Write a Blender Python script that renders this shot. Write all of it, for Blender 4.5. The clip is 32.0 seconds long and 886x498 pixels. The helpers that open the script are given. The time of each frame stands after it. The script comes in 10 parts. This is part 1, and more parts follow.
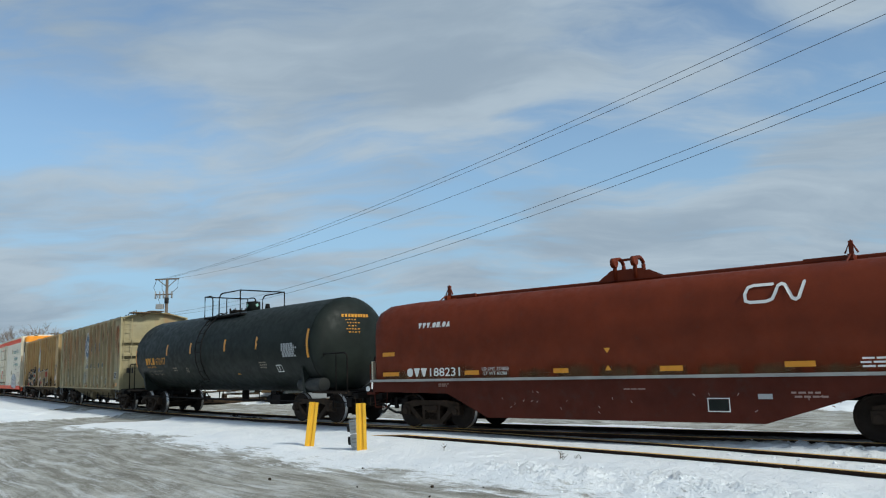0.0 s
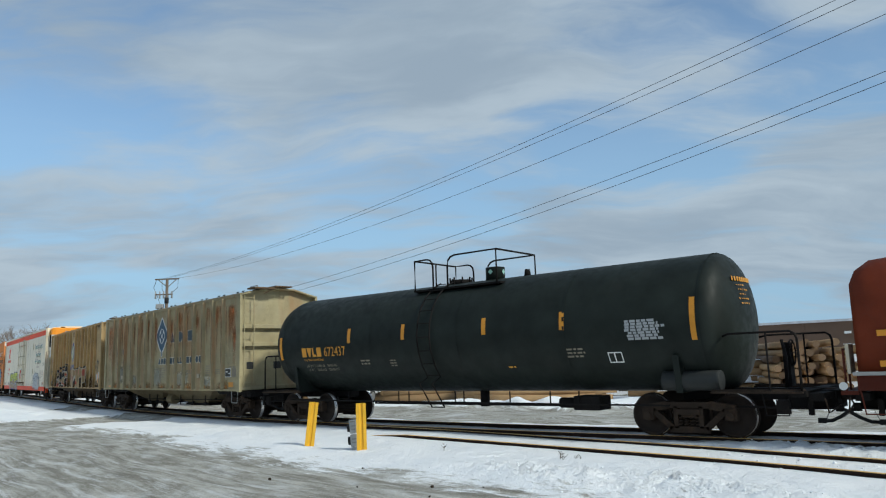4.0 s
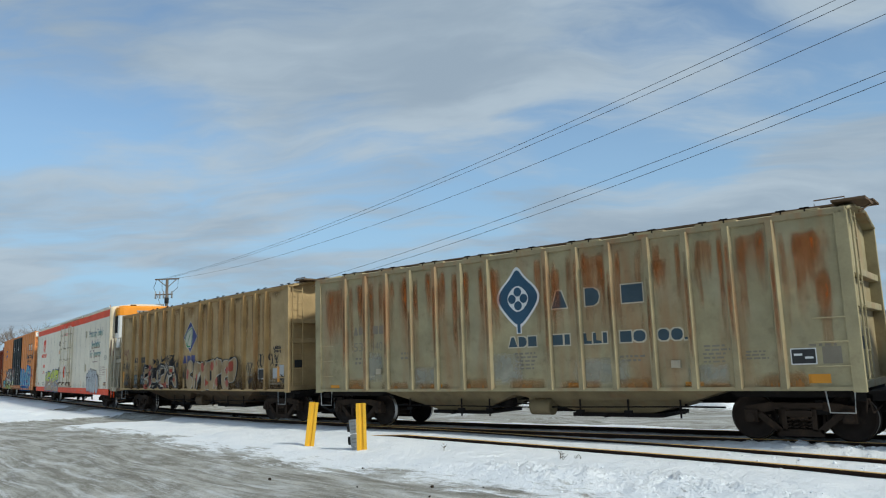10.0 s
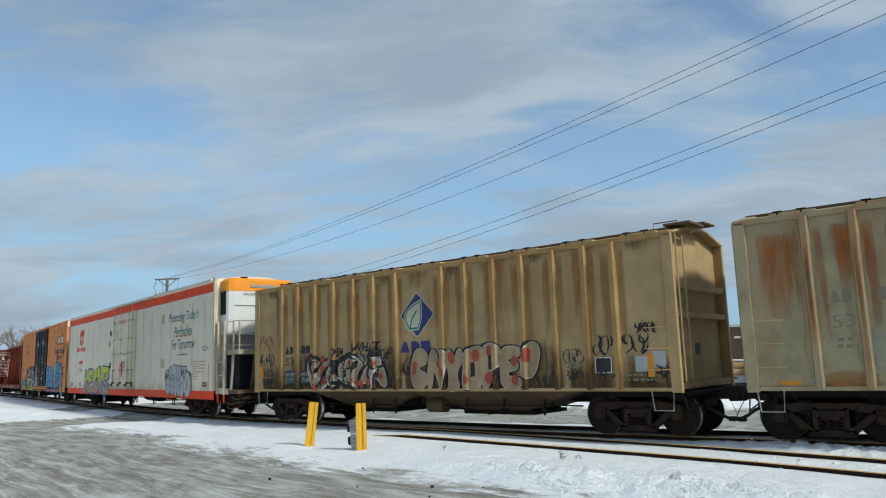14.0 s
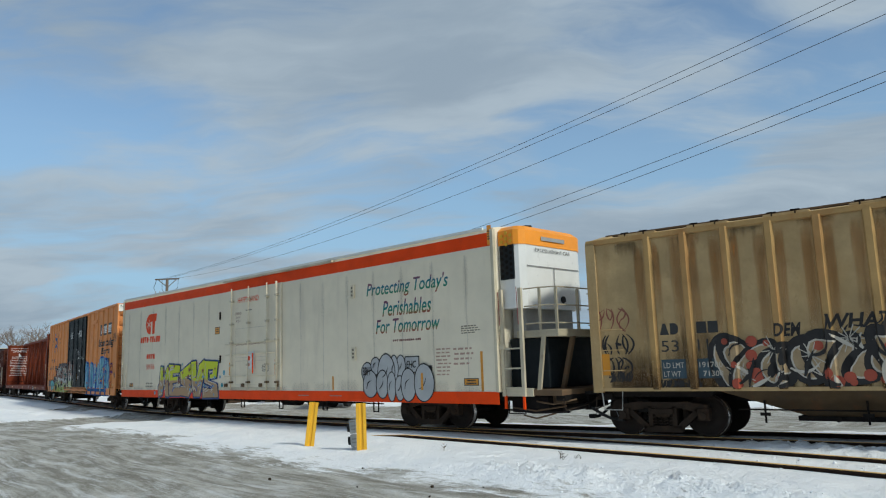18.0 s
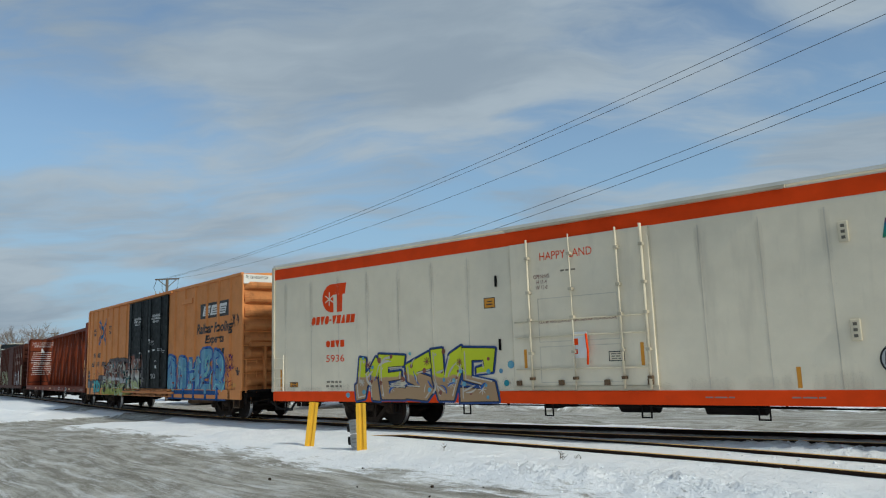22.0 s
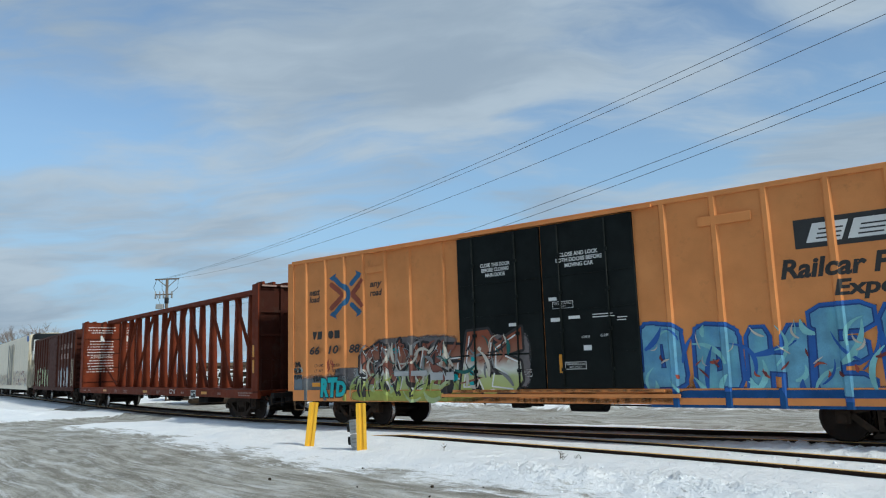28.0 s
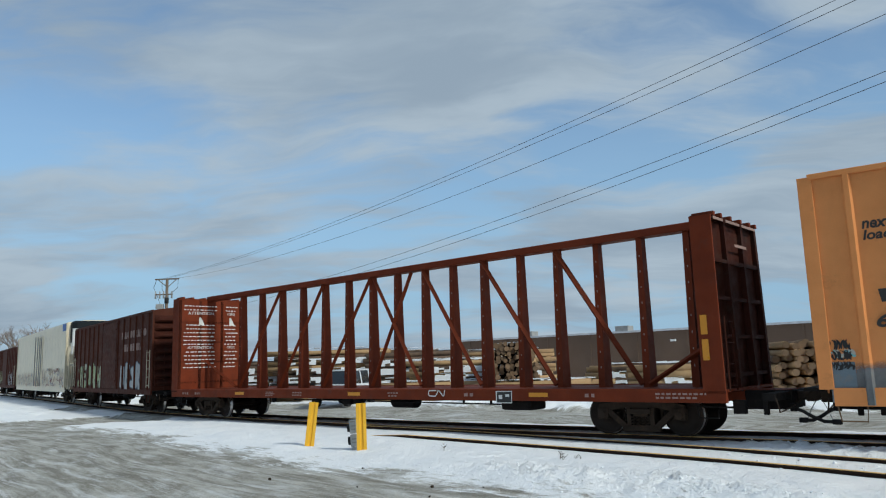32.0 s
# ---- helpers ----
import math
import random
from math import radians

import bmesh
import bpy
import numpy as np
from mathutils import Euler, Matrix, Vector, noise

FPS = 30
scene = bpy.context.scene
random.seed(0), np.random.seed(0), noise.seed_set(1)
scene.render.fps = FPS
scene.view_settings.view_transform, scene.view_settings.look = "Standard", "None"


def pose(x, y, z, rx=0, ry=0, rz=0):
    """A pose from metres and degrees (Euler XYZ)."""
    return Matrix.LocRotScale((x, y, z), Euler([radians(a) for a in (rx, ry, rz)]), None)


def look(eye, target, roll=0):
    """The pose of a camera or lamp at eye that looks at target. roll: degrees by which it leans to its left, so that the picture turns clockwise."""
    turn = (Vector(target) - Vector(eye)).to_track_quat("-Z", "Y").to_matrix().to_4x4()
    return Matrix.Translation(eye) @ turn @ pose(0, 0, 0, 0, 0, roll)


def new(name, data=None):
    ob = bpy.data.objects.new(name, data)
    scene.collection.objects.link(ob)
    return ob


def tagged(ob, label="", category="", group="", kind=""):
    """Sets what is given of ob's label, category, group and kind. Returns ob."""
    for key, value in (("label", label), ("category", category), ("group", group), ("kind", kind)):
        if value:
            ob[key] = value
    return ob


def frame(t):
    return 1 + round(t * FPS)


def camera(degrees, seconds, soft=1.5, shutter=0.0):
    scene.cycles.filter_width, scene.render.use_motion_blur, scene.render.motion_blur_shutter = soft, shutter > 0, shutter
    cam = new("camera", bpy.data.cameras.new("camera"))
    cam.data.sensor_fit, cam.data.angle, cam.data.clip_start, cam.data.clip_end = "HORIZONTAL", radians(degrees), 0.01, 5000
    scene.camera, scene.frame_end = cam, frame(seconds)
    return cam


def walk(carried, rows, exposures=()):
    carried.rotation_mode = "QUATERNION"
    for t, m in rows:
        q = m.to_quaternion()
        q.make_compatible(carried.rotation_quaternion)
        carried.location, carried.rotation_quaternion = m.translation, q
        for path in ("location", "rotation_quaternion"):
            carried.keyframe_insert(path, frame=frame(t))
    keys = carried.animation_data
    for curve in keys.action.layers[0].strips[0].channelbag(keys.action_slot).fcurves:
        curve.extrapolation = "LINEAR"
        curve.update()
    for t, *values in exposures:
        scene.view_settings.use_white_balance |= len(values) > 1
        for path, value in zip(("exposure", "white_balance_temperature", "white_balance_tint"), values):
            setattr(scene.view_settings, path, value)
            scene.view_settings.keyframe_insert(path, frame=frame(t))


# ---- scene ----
cam = camera(62.424, 32.0, soft=1.15)
EYE = (0.0, 0.0, 1.741)
AIM = (-5.99345, 7.85532, 3.28094)
walk(cam, [(0.0, look(EYE, AIM, -1.8725)), (32.0, look(EYE, AIM, -1.8725))],
     exposures=[(0.0, -0.04, 6130, 1), (10.0, -0.02, 6130, 1), (16.5, -0.06, 6130, 1), (20.0, -0.22, 6230, 1), (26.0, -0.18, 6180, 1), (28.0, 0.0, 6030, 1), (29.0, 0.08, 6030, 1), (30.5, 0.06, 6080, 1), (32.0, -0.12, 6080, 1)])

# ---- world, sun, exposure ----
SUN_AZ, SUN_EL = 95.0, 37.0          # degrees: azimuth from +y towards +x, elevation
world = bpy.data.worlds.new("world")
scene.world = world
world.use_nodes = True


def link(tree, a, ao, b, bi):
    tree.links.new(a.outputs[ao], b.inputs[bi])


SKY_OFF = (3.1, 1.7, 0.0)


def build_sky():
    t = world.node_tree
    n = t.nodes
    n.clear()
    out = n.new("ShaderNodeOutputWorld")
    bg = n.new("ShaderNodeBackground")
    sky = n.new("ShaderNodeTexSky")
    sky.sky_type = "NISHITA"
    sky.sun_disc = False
    sky.sun_elevation, sky.sun_rotation = radians(SUN_EL), radians(SUN_AZ)
    sky.air_density, sky.dust_density, sky.ozone_density = 1.0, 0.6, 1.6
    scale = n.new("ShaderNodeVectorMath")
    scale.operation = "SCALE"
    scale.inputs["Scale"].default_value = 0.146
    link(t, sky, 0, scale, 0)
    co = n.new("ShaderNodeTexCoord")
    sep = n.new("ShaderNodeSeparateXYZ")
    link(t, co, "Generated", sep, 0)
    sep_z = n.new("ShaderNodeMath")
    sep_z.operation = "ADD"
    sep_z.inputs[1].default_value = 0.0
    link(t, sep, 2, sep_z, 0)
    # project the dome on a flat cloud layer
    lift = n.new("ShaderNodeMath")
    lift.operation = "ADD"
    lift.inputs[1].default_value = 0.20
    mx = n.new("ShaderNodeMath")
    mx.operation = "MAXIMUM"
    mx.inputs[1].default_value = 0.0
    link(t, sep, 2, mx, 0)
    link(t, mx, 0, lift, 0)
    du, dv = n.new("ShaderNodeMath"), n.new("ShaderNodeMath")
    du.operation = dv.operation = "DIVIDE"
    link(t, sep, 0, du, 0)
    link(t, lift, 0, du, 1)
    link(t, sep, 1, dv, 0)
    link(t, lift, 0, dv, 1)
    comb = n.new("ShaderNodeCombineXYZ")
    link(t, du, 0, comb, 0)
    link(t, dv, 0, comb, 1)

    # bend the layer so that the wisps curl
    bend = n.new("ShaderNodeTexNoise")
    bend.inputs["Scale"].default_value, bend.inputs["Detail"].default_value = 1.3, 3
    link(t, comb, 0, bend, "Vector")
    pull = n.new("ShaderNodeVectorMath")
    pull.operation = "MULTIPLY_ADD"
    pull.inputs[1].default_value = (0.55, 0.55, 0.0)
    link(t, bend, 1, pull, 0)
    link(t, comb, 0, pull, 2)

    def noise_at(sx, sy, scl, detail, rough, off, rot=37.0):
        """Noise drawn out across the line of sight."""
        mp = n.new("ShaderNodeMapping")
        mp.vector_type = "TEXTURE"
        mp.inputs["Rotation"].default_value = (0, 0, radians(rot))
        mp.inputs["Scale"].default_value = (sx, sy, 1)
        mp.inputs["Location"].default_value = off
        link(t, pull, 0, mp, 0)
        nz = n.new("ShaderNodeTexNoise")
        nz.inputs["Scale"].default_value = scl
        nz.inputs["Detail"].default_value = detail
        nz.inputs["Roughness"].default_value = rough
        link(t, mp, 0, nz, "Vector")
        return nz

    def ramp(node, a, b, lo=0.0, hi=1.0):
        r = n.new("ShaderNodeMapRange")
        r.interpolation_type = "SMOOTHSTEP"
        for k, v in enumerate((a, b, lo, hi)):
            r.inputs[k + 1].default_value = v
        link(t, node, 0, r, 0)
        return r

    def plus(a, b, k=1.0):
        x = n.new("ShaderNodeMath")
        x.operation = "MULTIPLY_ADD"
        x.inputs[1].default_value = k
        link(t, a, 0, x, 0)
        link(t, b, 0, x, 2)
        return x

    def over(fac, a, b):
        x = n.new("ShaderNodeMix")
        x.data_type = "RGBA"
        link(t, fac, 0, x, 0)
        for v, k in ((a, 6), (b, 7)):
            if len(v) == 3:
                x.inputs[k].default_value = (*v, 1)
            else:
                link(t, v[0], v[1], x, k)
        return x
    big = noise_at(1.3, 1.0, 1.05, 3, 0.45, SKY_OFF)
    streak = noise_at(2.0, 1.0, 2.5, 8, 0.55, (4.0, 1.0, 0))
    wisp = noise_at(2.6, 0.9, 6.0, 7, 0.60, (2.0, 7.0, 0))
    body = plus(wisp, plus(streak, big, 0.75), 0.28)
    deck = ramp(body, 0.86, 1.10, 0.08, 0.96)
    # clear air pales towards the horizon
    veil = ramp(sep_z, 0.02, 0.42, 0.85, 0.0)
    air = over(veil, (scale, 0), (0.30, 0.47, 0.68))
    tone = plus(wisp, noise_at(1.8, 1.0, 1.7, 6, 0.55, (1.0, 5.0, 0)), 0.35)
    grey = over(ramp(tone, 0.52, 0.86), (0.345, 0.40, 0.485), (0.49, 0.54, 0.615))
    full = over(deck, (air, 2), (grey, 2))
    link(t, full, 2, bg, 0)
    bg.inputs[1].default_value = 1.0
    link(t, bg, 0, out, 0)


build_sky()
sun_data = bpy.data.lights.new("sun", "SUN")
sun_data.energy, sun_data.angle, sun_data.color = 3.0, radians(6.0), (1.0, 0.93, 0.83)
sun = new("sun", sun_data)
sun_dir = Vector((math.sin(radians(SUN_AZ)) * math.cos(radians(SUN_EL)),
                  math.cos(radians(SUN_AZ)) * math.cos(radians(SUN_EL)), math.sin(radians(SUN_EL))))
sun.matrix_world = look(sun_dir * 60, (0, 0, 0))

# ---- materials ----


def mat(name, col, rough=0.6, metal=0.0, var=0.18, scale=1.6, grain=38.0, bump=0.12, dirt=None, streak=None, patch=None, island=0.0, spec=0.4):
    """A painted, worn surface: two scales of tone, fine relief; dirt=(colour, amount, scale) speckled grime,
    streak=(colour, amount, scale) runs down the surface, patch=(colour, amount, scale) large blotches."""
    m = bpy.data.materials.new(name)
    m.use_nodes = True
    t = m.node_tree
    n = t.nodes
    b = n["Principled BSDF"]
    b.inputs["Roughness"].default_value, b.inputs["Metallic"].default_value = rough, metal
    b.inputs["Specular IOR Level"].default_value = spec
    co = n.new("ShaderNodeTexCoord")

    def nz(scl, detail=4, rg=0.55, stretch=None, off=0.0):
        src = co
        k = "Object"
        q = n.new("ShaderNodeTexNoise")
        q.inputs["Scale"].default_value = scl
        q.inputs["Detail"].default_value = detail
        q.inputs["Roughness"].default_value = rg
        mp = n.new("ShaderNodeMapping")
        mp.inputs["Scale"].default_value = stretch or (1, 1, 1)
        mp.inputs["Location"].default_value = (off, off * 0.7, off * 1.3)
        link(t, src, k, mp, 0)
        link(t, mp, 0, q, "Vector")
        return q

    def rng(node, a, c, lo=0.0, hi=1.0):
        r = n.new("ShaderNodeMapRange")
        for i, v in enumerate((a, c, lo, hi)):
            r.inputs[i + 1].default_value = v
        link(t, node, 0, r, 0)
        return r

    def blend(prev, fac, colour, mode="MIX"):
        x = n.new("ShaderNodeMix")
        x.data_type = "RGBA"
        x.blend_type = mode
        link(t, fac, 0, x, 0)
        if isinstance(prev, tuple):
            x.inputs[6].default_value = (*prev, 1)
        else:
            link(t, prev, 2, x, 6)
        x.inputs[7].default_value = (*colour, 1)
        return x
    dark = tuple(c * (1 - var) for c in col)
    light = tuple(min(1.0, c * (1 + var)) for c in col)
    base = blend(dark, rng(nz(scale), 0.3, 0.7), light)
    g = blend(base, rng(nz(grain, 3), 0.35, 0.7, 0.0, var * 0.9), tuple(c * 0.55 for c in col))
    if island:
        info = n.new("ShaderNodeObjectInfo")
        r = n.new("ShaderNodeMapRange")
        for i, v in enumerate((0, 1, 0, island)):
            r.inputs[i + 1].default_value = v
        link(t, info, "Random", r, 0)
        g = blend(g, r, tuple(c * 0.45 for c in col))
    if patch:
        g = blend(g, rng(nz(patch[2], 6, 0.6, None, 4.4), 0.60 - 0.2 * patch[1], 0.72, 0, patch[1]), patch[0])
    if streak:
        g = blend(g, rng(nz(streak[2], 5, 0.6, (1, 1, 0.16), 2.2), 0.64 - 0.2 * streak[1], 0.78, 0, min(1, streak[1])), streak[0])
    if dirt:
        g = blend(g, rng(nz(dirt[2], 7, 0.68, None, 9.1), 0.66 - 0.25 * dirt[1], 0.80, 0, min(1, dirt[1] * 1.3)), dirt[0])
    link(t, g, 2, b, "Base Color")
    rr = rng(nz(scale * 3, 4, 0.6, None, 5.5), 0.3, 0.7, max(0.04, rough - 0.12), min(1, rough + 0.12))
    link(t, rr, 0, b, "Roughness")
    if bump:
        bp = n.new("ShaderNodeBump")
        bp.inputs["Strength"].default_value = bump
        bp.inputs["Distance"].default_value = 0.01
        link(t, nz(grain * 0.6, 6, 0.65), 0, bp, "Height")
        link(t, bp, 0, b, "Normal")
    return m


def soft_mat(name, col, scale=3.0, stretch=(1, 1, 0.12), cut=(0.34, 0.80), power=1.1, top=1.0):
    """Sprayed or washed-down colour that thins out to nothing: the mesh's own fade, broken by noise."""
    m = mat(name, col, 0.75, var=0.25, scale=2.5, spec=0.15)
    t = m.node_tree
    n = t.nodes
    at = n.new("ShaderNodeAttribute")
    at.attribute_name = "fade"
    co = n.new("ShaderNodeTexCoord")
    mp = n.new("ShaderNodeMapping")
    mp.inputs["Scale"].default_value = stretch
    link(t, co, "Object", mp, 0)
    q = n.new("ShaderNodeTexNoise")
    q.inputs["Scale"].default_value, q.inputs["Detail"].default_value, q.inputs["Roughness"].default_value = scale, 7, 0.65
    link(t, mp, 0, q, "Vector")
    ma = n.new("ShaderNodeMath")
    ma.operation = "MULTIPLY_ADD"
    ma.inputs[1].default_value = power
    link(t, q, 0, ma, 0)
    sub = n.new("ShaderNodeMath")
    sub.operation = "SUBTRACT"
    sub.inputs[1].default_value = power * 0.5
    link(t, at, "Fac", sub, 0)
    link(t, sub, 0, ma, 2)
    r = n.new("ShaderNodeMapRange")
    for i, v in enumerate((cut[0], cut[1], 0.0, top)):
        r.inputs[i + 1].default_value = v
    link(t, ma, 0, r, 0)
    cl = n.new("ShaderNodeBsdfTransparent")
    mx = n.new("ShaderNodeMixShader")
    link(t, r, 0, mx, 0)
    link(t, cl, 0, mx, 1)
    link(t, n["Principled BSDF"], 0, mx, 2)
    link(t, mx, 0, n["Material Output"], 0)
    return m


def band_mat(name, stops, rough=0.5):
    """Paint that changes colour from the foot to the top of its shape."""
    m = mat(name, (0.5, 0.5, 0.5), rough, bump=0, spec=0.25)
    t = m.node_tree
    n = t.nodes
    co = n.new("ShaderNodeTexCoord")
    sep = n.new("ShaderNodeSeparateXYZ")
    link(t, co, "Generated", sep, 0)
    nz = n.new("ShaderNodeTexNoise")
    nz.inputs["Scale"].default_value = 2.2
    link(t, co, "Object", nz, "Vector")
    ma = n.new("ShaderNodeMath")
    ma.operation = "MULTIPLY_ADD"
    ma.inputs[1].default_value = 0.22
    link(t, nz, 0, ma, 0)
    link(t, sep, 2, ma, 2)
    cr = n.new("ShaderNodeValToRGB")
    e = cr.color_ramp.elements
    while len(e) < len(stops):
        e.new(0.5)
    for k, (x, c) in enumerate(stops):
        e[k].position, e[k].color = x, (*c, 1)
    link(t, ma, 0, cr, 0)
    link(t, cr, 0, n["Principled BSDF"], "Base Color")
    return m


RUST = (0.20, 0.065, 0.025)
GRIME = (0.05, 0.042, 0.035)
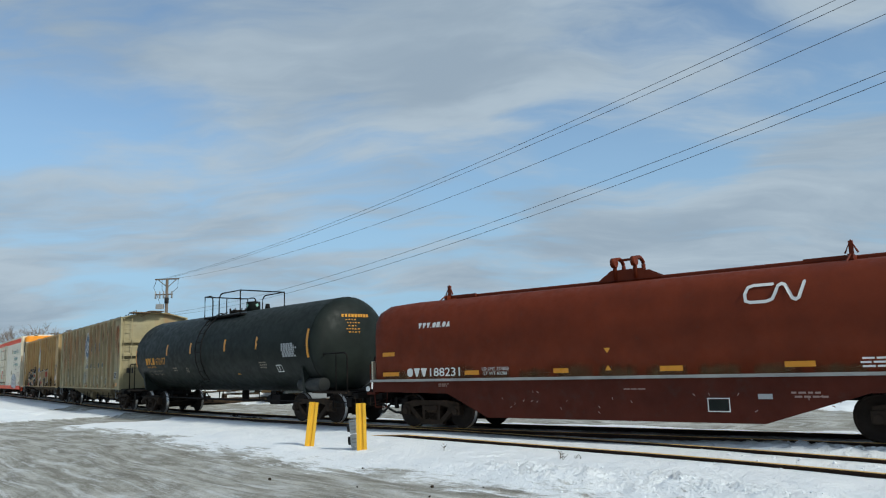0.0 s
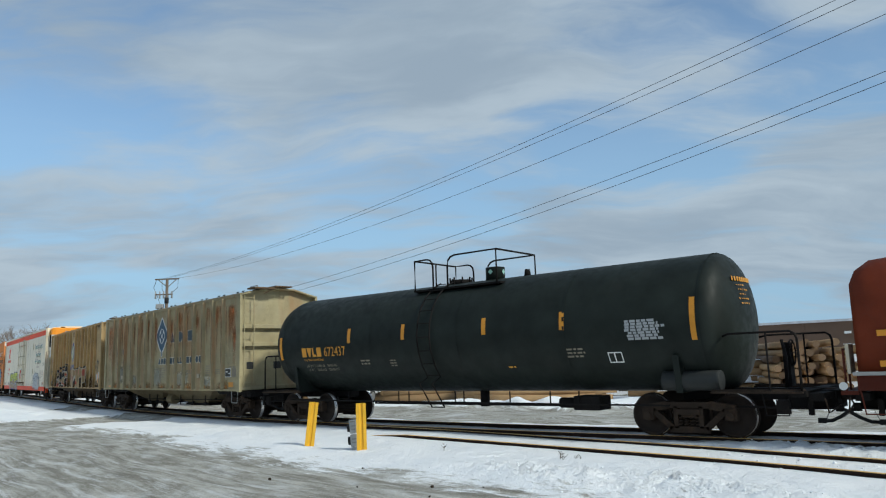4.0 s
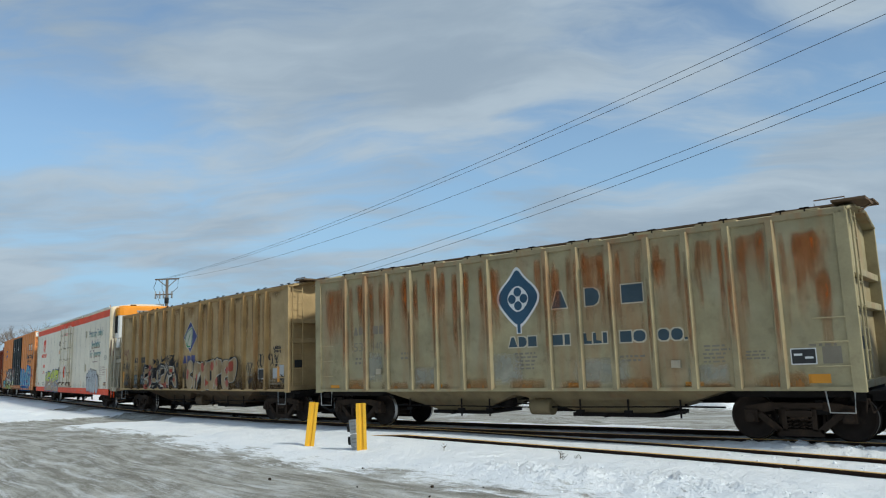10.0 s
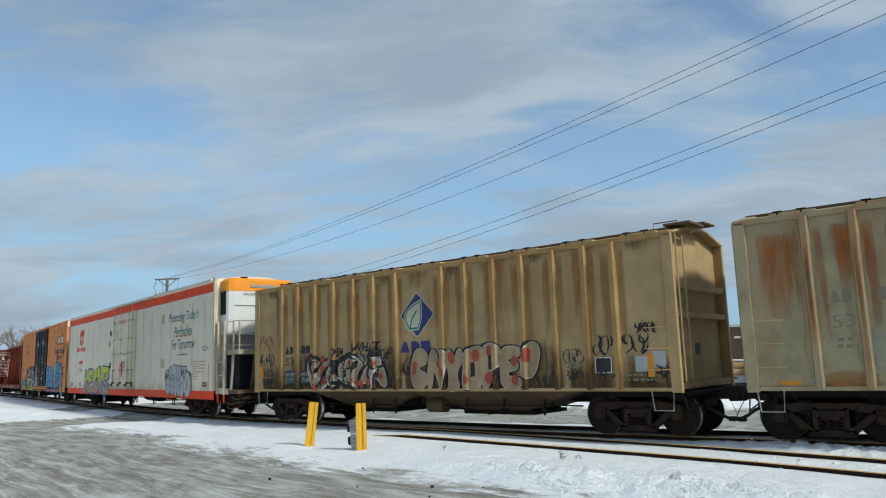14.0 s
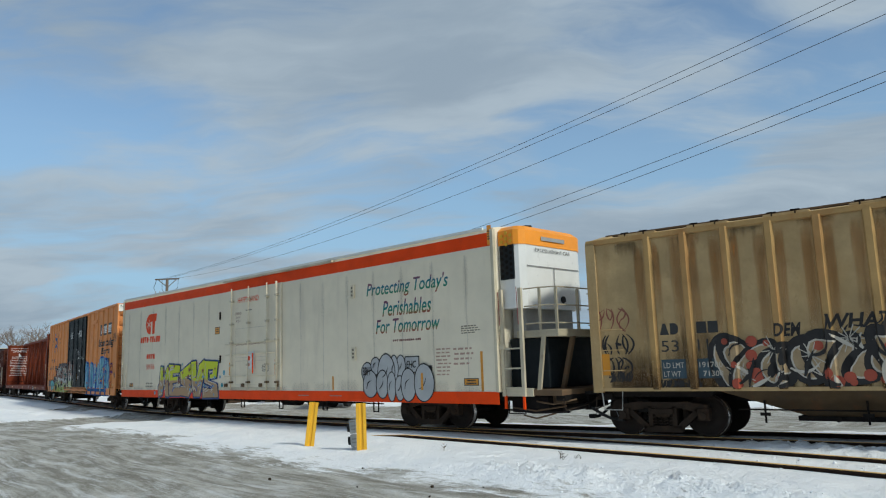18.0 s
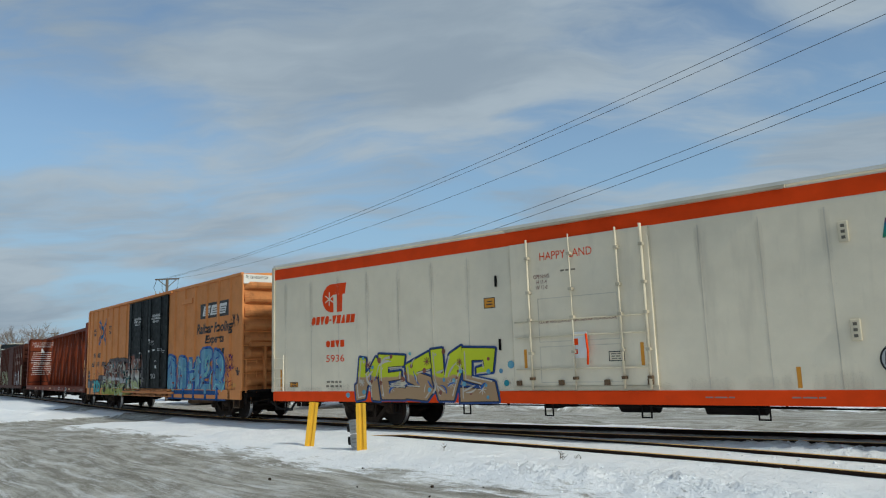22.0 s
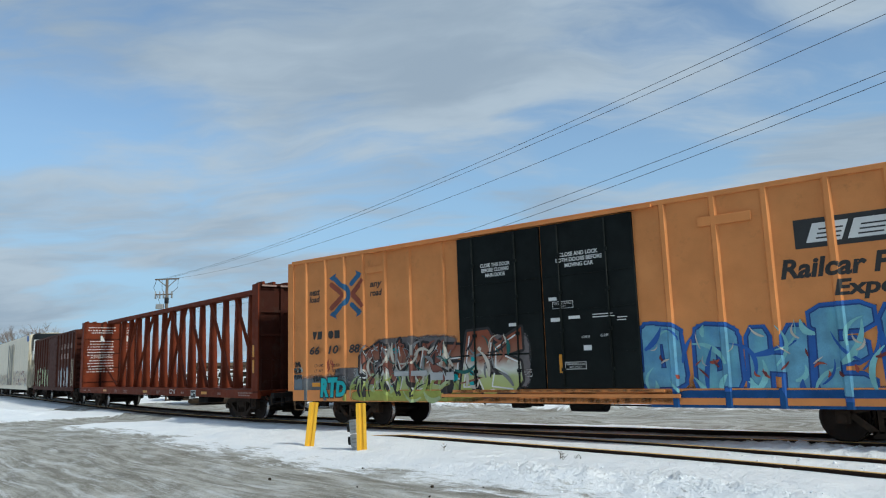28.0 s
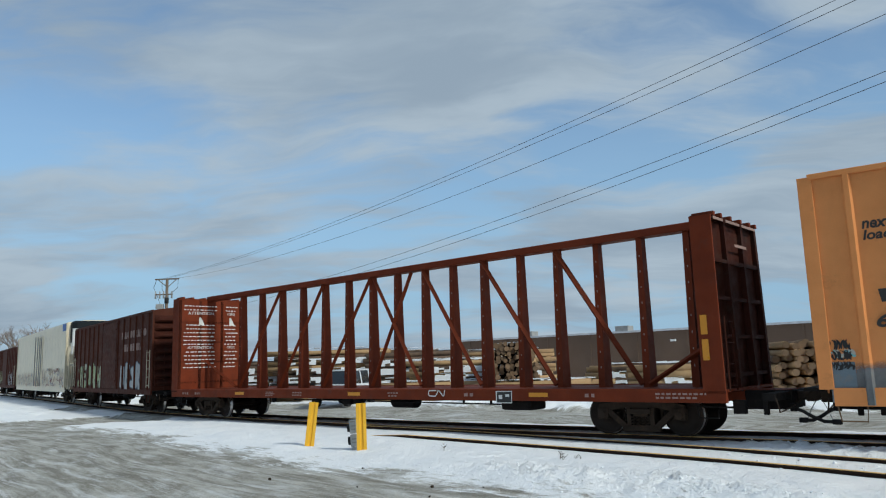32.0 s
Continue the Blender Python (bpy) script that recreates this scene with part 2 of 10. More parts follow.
M = dict(
    coil=mat("red_brown_paint", (0.134, 0.0235, 0.0075), 0.6, spec=0.18, streak=((0.085, 0.017, 0.007), 0.6, 1.5), dirt=(GRIME, 0.25, 3.0)),
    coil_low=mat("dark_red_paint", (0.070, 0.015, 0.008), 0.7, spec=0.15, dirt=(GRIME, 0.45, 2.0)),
    tank=mat("black_tank_paint", (0.0150, 0.0195, 0.0168), 0.52, spec=0.14, var=0.3, bump=0.03, streak=((0.026, 0.026, 0.022), 0.3, 1.2), dirt=((0.035, 0.031, 0.026), 0.2, 2.0)),
    tank_grey=mat("dull_grey_tank_paint", (0.030, 0.032, 0.031), 0.6, spec=0.2, dirt=((0.03, 0.028, 0.025), 0.3, 4)),
    h1=mat("weathered_beige_paint", (0.345, 0.295, 0.172), 0.68, spec=0.2, patch=((0.40, 0.36, 0.25), 0.5, 0.7), streak=((0.32, 0.13, 0.045), 0.75, 1.1), dirt=((0.13, 0.09, 0.05), 0.45, 2.5), grain=24),
    h2=mat("dusty_tan_paint", (0.42, 0.30, 0.150), 0.7, spec=0.2, patch=((0.31, 0.20, 0.08), 0.5, 0.8), streak=((0.26, 0.135, 0.045), 0.6, 1.6), dirt=((0.15, 0.09, 0.045), 0.35, 3.0), grain=24),
    h2rib=mat("worn_tan_rib", (0.38, 0.245, 0.10), 0.65, spec=0.2, streak=((0.30, 0.11, 0.03), 0.7, 2.2), dirt=((0.15, 0.09, 0.045), 0.3, 5)),
    # hopper undersides: darker bases than the sides, with grime specks and rust streaks
    h1_low=mat("dark_beige_paint", (0.17, 0.135, 0.075), 0.8, spec=0.15, dirt=(GRIME, 0.5, 1.6), streak=(RUST, 0.5, 2.0)),
    h_low=mat("dark_tan_paint", (0.080, 0.055, 0.031), 0.8, spec=0.15, dirt=(GRIME, 0.6, 2.0), streak=(RUST, 0.5, 2.0)),
    white=mat("off_white_paint", (0.75, 0.675, 0.525), 0.5, spec=0.18, var=0.05, patch=((0.65, 0.59, 0.47), 0.45, 0.5), streak=((0.44, 0.39, 0.31), 0.38, 1.6), dirt=((0.40, 0.35, 0.28), 0.16, 5.0)),
    gasket=mat("weathered_gasket", (0.13, 0.115, 0.09), 0.8),
    seam=mat("weathered_seam_paint", (0.62, 0.56, 0.45), 0.6, streak=((0.3, 0.26, 0.2), 0.6, 2.0)),
    roofw=mat("snowy_white_roof", (0.72, 0.71, 0.66), 0.6, var=0.08, dirt=((0.4, 0.37, 0.3), 0.3, 2)),
    red=mat("orange_red_paint", (0.76, 0.062, 0.006), 0.5, var=0.10, spec=0.10, dirt=((0.26, 0.05, 0.03), 0.25, 2.0)),
    tbox=mat("orange_tan_paint", (0.66, 0.262, 0.088), 0.6, spec=0.12, var=0.08, patch=((0.70, 0.31, 0.115), 0.5, 0.6), streak=((0.46, 0.165, 0.055), 0.42, 1.8), dirt=((0.16, 0.08, 0.04), 0.3, 3.0)),
    # end wall tan: real grime, plus the shade between cars in a darker base
    tbox_end=mat("grimy_shaded_orange_tan_paint", (0.50, 0.20, 0.07), 0.7, spec=0.1, var=0.12, streak=((0.16, 0.075, 0.035), 0.7, 1.6), dirt=((0.07, 0.045, 0.03), 0.5, 2.0)),
    door=mat("black_door_paint", (0.0065, 0.009, 0.0085), 0.55, spec=0.12, var=0.3, patch=((0.016, 0.02, 0.019), 0.5, 1.0), dirt=((0.05, 0.048, 0.045), 0.15, 3)),
    cb=mat("oxide_red_paint", (0.145, 0.028, 0.010), 0.65, spec=0.12, streak=((0.06, 0.018, 0.011), 0.5, 2.0), dirt=(GRIME, 0.35, 3.0)),
    # darker copy of the oxide red: the next car's shade put into the colour
    cb_shade=mat("shaded_oxide_red_paint", (0.045, 0.013, 0.008), 0.75, spec=0.1, dirt=(GRIME, 0.5, 2.0), streak=((0.02, 0.012, 0.01), 0.6, 1.5)),
    wc=mat("dark_maroon_paint", (0.070, 0.021, 0.012), 0.7, spec=0.12, streak=((0.12, 0.055, 0.04), 0.4, 1.5), dirt=(GRIME, 0.35, 2.5)),
    black=mat("black_underframe", (0.011, 0.0095, 0.009), 0.8, spec=0.12, var=0.35, dirt=((0.05, 0.034, 0.022), 0.35, 4.0)),
    truck=mat("dusty_cast_steel", (0.035, 0.025, 0.0185), 0.85, spec=0.12, var=0.35, dirt=((0.10, 0.058, 0.032), 0.5, 5.0), bump=0.3),
    wheel=mat("wheel_steel", (0.026, 0.019, 0.015), 0.7, 0.1, spec=0.15, var=0.3, dirt=((0.085, 0.05, 0.03), 0.4, 5.0)),
    tread=mat("polished_steel", (0.42, 0.40, 0.38), 0.3, 0.9, var=0.1),
    steel=mat("galvanised_steel", (0.34, 0.34, 0.33), 0.5, 0.6),
    oldcream=mat("grimy_cream_paint", (0.38, 0.33, 0.235), 0.65, var=0.15, dirt=((0.12, 0.08, 0.05), 0.5, 4)),
    cream=mat("cream_paint", (0.52, 0.46, 0.34), 0.55, dirt=((0.25, 0.18, 0.1), 0.3, 3)),
    rod=mat("dull_rod_paint", (0.68, 0.60, 0.44), 0.55, dirt=((0.2, 0.16, 0.12), 0.3, 6)),
    hrib=mat("worn_rib_paint", (0.31, 0.26, 0.155), 0.65, spec=0.15, streak=((0.36, 0.12, 0.035), 0.75, 2.2), dirt=((0.15, 0.09, 0.05), 0.35, 5)),
    ttan=mat("tan_rail_paint", (0.42, 0.36, 0.26), 0.6, streak=(RUST, 0.35, 3.0)),
    grey=mat("grey_paint", (0.30, 0.30, 0.29), 0.55),
    pedestal=mat("light_grey_moulding", (0.42, 0.43, 0.42), 0.6, dirt=((0.12, 0.11, 0.1), 0.45, 9)),
    walkway=mat("rusty_walkway_steel", (0.13, 0.085, 0.05), 0.8, spec=0.2, dirt=((0.24, 0.11, 0.05), 0.5, 6)),
    clump=mat("loose_snow", (0.84, 0.86, 0.88), 0.95, var=0.06, spec=0.02),
    dkgrey=mat("dark_box_paint", (0.011, 0.015, 0.018), 0.55, spec=0.15),
    yellow=mat("yellow_post_paint", (0.72, 0.40, 0.025), 0.5, var=0.10, dirt=((0.3, 0.18, 0.05), 0.25, 8.0)),
    reflect=mat("amber_reflector", (0.62, 0.26, 0.02), 0.35, var=0.10, dirt=((0.3, 0.14, 0.03), 0.35, 5)),
    lettw=mat("white_lettering", (0.68, 0.68, 0.66), 0.6, var=0.06, grain=60, bump=0),
    lettk=mat("black_lettering", (0.03, 0.03, 0.03), 0.6, bump=0),
    letty=mat("amber_lettering", (0.66, 0.30, 0.03), 0.6, bump=0),
    lettb=mat("blue_lettering", (0.025, 0.075, 0.13), 0.55, bump=0),
    navy=mat("navy_emblem", (0.03, 0.035, 0.16), 0.5, bump=0),
    faint=mat("faded_lettering", (0.22, 0.19, 0.14), 0.7, bump=0),
    faintw=mat("faded_white_lettering", (0.30, 0.20, 0.17), 0.7, bump=0),
    rosy=mat("faded_red_lettering", (0.42, 0.28, 0.22), 0.7, bump=0),
    maroon=mat("maroon_lettering", (0.16, 0.03, 0.03), 0.6, bump=0),
    oran=mat("orange_shell", (0.85, 0.30, 0.02), 0.4, var=0.08),
    shell=mat("white_shell", (0.70, 0.70, 0.68), 0.35, var=0.05),
    snow=None, mud=None,
    # rails: shade darkens the rust of the sides, sun glare gilds the heads
    railside=mat("shaded_rusty_rail", (0.030, 0.018, 0.013), 0.9, spec=0.1, dirt=((0.07, 0.035, 0.02), 0.3, 8)),
    railtop=mat("sunlit_rail_head", (0.78, 0.50, 0.19), 0.45, 0.1, var=0.15),
    log=mat("debarked_log", (0.42, 0.27, 0.13), 0.75, var=0.2, patch=((0.28, 0.16, 0.08), 0.6, 2.0), island=0.9),
    bark=mat("bark_log", (0.115, 0.075, 0.05), 0.9, var=0.3, bump=0.5, island=0.7, patch=((0.30, 0.20, 0.12), 0.5, 1.5)),
    logend=mat("sawn_log_end", (0.20, 0.125, 0.07), 0.85, var=0.3, grain=20, island=0.85),
    wallb=mat("brown_warehouse_wall", (0.115, 0.072, 0.048), 0.8, var=0.12, scale=0.2),
    roofg=mat("snow_dusted_roof", (0.5, 0.5, 0.52), 0.7),
    glass=mat("dark_glass", (0.02, 0.025, 0.03), 0.08, var=0.1, bump=0, spec=0.6),
    carw=mat("white_car_paint", (0.62, 0.64, 0.66), 0.25, var=0.04, bump=0, dirt=((0.3, 0.28, 0.25), 0.25, 2)),
    rubber=mat("rubber", (0.018, 0.018, 0.018), 0.85),
    wood=mat("weathered_pole_wood", (0.14, 0.11, 0.085), 0.85, streak=((0.07, 0.055, 0.045), 0.5, 5.0)),
    twig=mat("bare_twigs", (0.20, 0.16, 0.13), 0.9),
    weed=mat("dead_weed", (0.07, 0.05, 0.03), 0.9),
    wire=mat("power_cable", (0.06, 0.065, 0.075), 0.5, bump=0),
    gbl=mat("spray_blue", (0.02, 0.10, 0.36), 0.5, var=0.2, bump=0),
    gsky=mat("spray_sky_blue", (0.13, 0.32, 0.45), 0.5, var=0.25, scale=2.5, bump=0, patch=((0.035, 0.17, 0.42), 0.6, 1.3), streak=((0.20, 0.55, 0.50), 0.7, 1.4)),
    gtan=mat("spray_tan", (0.42, 0.25, 0.135), 0.5, var=0.2, bump=0),
    gsil=mat("spray_silver", (0.39, 0.40, 0.405), 0.45, var=0.12, bump=0, streak=((0.26, 0.27, 0.29), 0.4, 3.0)),
    ggrn=mat("spray_pale_green", (0.34, 0.42, 0.20), 0.5, var=0.3, scale=2.5, bump=0, patch=((0.45, 0.42, 0.40), 0.6, 1.5)),
    gteal=mat("spray_teal", (0.02, 0.36, 0.38), 0.5, bump=0),
    gred=mat("spray_red", (0.34, 0.065, 0.035), 0.5, var=0.2, bump=0),
    gblk=mat("spray_black", (0.018, 0.016, 0.016), 0.55, bump=0),
    gwht=mat("spray_white", (0.50, 0.46, 0.39), 0.55, bump=0, var=0.2),
    gmint=mat("pale_mint_placard", (0.30, 0.52, 0.44), 0.5, var=0.08, bump=0),
    gsand=mat("spray_sand", (0.37, 0.27, 0.155), 0.65, var=0.3, bump=0, spec=0.2, patch=((0.45, 0.36, 0.24), 0.5, 2.0), streak=((0.2, 0.12, 0.06), 0.5, 3.0)),
    srust=soft_mat("rust_wash", (0.42, 0.13, 0.03), 5.0, (1, 1, 0.16), (0.40, 1.15), 1.5, 0.8),
    sgrime=soft_mat("brown_grime_wash", (0.115, 0.068, 0.032), 7.0, (1, 1, 0.12), (0.40, 1.2), 1.6, 0.78),
    stan=soft_mat("orange_rust_wash", (0.40, 0.19, 0.06), 6.0, (1, 1, 0.10), (0.30, 1.15), 1.2, 0.75),
    sgrey=soft_mat("grey_rain_streak", (0.36, 0.32, 0.26), 7.0, (1, 1, 0.12), (0.42, 1.2), 1.5, 0.20),
    ssoot=soft_mat("soot", (0.014, 0.013, 0.012), 5.0, (1, 1, 1), (0.3, 0.6), 0.6, 0.9),
    sscuff=soft_mat("pale_scuff", (0.44, 0.43, 0.36), 3.0, (1, 1, 0.6), (0.35, 1.0), 1.0, 0.5),
    smist=soft_mat("spray_grey_cloud", (0.15, 0.135, 0.135), 3.0, (1, 1, 1), (0.32, 0.52), 0.5, 0.95),
    smist2=soft_mat("spray_slate_cloud", (0.17, 0.19, 0.20), 2.0, (1, 1, 1), (0.25, 0.5), 0.6, 0.8),
    sgreen=soft_mat("spray_green_cloud", (0.33, 0.36, 0.09), 3.0, (1, 1, 1), (0.32, 0.6), 0.5, 0.95),
    sblue=soft_mat("spray_blue_cloud", (0.018, 0.075, 0.22), 2.0, (1, 1, 1), (0.30, 0.42), 0.35, 1.0),
    swhite=soft_mat("spray_white_cloud", (0.66, 0.68, 0.66), 3.0, (1, 1, 1), (0.3, 0.7), 0.5, 0.7),
    slogan=band_mat("teal_to_rust_lettering", ((0.15, (0.30, 0.08, 0.05)), (0.28, (0.20, 0.17, 0.07)), (0.40, (0.03, 0.20, 0.11)), (0.66, (0.02, 0.19, 0.19)), (0.86, (0.02, 0.11, 0.20)), (0.97, (0.16, 0.06, 0.10)))),
    gmural=band_mat("spray_green_to_brown", ((0.14, (0.36, 0.40, 0.10)), (0.42, (0.42, 0.46, 0.22)), (0.52, (0.62, 0.62, 0.56)), (0.66, (0.30, 0.15, 0.10)), (1.0, (0.22, 0.06, 0.03)))),
    emblue=mat("faded_blue_emblem", (0.03, 0.12, 0.25), 0.6, bump=0),
    embrick=mat("faded_brick_emblem", (0.27, 0.06, 0.03), 0.6, bump=0),
    lettg=mat("slate_lettering", (0.040, 0.068, 0.088), 0.6, bump=0, dirt=((0.25, 0.2, 0.12), 0.25, 6)),
    leafgreen=mat("green_emblem", (0.02, 0.19, 0.075), 0.55, bump=0),
    leafpale=mat("pale_emblem", (0.55, 0.52, 0.40), 0.6, bump=0),
    glimetan=band_mat("spray_lime_to_tan", ((0.50, (0.36, 0.235, 0.13)), (0.57, (0.42, 0.27, 0.14)), (0.60, (0.50, 0.56, 0.02)), (1.0, (0.54, 0.60, 0.025)))),
    violet=mat("spray_violet", (0.10, 0.02, 0.14), 0.55, bump=0),
    gnavy=mat("spray_navy", (0.012, 0.05, 0.20), 0.5, bump=0),
    gpool=mat("spray_deep_teal", (0.02, 0.24, 0.30), 0.5, bump=0, var=0.2),
    gmist=mat("dull_blue_grey_paint", (0.13, 0.17, 0.20), 0.6, var=0.2, bump=0, dirt=((0.30, 0.18, 0.08), 0.4, 3)),
    gcyan=mat("spray_pale_cyan", (0.22, 0.50, 0.52), 0.5, bump=0, var=0.25),
    gpine=mat("spray_pine", (0.012, 0.10, 0.09), 0.5, bump=0),
    gslate=mat("spray_slate", (0.20, 0.20, 0.20), 0.55, bump=0, var=0.25),
    glimepale=mat("spray_olive_lime", (0.33, 0.38, 0.10), 0.5, bump=0, var=0.25),
    gbrn=mat("spray_brown", (0.22, 0.075, 0.05), 0.55, bump=0, var=0.25),
)

# ---- mesh helpers ----


def part(name, bm, material, parent=None, label=""):
    me = bpy.data.meshes.new(name)
    bm.normal_update()
    bm.to_mesh(me)
    bm.free()
    return part_mesh(name, me, material, parent, label)


def part_mesh(name, me, material, parent=None, label=""):
    mats = material if isinstance(material, (list, tuple)) else [material]
    if not me.materials:
        for x in mats:
            me.materials.append(x)
    ob = new(name, me)
    ob.parent = parent
    return tagged(ob, label)


def thing(name, label, category, m=None, group=""):
    ob = new(name)
    ob.empty_display_size = 0.2
    if m is not None:
        ob.matrix_basis = m
    return tagged(ob, label, category, group)


def box(bm, x0, x1, y0, y1, z0, z1, mi=0, bevel=0.0):
    vs = [bm.verts.new(p) for p in ((x0, y0, z0), (x1, y0, z0), (x1, y1, z0), (x0, y1, z0), (x0, y0, z1), (x1, y0, z1), (x1, y1, z1), (x0, y1, z1))]
    fs = [bm.faces.new([vs[i] for i in q]) for q in ((3, 2, 1, 0), (4, 5, 6, 7), (0, 1, 5, 4), (1, 2, 6, 5), (2, 3, 7, 6), (3, 0, 4, 7))]
    for f in fs:
        f.material_index = mi
    if bevel:
        es = list({e for f in fs for e in f.edges})
        bmesh.ops.bevel(bm, geom=es, offset=bevel, segments=2, affect="EDGES", profile=0.6)
    return vs


def loft(bm, rings, close=True, caps=True, mi=0, smooth=False):
    """Skin between rings of points (lists of equal length)."""
    vr = [[bm.verts.new(p) for p in r] for r in rings]
    n = len(vr[0])
    for a, b in zip(vr, vr[1:]):
        for i in range(n if close else n - 1):
            j = (i + 1) % n
            f = bm.faces.new((a[i], a[j], b[j], b[i]))
            f.material_index = mi
            f.smooth = smooth
    if caps and close:
        for r, rev in ((vr[0], True), (vr[-1], False)):
            f = bm.faces.new(r[::-1] if rev else r)
            f.material_index = mi
    return vr


def tube(bm, pts, r, seg=6, mi=0, taper=None):
    """A round bar along a line of points."""
    pts = [Vector(p) for p in pts]
    rings = []
    for i, p in enumerate(pts):
        d = (pts[min(i + 1, len(pts) - 1)] - pts[max(i - 1, 0)]).normalized()
        up = Vector((0, 0, 1)) if abs(d.z) < 0.9 else Vector((1, 0, 0))
        u = d.cross(up).normalized()
        v = u.cross(d)
        k = r if taper is None else r + (taper - r) * i / max(1, len(pts) - 1)
        rings.append([p + u * k * math.cos(2 * math.pi * j / seg) + v * k * math.sin(2 * math.pi * j / seg) for j in range(seg)])
    return loft(bm, rings, mi=mi, smooth=seg > 5)


def prism(bm, poly, x0, x1, mi=0, axis="x"):
    """A (a, z) outline carried along x (outline in y, z) or along y (outline in x, z)."""
    if axis == "x":
        return loft(bm, [[(x0, a, z) for a, z in poly], [(x1, a, z) for a, z in poly]], mi=mi)
    return loft(bm, [[(a, x0, z) for a, z in poly], [(a, x1, z) for a, z in poly]], mi=mi)


def plate(bm, pts, y, mi=0):
    """A flat painted shape on a side facing -y, points in (x, z)."""
    a = sum(p[0] * q[1] - q[0] * p[1] for p, q in zip(pts, list(pts[1:]) + [pts[0]]))
    if a < 0:
        pts = pts[::-1]
    f = bm.faces.new([bm.verts.new((x, y, z)) for x, z in pts])
    f.material_index = mi
    return f


def rect(bm, x0, x1, z0, z1, y, mi=0):
    return plate(bm, [(x0, z0), (x1, z0), (x1, z1), (x0, z1)], y, mi)


def frame_rect(bm, x0, x1, z0, z1, y, w, mi=0):
    rect(bm, x0, x1, z0, z0 + w, y, mi)
    rect(bm, x0, x1, z1 - w, z1, y, mi)
    rect(bm, x0, x0 + w, z0 + w, z1 - w, y, mi)
    rect(bm, x1 - w, x1, z0 + w, z1 - w, y, mi)


def bm_new():
    return bmesh.new()


TEXTS = {}


def text_mesh(body, shear=0.0, bold=0.0):
    key = (body, shear, bold)
    if key not in TEXTS:
        cu = bpy.data.curves.new("letters", "FONT")
        cu.body, cu.shear, cu.offset, cu.align_x = body, shear, bold, "CENTER"
        cu.resolution_u = 3
        ob = bpy.data.objects.new("letters", cu)
        me = bpy.data.meshes.new_from_object(ob)
        bpy.data.objects.remove(ob)
        TEXTS[key] = np.array([v.co[:2] for v in me.vertices]), [tuple(p.vertices) for p in me.polygons]
        bpy.data.meshes.remove(me)
    return TEXTS[key]


def lettering(body, x0, x1, z0, z1, y, material, parent, shear=0.0, bold=0.0, name="lettering", label=""):
    """Words painted on a side facing -y, fitted into a box."""
    co, faces = text_mesh(body, shear, bold)
    lo, hi = co.min(0), co.max(0)
    k = (co - lo) / np.maximum(hi - lo, 1e-6)
    verts = [(x0 + a * (x1 - x0), y, z0 + b * (z1 - z0)) for a, b in k]
    me = bpy.data.meshes.new(name)
    me.from_pydata(verts, [], faces)
    return part_mesh(name, me, material, parent, label)


def on_ribs(ob, ribs, rib_d):
    bm = bm_new()
    bm.from_mesh(ob.data)
    over_ribs(bm, ribs, rib_d)
    bm.to_mesh(ob.data)
    bm.free()


def lettering_end(body, y0, y1, z0, z1, x, material, parent, label=""):
    """Words painted on an end facing +x."""
    co, faces = text_mesh(body)
    lo, hi = co.min(0), co.max(0)
    k = (co - lo) / np.maximum(hi - lo, 1e-6)
    me = bpy.data.meshes.new("lettering")
    me.from_pydata([(x, y0 + a * (y1 - y0), z0 + b * (z1 - z0)) for a, b in k], [], faces)
    return part_mesh("lettering", me, material, parent, label)


def bars(x0, x1, z0, z1, rows, y, material, parent, seed=1, name="stencil_block", fill=0.5, word=(0.10, 0.3), label=""):
    """Lines of small writing that cannot be read, as short bars."""
    rnd = random.Random(seed)
    bm = bm_new()
    h = (z1 - z0) / rows
    for i in range(rows):
        z = z1 - (i + 1) * h
        x = x0 + rnd.uniform(0, 0.1) * (x1 - x0)
        end = x1 - rnd.uniform(0, 0.25) * (x1 - x0)
        while x < end:
            w = min(rnd.uniform(*word), end - x)
            if w > 0.02:
                rect(bm, x, x + w, z + h * (1 - fill) / 2, z + h * (1 + fill) / 2, y)
            x += w + h * 0.45
    return part(name, bm, material, parent, label)


BLOCKS = dict(
    s=(1.0, ((0, 0), (1, 0), (1, 1), (0, 1))),
    i=(0.42, ((0, 0), (1, 0), (1, 1), (0, 1))),
    t=(1.1, ((0, 0), (1, 0), (0.64, 1), (0.36, 1))),
    v=(1.1, ((0.36, 0), (0.64, 0), (1, 1), (0, 1))),
    l=(0.85, ((0, 0), (1, 0), (1, 0.22), (0.4, 0.3), (0.36, 1), (0, 1))),
    d=(1.0, ((0, 0), (0.6, 0), (0.9, 0.18), (1, 0.5), (0.9, 0.82), (0.6, 1), (0, 1))),
    o=(1.05, ((0.3, 0), (0.7, 0), (0.95, 0.2), (1, 0.5), (0.95, 0.8), (0.7, 1), (0.3, 1), (0.05, 0.8), (0, 0.5), (0.05, 0.2))),
)
BLOCKS["."] = (0.35, ((0, 0), (1, 0), (1, 0.2), (0, 0.2)))
BLOCKS["-"] = (0.5, ((0, 0.38), (1, 0.38), (1, 0.58), (0, 0.58)))


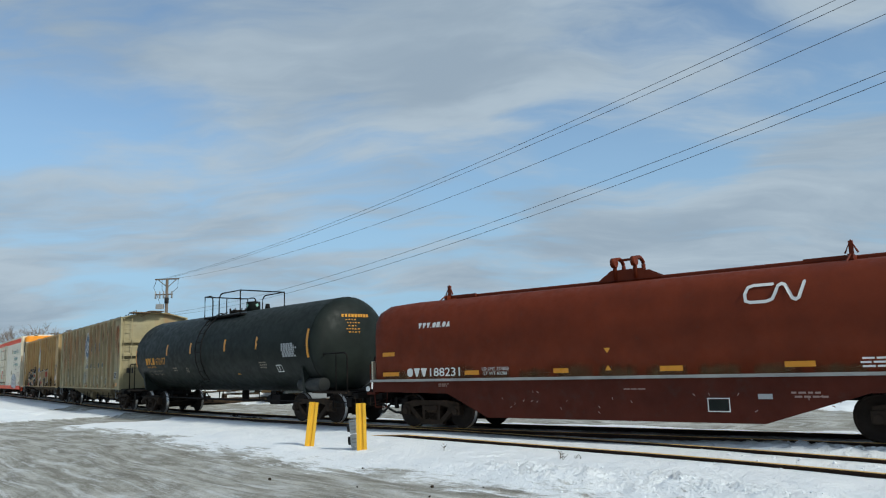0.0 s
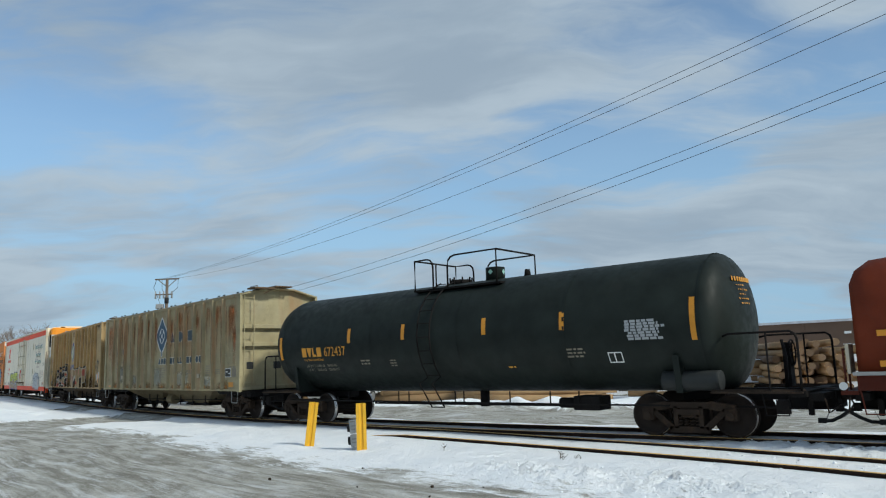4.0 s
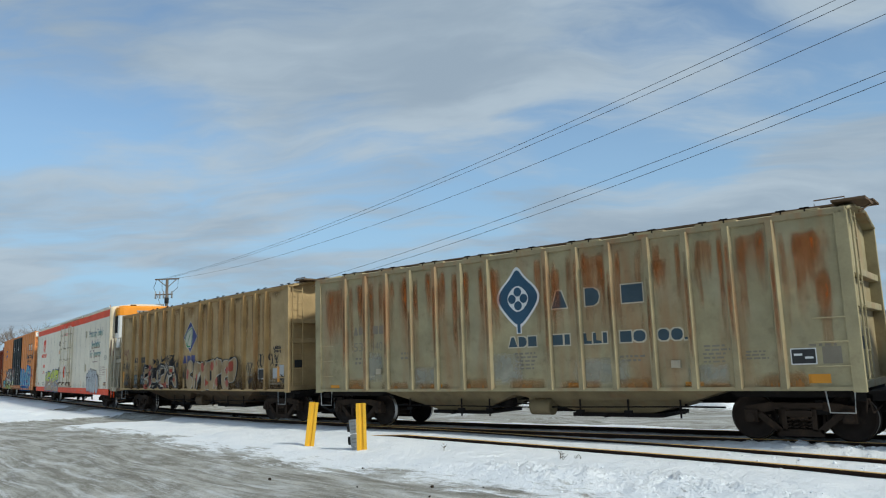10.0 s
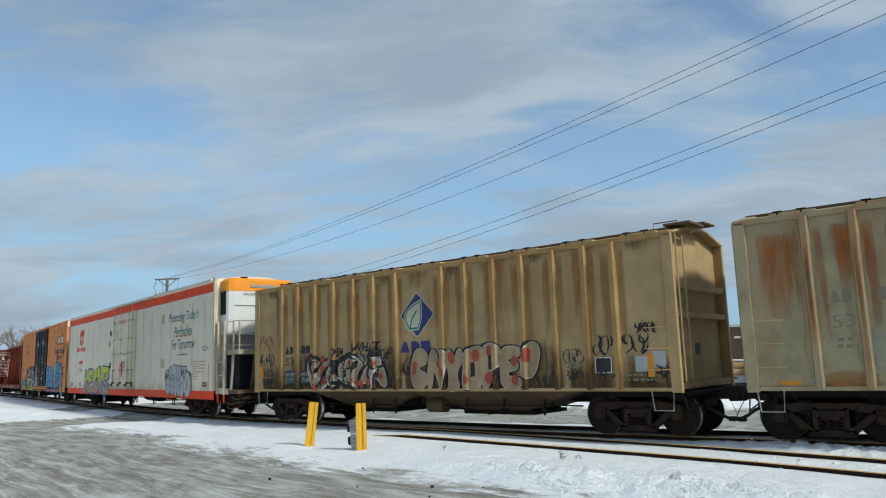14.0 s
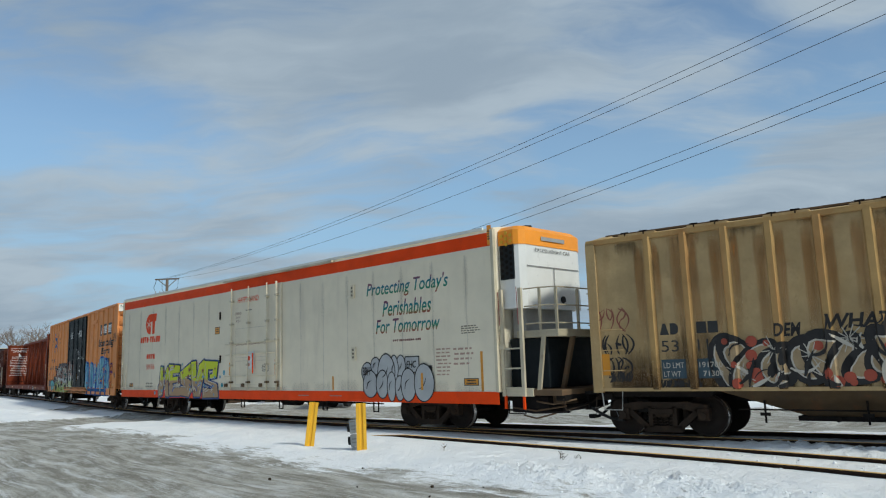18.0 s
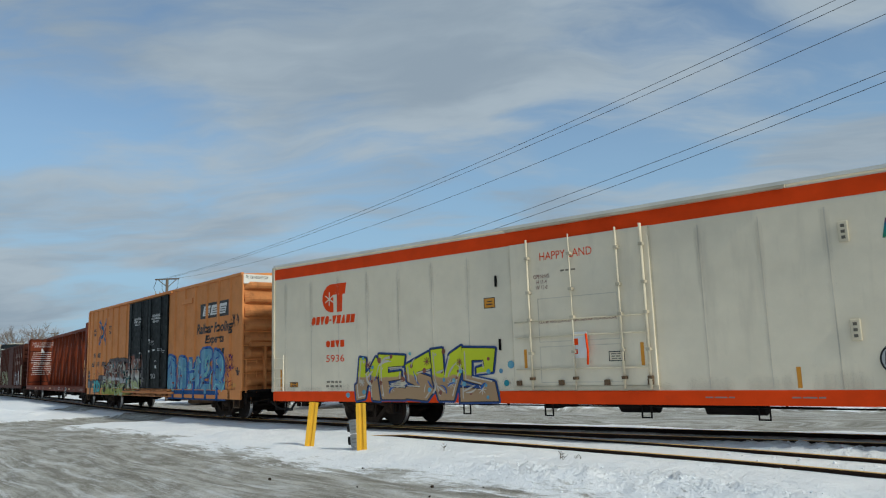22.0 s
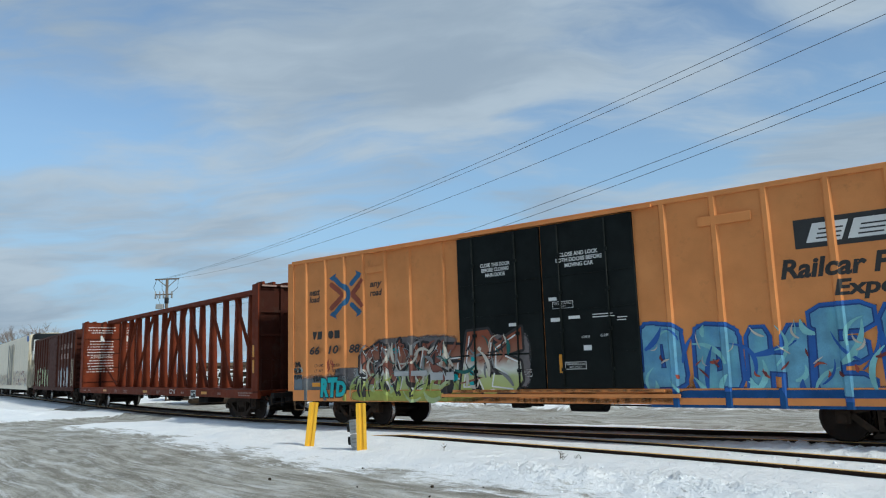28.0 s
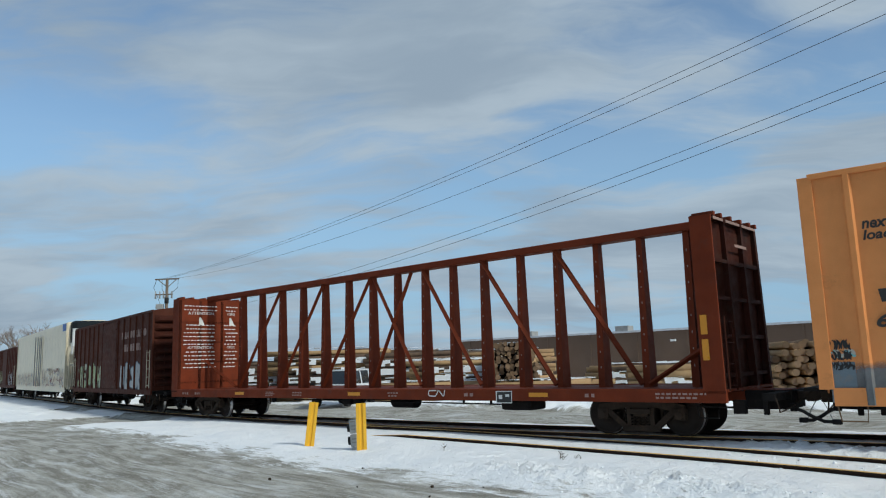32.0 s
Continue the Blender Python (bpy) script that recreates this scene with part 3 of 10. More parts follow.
def mark(x0, x1, z0, z1, shapes, y, material, parent, name="owner_mark", shear=0.0, rim=None, gap=0.16):
    """A company's mark as a row of plain blocks, round or slanted, of letter size, with a pale rim where it has one."""
    total = sum(BLOCKS[c][0] + gap for c in shapes) - gap
    k, x, H = (x1 - x0) / total, x0, z1 - z0
    made = []
    for c in shapes:
        w, pts = BLOCKS[c]
        poly = [(x + u * w * k + shear * v * H, z0 + v * H) for u, v in pts]
        bm = bm_new()
        plate(bm, poly, y - 0.0006 if rim else y)
        made.append(part(name, bm, material, parent))
        if rim:
            cx, cz = x + w * k / 2 + shear * H / 2, (z0 + z1) / 2
            g = 0.028
            bm = bm_new()
            plate(bm, [(p + math.copysign(g, p - cx) if abs(p - cx) > 0.01 else p, q + math.copysign(g, q - cz)) for p, q in poly], y)
            part("mark_rim", bm, rim, parent)
        x += (w + gap) * k
    return made


def stroke(bm, a, b, w, y, mi=0):
    a, b = Vector(a), Vector(b)
    d = (b - a)
    if d.length < 1e-4:
        return
    d.normalize()
    n = Vector((-d.y, d.x)) * w / 2
    c = d * w * 0.42
    plate(bm, [tuple(a - c - n * 0.55), tuple(a - n), tuple(b - n), tuple(b + c - n * 0.55), tuple(b + c + n * 0.55), tuple(b + n), tuple(a + n), tuple(a - c + n * 0.55)], y, mi)


# letter skeletons on a 0..1 grid, for bulky sprayed shapes
SKEL = (
    ((0.1, 0, 0.1, 1), (0.1, 0.5, 0.85, 0.5), (0.85, 0, 0.85, 1)),
    ((0.15, 0, 0.15, 1), (0.15, 1, 0.85, 1), (0.15, 0.5, 0.7, 0.5), (0.15, 0, 0.85, 0)),
    ((0.8, 0.95, 0.2, 0.85), (0.2, 0.85, 0.75, 0.45), (0.75, 0.45, 0.7, 0.05), (0.7, 0.05, 0.1, 0.05)),
    ((0.1, 1, 0.45, 0), (0.45, 0, 0.85, 1)),
    ((0.15, 0, 0.15, 1), (0.15, 1, 0.7, 0.85), (0.7, 0.85, 0.7, 0.5), (0.7, 0.5, 0.15, 0.45), (0.35, 0.45, 0.85, 0)),
    ((0.2, 0.1, 0.2, 0.9), (0.2, 0.9, 0.75, 0.85), (0.75, 0.85, 0.8, 0.15), (0.8, 0.15, 0.2, 0.1)),
)


def soft(root, name, x0, x1, z0, z1, y, material, kind="drip", ribs=(), rib_d=0.0):
    """A thin coat that fades at its rim: drip from the top, cloud all round, rise from the foot."""
    nx, nz = 8, 12

    def fade(u, v):
        fx = 1 - abs(2 * u - 1) ** (3 if kind == "drip" else 6)
        if kind == "drip":
            return fx * min(1, (1 - v) * 9) * v ** 0.6
        if kind == "rise":
            return fx * (1 - v ** 2.5)
        return fx * (1 - abs(2 * v - 1) ** 4)
    verts, quads, val = [], [], []

    def sheet(xa, xb, yy, n, yb=None):
        o = len(verts)
        for i in range(n + 1):
            for j in range(nz + 1):
                x, v = xa + (xb - xa) * i / n, j / nz
                verts.append((x, yy + ((yb if yb is not None else yy) - yy) * i / n, z0 + (z1 - z0) * v))
                val.append(fade((x - x0) / (x1 - x0), v))
        for i in range(n):
            for j in range(nz):
                k = o + i * (nz + 1) + j
                quads.append((k, k + nz + 1, k + nz + 2, k + 1))
    sheet(x0, x1, y, nx)
    for r in ribs:
        if x0 + 0.1 < r < x1 - 0.1:
            foot, front = rib_span(rib_d)
            sheet(r - foot, r - front, y - 0.001, 1, y - 0.001 - rib_d)
            sheet(r - front, r + front, y - 0.001 - rib_d, 1)
            sheet(r + front, r + foot, y - 0.001 - rib_d, 1, y - 0.001)
    me = bpy.data.meshes.new(name)
    me.from_pydata(verts, [], quads)
    at = me.attributes.new("fade", "FLOAT", "POINT")
    at.data.foreach_set("value", val)
    ob = part_mesh(name, me, material, root)
    return ob


def rib_span(rib_d):
    """Half widths of a rib at its foot and at its front."""
    return (0.097, 0.056) if rib_d > 0.08 else (0.087, 0.046)


def over_ribs(bm, ribs, rib_d):
    """Repeat flat paint on the fronts and flanks of the ribs that it crosses."""
    if not ribs:
        return
    foot, front = rib_span(rib_d)
    src = bm.copy()
    lo, hi = min(v.co.x for v in src.verts), max(v.co.x for v in src.verts)
    for r in ribs:
        if r + foot < lo or r - foot > hi:
            continue
        for xa, xb in ((r - foot, r - front), (r - front, r + front), (r + front, r + foot)):
            c = src.copy()
            for x, d in ((xa, -1), (xb, 1)):
                bmesh.ops.bisect_plane(c, geom=c.verts[:] + c.edges[:] + c.faces[:], plane_co=(x, 0, 0), plane_no=(d, 0, 0), clear_outer=True)
            for f in c.faces:
                bm.faces.new([bm.verts.new((v.co.x, v.co.y - 0.001 - rib_d * min(1.0, max(0.0, (foot - abs(v.co.x - r)) / (foot - front))), v.co.z)) for v in f.verts]).material_index = f.material_index
            c.free()
    src.free()


def spray(parent, x0, x1, z0, z1, y, letters, layers, seed, thick=0.3, lean=0.1, spots=None, name="sprayed_tag", label="", ribs=(), rib_d=0.0):
    """Bulky sprayed shapes: layers = ((extra width, material), ...) from the outer halo to the fill; spots = (material, count, radius)."""
    rnd = random.Random(seed)
    n = len(letters)
    w = (x1 - x0) / n
    H = z1 - z0
    segs = []
    for i, k in enumerate(letters):
        cx = x0 + i * w
        up = rnd.uniform(-0.05, 0.05) * H
        sc = rnd.uniform(0.86, 1.06)
        for (a, b, c, d) in SKEL[k % len(SKEL)]:
            j = lambda: rnd.uniform(-0.05, 0.05)
            p = (cx + (0.12 + 0.76 * (a + j())) * w + lean * b * w, z0 + up + (0.12 + 0.76 * sc * (b + j())) * H)
            q = (cx + (0.12 + 0.76 * (c + j())) * w + lean * d * w, z0 + up + (0.12 + 0.76 * sc * (d + j())) * H)
            segs.append((p, q, thick * min(w, H) * rnd.uniform(0.85, 1.25)))
    yy = y
    for li, (extra, material) in enumerate(layers):
        bm = bm_new()
        for p, q, t in segs:
            yy -= 0.00015
            stroke(bm, p, q, t + extra, yy)
        over_ribs(bm, ribs, rib_d)
        part(name if li == len(layers) - 1 else "tag_outline", bm, material, parent, label if li == len(layers) - 1 else "")
    if spots:
        bm = bm_new()
        for _ in range(spots[1]):
            p, q, t = rnd.choice(segs)
            f = rnd.random()
            c = (p[0] + (q[0] - p[0]) * f, p[1] + (q[1] - p[1]) * f)
            r = spots[2] * rnd.uniform(0.5, 1.3)
            yy -= 0.00015
            jag = [r * rnd.uniform(0.75, 1.15) for _ in range(11)]
            plate(bm, [(c[0] + g * math.cos(a * 0.5712), c[1] + g * math.sin(a * 0.5712)) for a, g in enumerate(jag)], yy)
        over_ribs(bm, ribs, rib_d)
        part("tag_spots", bm, spots[0], parent)


GLYPH = dict(
    H=((0.05, 0), (0.0, 0.35), (0.1, 0.4), (0.2, 1.0), (0.45, 0.97), (0.42, 0.62), (0.6, 0.72), (0.85, 1.0), (1.05, 0.85), (0.9, 0.5), (1.0, 0.0), (0.7, 0.02), (0.66, 0.4), (0.5, 0.35), (0.4, 0.05)),
    E=((0.0, 0.95), (1.0, 0.9), (0.95, 0.7), (0.35, 0.68), (0.35, 0.55), (0.85, 0.58), (0.85, 0.42), (0.35, 0.38), (0.4, 0.25), (1.05, 0.22), (1.0, 0.0), (0.1, 0.0), (0.0, 0.4)),
    S=((0.05, 0.78), (0.9, 1.05), (0.98, 0.7), (0.45, 0.62), (0.95, 0.5), (1.05, 0.2), (0.8, 0.0), (0.0, 0.05), (0.05, 0.3), (0.55, 0.28), (0.1, 0.42)),
    V=((0.0, 1.0), (0.4, 1.02), (0.45, 0.45), (0.65, 0.9), (1.05, 1.05), (1.1, 0.7), (0.75, 0.0), (0.25, 0.0), (0.05, 0.4)),
    F=((0.1, 1.02), (1.15, 0.98), (1.05, 0.55), (0.55, 0.52), (0.55, 0.62), (0.8, 0.66), (0.78, 0.78), (0.4, 0.78), (0.38, 0.45), (1.1, 0.35), (1.2, 0.0), (0.0, -0.02), (0.0, 0.25), (0.7, 0.22), (0.7, 0.3), (0.12, 0.4)),
    O=((0.1, 0.9), (0.9, 1.0), (1.0, 0.85), (1.0, 0.1), (0.85, 0.0), (0.1, 0.02), (0.0, 0.15)),
    M=((0.0, 0.0), (0.1, 1.0), (0.35, 0.98), (0.5, 0.6), (0.68, 0.98), (0.95, 1.0), (1.05, 0.0), (0.78, 0.0), (0.72, 0.5), (0.5, 0.2), (0.32, 0.5), (0.28, 0.0)),
    R=((0.0, 0.0), (0.1, 1.0), (0.8, 1.02), (1.0, 0.85), (0.95, 0.55), (0.75, 0.45), (1.25, -0.05), (0.85, -0.1), (0.45, 0.3), (0.4, 0.0)),
    D=((0.05, 0.0), (0.0, 0.9), (0.6, 1.0), (0.95, 0.8), (1.0, 0.3), (0.75, 0.0)),
    K=((0.0, 0.05), (0.3, 0.5), (0.1, 1.0), (0.4, 0.95), (0.5, 0.65), (0.95, 1.08), (1.1, 0.8), (0.7, 0.5), (1.15, 0.1), (0.8, -0.05), (0.5, 0.32), (0.35, 0.0)),
    C=((0.95, 0.85), (0.6, 1.0), (0.2, 0.95), (0.0, 0.6), (0.02, 0.25), (0.25, 0.0), (0.75, 0.0), (0.98, 0.2), (0.9, 0.4), (0.55, 0.42), (0.5, 0.55), (0.9, 0.6)),
    N=((0, 0), (0.08, 0.95), (0.4, 1.0), (0.7, 0.5), (0.75, 0.98), (1.05, 0.95), (1.0, 0.0), (0.75, 0.0), (0.35, 0.55), (0.3, 0.0)),
    P=((0.05, 0), (0, 0.9), (0.3, 1.02), (0.8, 1.0), (1.0, 0.75), (0.9, 0.45), (0.5, 0.38), (0.45, 0.0)),
    I=((0.1, 0.25), (0.2, 1.1), (0.95, 1.0), (0.7, 0.3)),
    Y=((-0.1, 0.85), (0.25, 1.05), (0.45, 0.7), (0.8, 1.1), (1.0, 0.75), (0.6, 0.4), (0.9, 0.05), (0.2, -0.05), (0.3, 0.38)),
)


def rounded_off(pts, n):
    """Cut the corners of an outline n times."""
    for _ in range(n):
        pts = [(p[0] * (1 - f) + q[0] * f, p[1] * (1 - f) + q[1] * f) for p, q in zip(pts, pts[1:] + pts[:1]) for f in (0.25, 0.75)]
    return pts


def swash(bm, p, q, bow, w, y, mi=0):
    """A curved stroke that swells in the middle and thins to its ends."""
    p, q = Vector(p), Vector(q)
    d = q - p
    nrm = Vector((-d.y, d.x))
    left, right = [], []
    for i in range(8):
        f = i / 7
        c = p + d * f + nrm * bow * 4 * f * (1 - f)
        t = (d + nrm * bow * 4 * (1 - 2 * f)).normalized()
        k = w * (0.18 + 0.82 * math.sin(math.pi * min(1, 0.12 + f * 0.9))) / 2
        left.append((c.x - t.y * k, c.y + t.x * k))
        right.append((c.x + t.y * k, c.y - t.x * k))
    plate(bm, left + right[::-1], y, mi)


def swashes(parent, x0, x1, z0, z1, y, materials, n, seed, size=(0.25, 0.6), w=(0.03, 0.11), ribs=(), rib_d=0.0, name="tag_stroke"):
    """Hooked strokes sprayed over one another."""
    rnd = random.Random(seed)
    for k, material in enumerate(materials):
        for i in range(n):
            cx, cz = x0 + (x1 - x0) * (i + rnd.random()) / n, rnd.uniform(z0, z1)
            a, l = rnd.choice((0.9, 1.2, 2.0, 2.4, 0.3, 1.6)) + rnd.uniform(-0.25, 0.25), rnd.uniform(*size)
            dx, dz = math.cos(a) * l / 2, math.sin(a) * l / 2
            zc = [min(z1, max(z0, cz + e * dz)) for e in (-1, 1)]
            bm = bm_new()
            swash(bm, (cx - dx, zc[0]), (cx + dx, zc[1]), rnd.uniform(-0.3, 0.3), rnd.uniform(*w), y - 0.0002 * (k * n + i))
            over_ribs(bm, ribs, rib_d)
            part(name, bm, material, parent)


def block_tag(parent, x0, x1, z0, z1, y, word, layers, fill, label="", ribs=(), rib_d=0.0, holes=None, shine=None, dots=(), lean=0.0, seed=1, overlap=1.12, rounds=0, inside=None, shade=None):
    """Sprayed letters: outline layers (width, material), a fill, cut-out shapes, highlights and dots;
    inside = (material, count, radius) spots within each letter, shade = (material, dx, dz) a block shadow."""
    rnd = random.Random(seed)
    w = (x1 - x0) / len(word)
    shapes = []
    for i, ch in enumerate(word):
        dz, k = rnd.uniform(-0.04, 0.05), rnd.uniform(0.94, 1.06)
        shapes.append([(x0 + (i + u * overlap * 0.92 + lean * (v - 0.5)) * w, z0 + (z1 - z0) * (dz + v * k)) for u, v in GLYPH[ch]])
    shapes = [rounded_off(sh, rounds) for sh in shapes]
    yy = y
    if shade:
        bm = bm_new()
        for sh in shapes:
            for f in (0.5, 1.0):
                yy -= 0.0003
                plate(bm, [(px + shade[1] * f, pz + shade[2] * f) for px, pz in sh], yy)
        over_ribs(bm, ribs, rib_d)
        part("tag_shadow", bm, shade[0], parent)
    for width, material in layers:
        bm = bm_new()
        for sh in shapes:
            for p, q in zip(sh, sh[1:] + sh[:1]):
                yy -= 0.00006
                stroke(bm, p, q, width, yy)
        over_ribs(bm, ribs, rib_d)
        part("tag_outline", bm, material, parent)
    bm = bm_new()
    for sh in shapes:
        yy -= 0.0006
        plate(bm, sh, yy)
    over_ribs(bm, ribs, rib_d)
    part("sprayed_tag", bm, fill, parent, label)
    mids = [(sum(p[0] for p in sh) / len(sh), sum(p[1] for p in sh) / len(sh)) for sh in shapes]
    if inside:
        for sh, (cx, cz) in zip(shapes, mids):
            for _ in range(inside[1]):
                p = rnd.choice(sh)
                px, pz = p[0] + (cx - p[0]) * 0.38, p[1] + (cz - p[1]) * 0.38
                yy -= 0.0001
                g = inside[2] * rnd.uniform(0.75, 1.25)
                bm = bm_new()
                plate(bm, [(px + g * 0.8 * math.cos(a * 0.5236), pz + g * math.sin(a * 0.5236)) for a in range(12)], yy)
                over_ribs(bm, ribs, rib_d)
                part("tag_spot", bm, inside[0], parent)
    if holes:
        bm = bm_new()
        for ch, (cx, cz) in zip(word, mids):
            if ch in "ODRP":
                yy -= 0.0003
                dz = 0.12 * (z1 - z0) if ch == "R" else 0.0
                plate(bm, [(cx - 0.13 * w, cz - 0.16 * (z1 - z0) * (ch != "R") + dz), (cx + 0.12 * w, cz - 0.12 * (z1 - z0) * (ch != "R") + dz), (cx + 0.10 * w, cz + 0.2 * (z1 - z0)), (cx - 0.11 * w, cz + 0.18 * (z1 - z0))], yy)
        if bm.faces:
            over_ribs(bm, ribs, rib_d)
            part("tag_hole", bm, holes, parent)
    if shine:
        bm = bm_new()
        for sh, (cx, cz) in zip(shapes, mids):
            inner = [(cx + (a - cx) * 0.84, cz + (b - cz) * 0.86) for a, b in sh]
            for i, (p, q) in enumerate(zip(inner, inner[1:] + inner[:1])):
                if (i + seed) % 3 == 0 or q[1] > p[1] + 0.3:
                    yy -= 0.0001
                    stroke(bm, p, q, 0.036, yy)
        over_ribs(bm, ribs, rib_d)
        part("tag_highlight", bm, shine, parent)
    for material, n, r in dots:
        for _ in range(n):
            cx, cz = rnd.uniform(x0, x1), rnd.uniform(z0, z1)
            yy -= 0.0001
            g = r * rnd.uniform(0.5, 1.2)
            bm = bm_new()
            plate(bm, [(cx + g * rnd.uniform(0.8, 1.1) * math.cos(a * 0.698), cz + g * rnd.uniform(0.8, 1.1) * math.sin(a * 0.698)) for a in range(9)], yy)
            over_ribs(bm, ribs, rib_d)
            part("tag_spot", bm, material, parent)


def scrawl(parent, x0, x1, z0, z1, y, material, seed, n=9, w=0.025, name="scrawled_tag"):
    """Thin hand-sprayed letters, each of a few curved strokes."""
    rnd = random.Random(seed)
    bm = bm_new()
    H = z1 - z0
    k = max(3, round((x1 - x0) / (0.42 * H))) if H < (x1 - x0) * 1.5 else 3
    rows = 2 if H > 0.6 and x1 - x0 < H else 1
    for row in range(rows):
        zb, h = z0 + H * row / rows, H / rows * 0.86
        for i in range(k):
            c, u = x0 + (x1 - x0) * (i + 0.5) / k, (x1 - x0) / k * 0.46
            for _ in range(rnd.choice((3, 4))):
                y -= 0.00015
                a, b = rnd.choice(((0, 1), (1, 0), (0.1, 0.95), (0.5, 1), (0.45, 0.5), (0, 0.55)))
                swash(bm, (c + rnd.uniform(-1, 1) * u, zb + a * h), (c + rnd.uniform(-1, 1) * u, zb + b * h + 0.02), rnd.choice((-0.35, -0.2, 0.15, 0.35)), w * 1.2, y)
    return part(name, bm, material, parent)


# ---- the main track's line ----
TRACK_Y, BEND_K, BEND_S, BEND_L, EASE_K = 16.869, 0.009427, -7.913, 29.02, 0.00034


def track(s):
    """Place and heading of the main track's centre at arc length s (0 abreast of the camera)."""
    l = s - BEND_S
    k = BEND_K if l < 0 else EASE_K
    c = max(l, -BEND_L)
    th = k * c
    ex = l - c
    return BEND_S + math.sin(th) / k + ex * math.cos(th), TRACK_Y + (1 - math.cos(th)) / k + ex * math.sin(th), th


def siding_y(x):
    """The siding's centre line: it bends away from the main track and then runs straight."""
    c = np.clip(x, -16.0, 1.0)
    return 13.227 - 0.3227 * c - 0.01209 * c * c + (x - c) * (-0.3227 - 0.02418 * c)


def siding_turn(x):
    return np.arctan(-0.3227 - 0.02418 * np.clip(x, -16.0, 1.0))


def siding_z(x):
    """Its rail head sinks below that of the main track."""
    f = np.clip((x + 17.0) / 10.0, 0, 1)
    return -0.10 * f * f * (3 - 2 * f)


# ---- ground ----


def near_edge(x):
    """The near road's far edge."""
    return np.interp(x, [-60, -42, -34, -29, -25.4, -22.3, -19.7, -16, -13, -10, -8, -4, 0, 6], [14.2, 14.4, 14.2, 13.9, 13.6, 13.1, 12.6, 11.4, 10.75, 10.45, 10.2, 9.6, 9.1, 8.7])


def n2(a, b, sx, sy, ox=0.0):
    """A smooth, uneven wave over the plan."""
    return np.sin(a * sx + 1.7 * np.sin(b * sy * 0.8 + ox) + ox) * np.cos(b * sy + 1.3 * np.sin(a * sx * 0.7 + ox * 2))


def ground_fields(X, Y):
    """Height and the share of bare road at points of the ground."""
    wob = 0.5 * n2(X, Y, 0.7, 0.8, 1.0) + 0.25 * n2(X, Y, 2.1, 1.9, 3.0) + 0.12 * n2(X, Y, 5.2, 4.7, 5.0)
    edge = near_edge(X)
    road = np.clip((edge + wob * 0.7 - Y) / 2.3 + 0.5, 0, 1)
    # the crossing over the tracks
    cx = np.interp(Y, [10, 12, 14.4, 16, 18, 20, 24, 40], [-33.8, -33.4, -32.7, -31.7, -30.2, -29.0, -27.5, -27.0])
    half = np.interp(Y, [10, 12, 14.4, 16, 18, 20, 24, 30], [4.2, 3.6, 3.0, 2.9, 3.4, 3.6, 4.5, 5.0])
    cross = np.clip((half + wob * 0.5 - np.abs(X - cx)) / 0.8 + 0.5, 0, 1) * (Y > 9) * np.clip((26 - Y) / 2, 0, 1)
    # packed yard lane behind the tracks, widened so its grey also paints the train's shadow
    lane = np.clip((Y - 19.7 + wob * 0.6) / 0.9, 0, 1) * np.clip((27.4 + wob * 1.2 - 0.02 * (X + 20) - Y) / 1.2, 0, 1) * (X > -45)
    lane = lane * 0.95
    bare = np.maximum(np.maximum(road, cross), lane)
    lump = 0.030 * n2(X, Y, 1.3, 1.1, 2.0) + 0.016 * n2(X, Y, 3.7, 3.3, 0.5) + 0.012 * n2(X, Y, 8.0, 7.4, 4.0)
    z = -0.20 + lump * (1 - bare) - 0.06 * bare
    # a soft shelf of snow behind the near road's edge, rougher along its lip
    shelf = np.clip((Y - edge) / 1.2, 0, 1)
    z += 0.025 * shelf * (1 - bare)
    lip = np.exp(-((Y - edge - 1.0 - 0.35 * wob) / 0.5) ** 2) * np.clip((X + 9.5) / 2.5, 0, 1)
    crumb = np.abs(n2(X, Y, 9.5, 9.0, 1.3)) * 0.6 + np.abs(n2(X, Y, 17, 19, 2.6)) * 0.4
    z += lip * (0.05 + 0.24 * crumb)
    # ruts along the near road
    ruts = 0.018 * np.sin((Y - edge) * 4.2 + 0.5 * np.sin(X * 0.35)) + 0.012 * n2(X, Y, 0.5, 6.5, 0.7)
    z += ruts * road
    # main track: the bed stands a little proud, swept between the rails
    l = X - BEND_S
    c = np.maximum(l, -27.5)
    ty = TRACK_Y + np.where(l < 0, 0.5 * BEND_K * c * c + (l - c) * -0.268, 0)
    d = np.abs(Y - ty)
    flat = np.clip((1.75 - d) / 0.5, 0, 1)
    bed = np.clip((1.25 - d) / 0.5, 0, 1)
    # siding: snow up to the rails, kicked up along the near end
    sd = np.abs(Y - siding_y(X)) * np.cos(siding_turn(X))
    sz = siding_z(X)
    sb = np.clip((1.5 - sd) / 0.5, 0, 1) * np.clip((X + 17) / 3, 0, 1)
    z = z * (1 - sb) + sb * (sz - 0.075 + 0.2 * lump)
    z = z * (1 - flat) + flat * (-0.10 + 0.3 * lump)
    near = np.clip((1.15 - sd) / 0.25, 0, 1) * np.clip((X + 17) / 4, 0, 1) * np.clip((d - 0.80) / 0.10, 0, 1)
    z = z * (1 - near) + near * np.minimum(z, sz - 0.06 + 0.15 * lump)
    kick = np.exp(-((sd - 0.0) / 0.45) ** 2) + np.exp(-((sd - 1.55) / 0.5) ** 2) * (Y > 13)
    z += kick * np.clip((X + 6.5) / 3, 0, 1) * 0.13 * crumb * np.where(sd < 1.0, np.clip((0.55 - sd) / 0.15, 0, 1) * 0.6, 1.3)
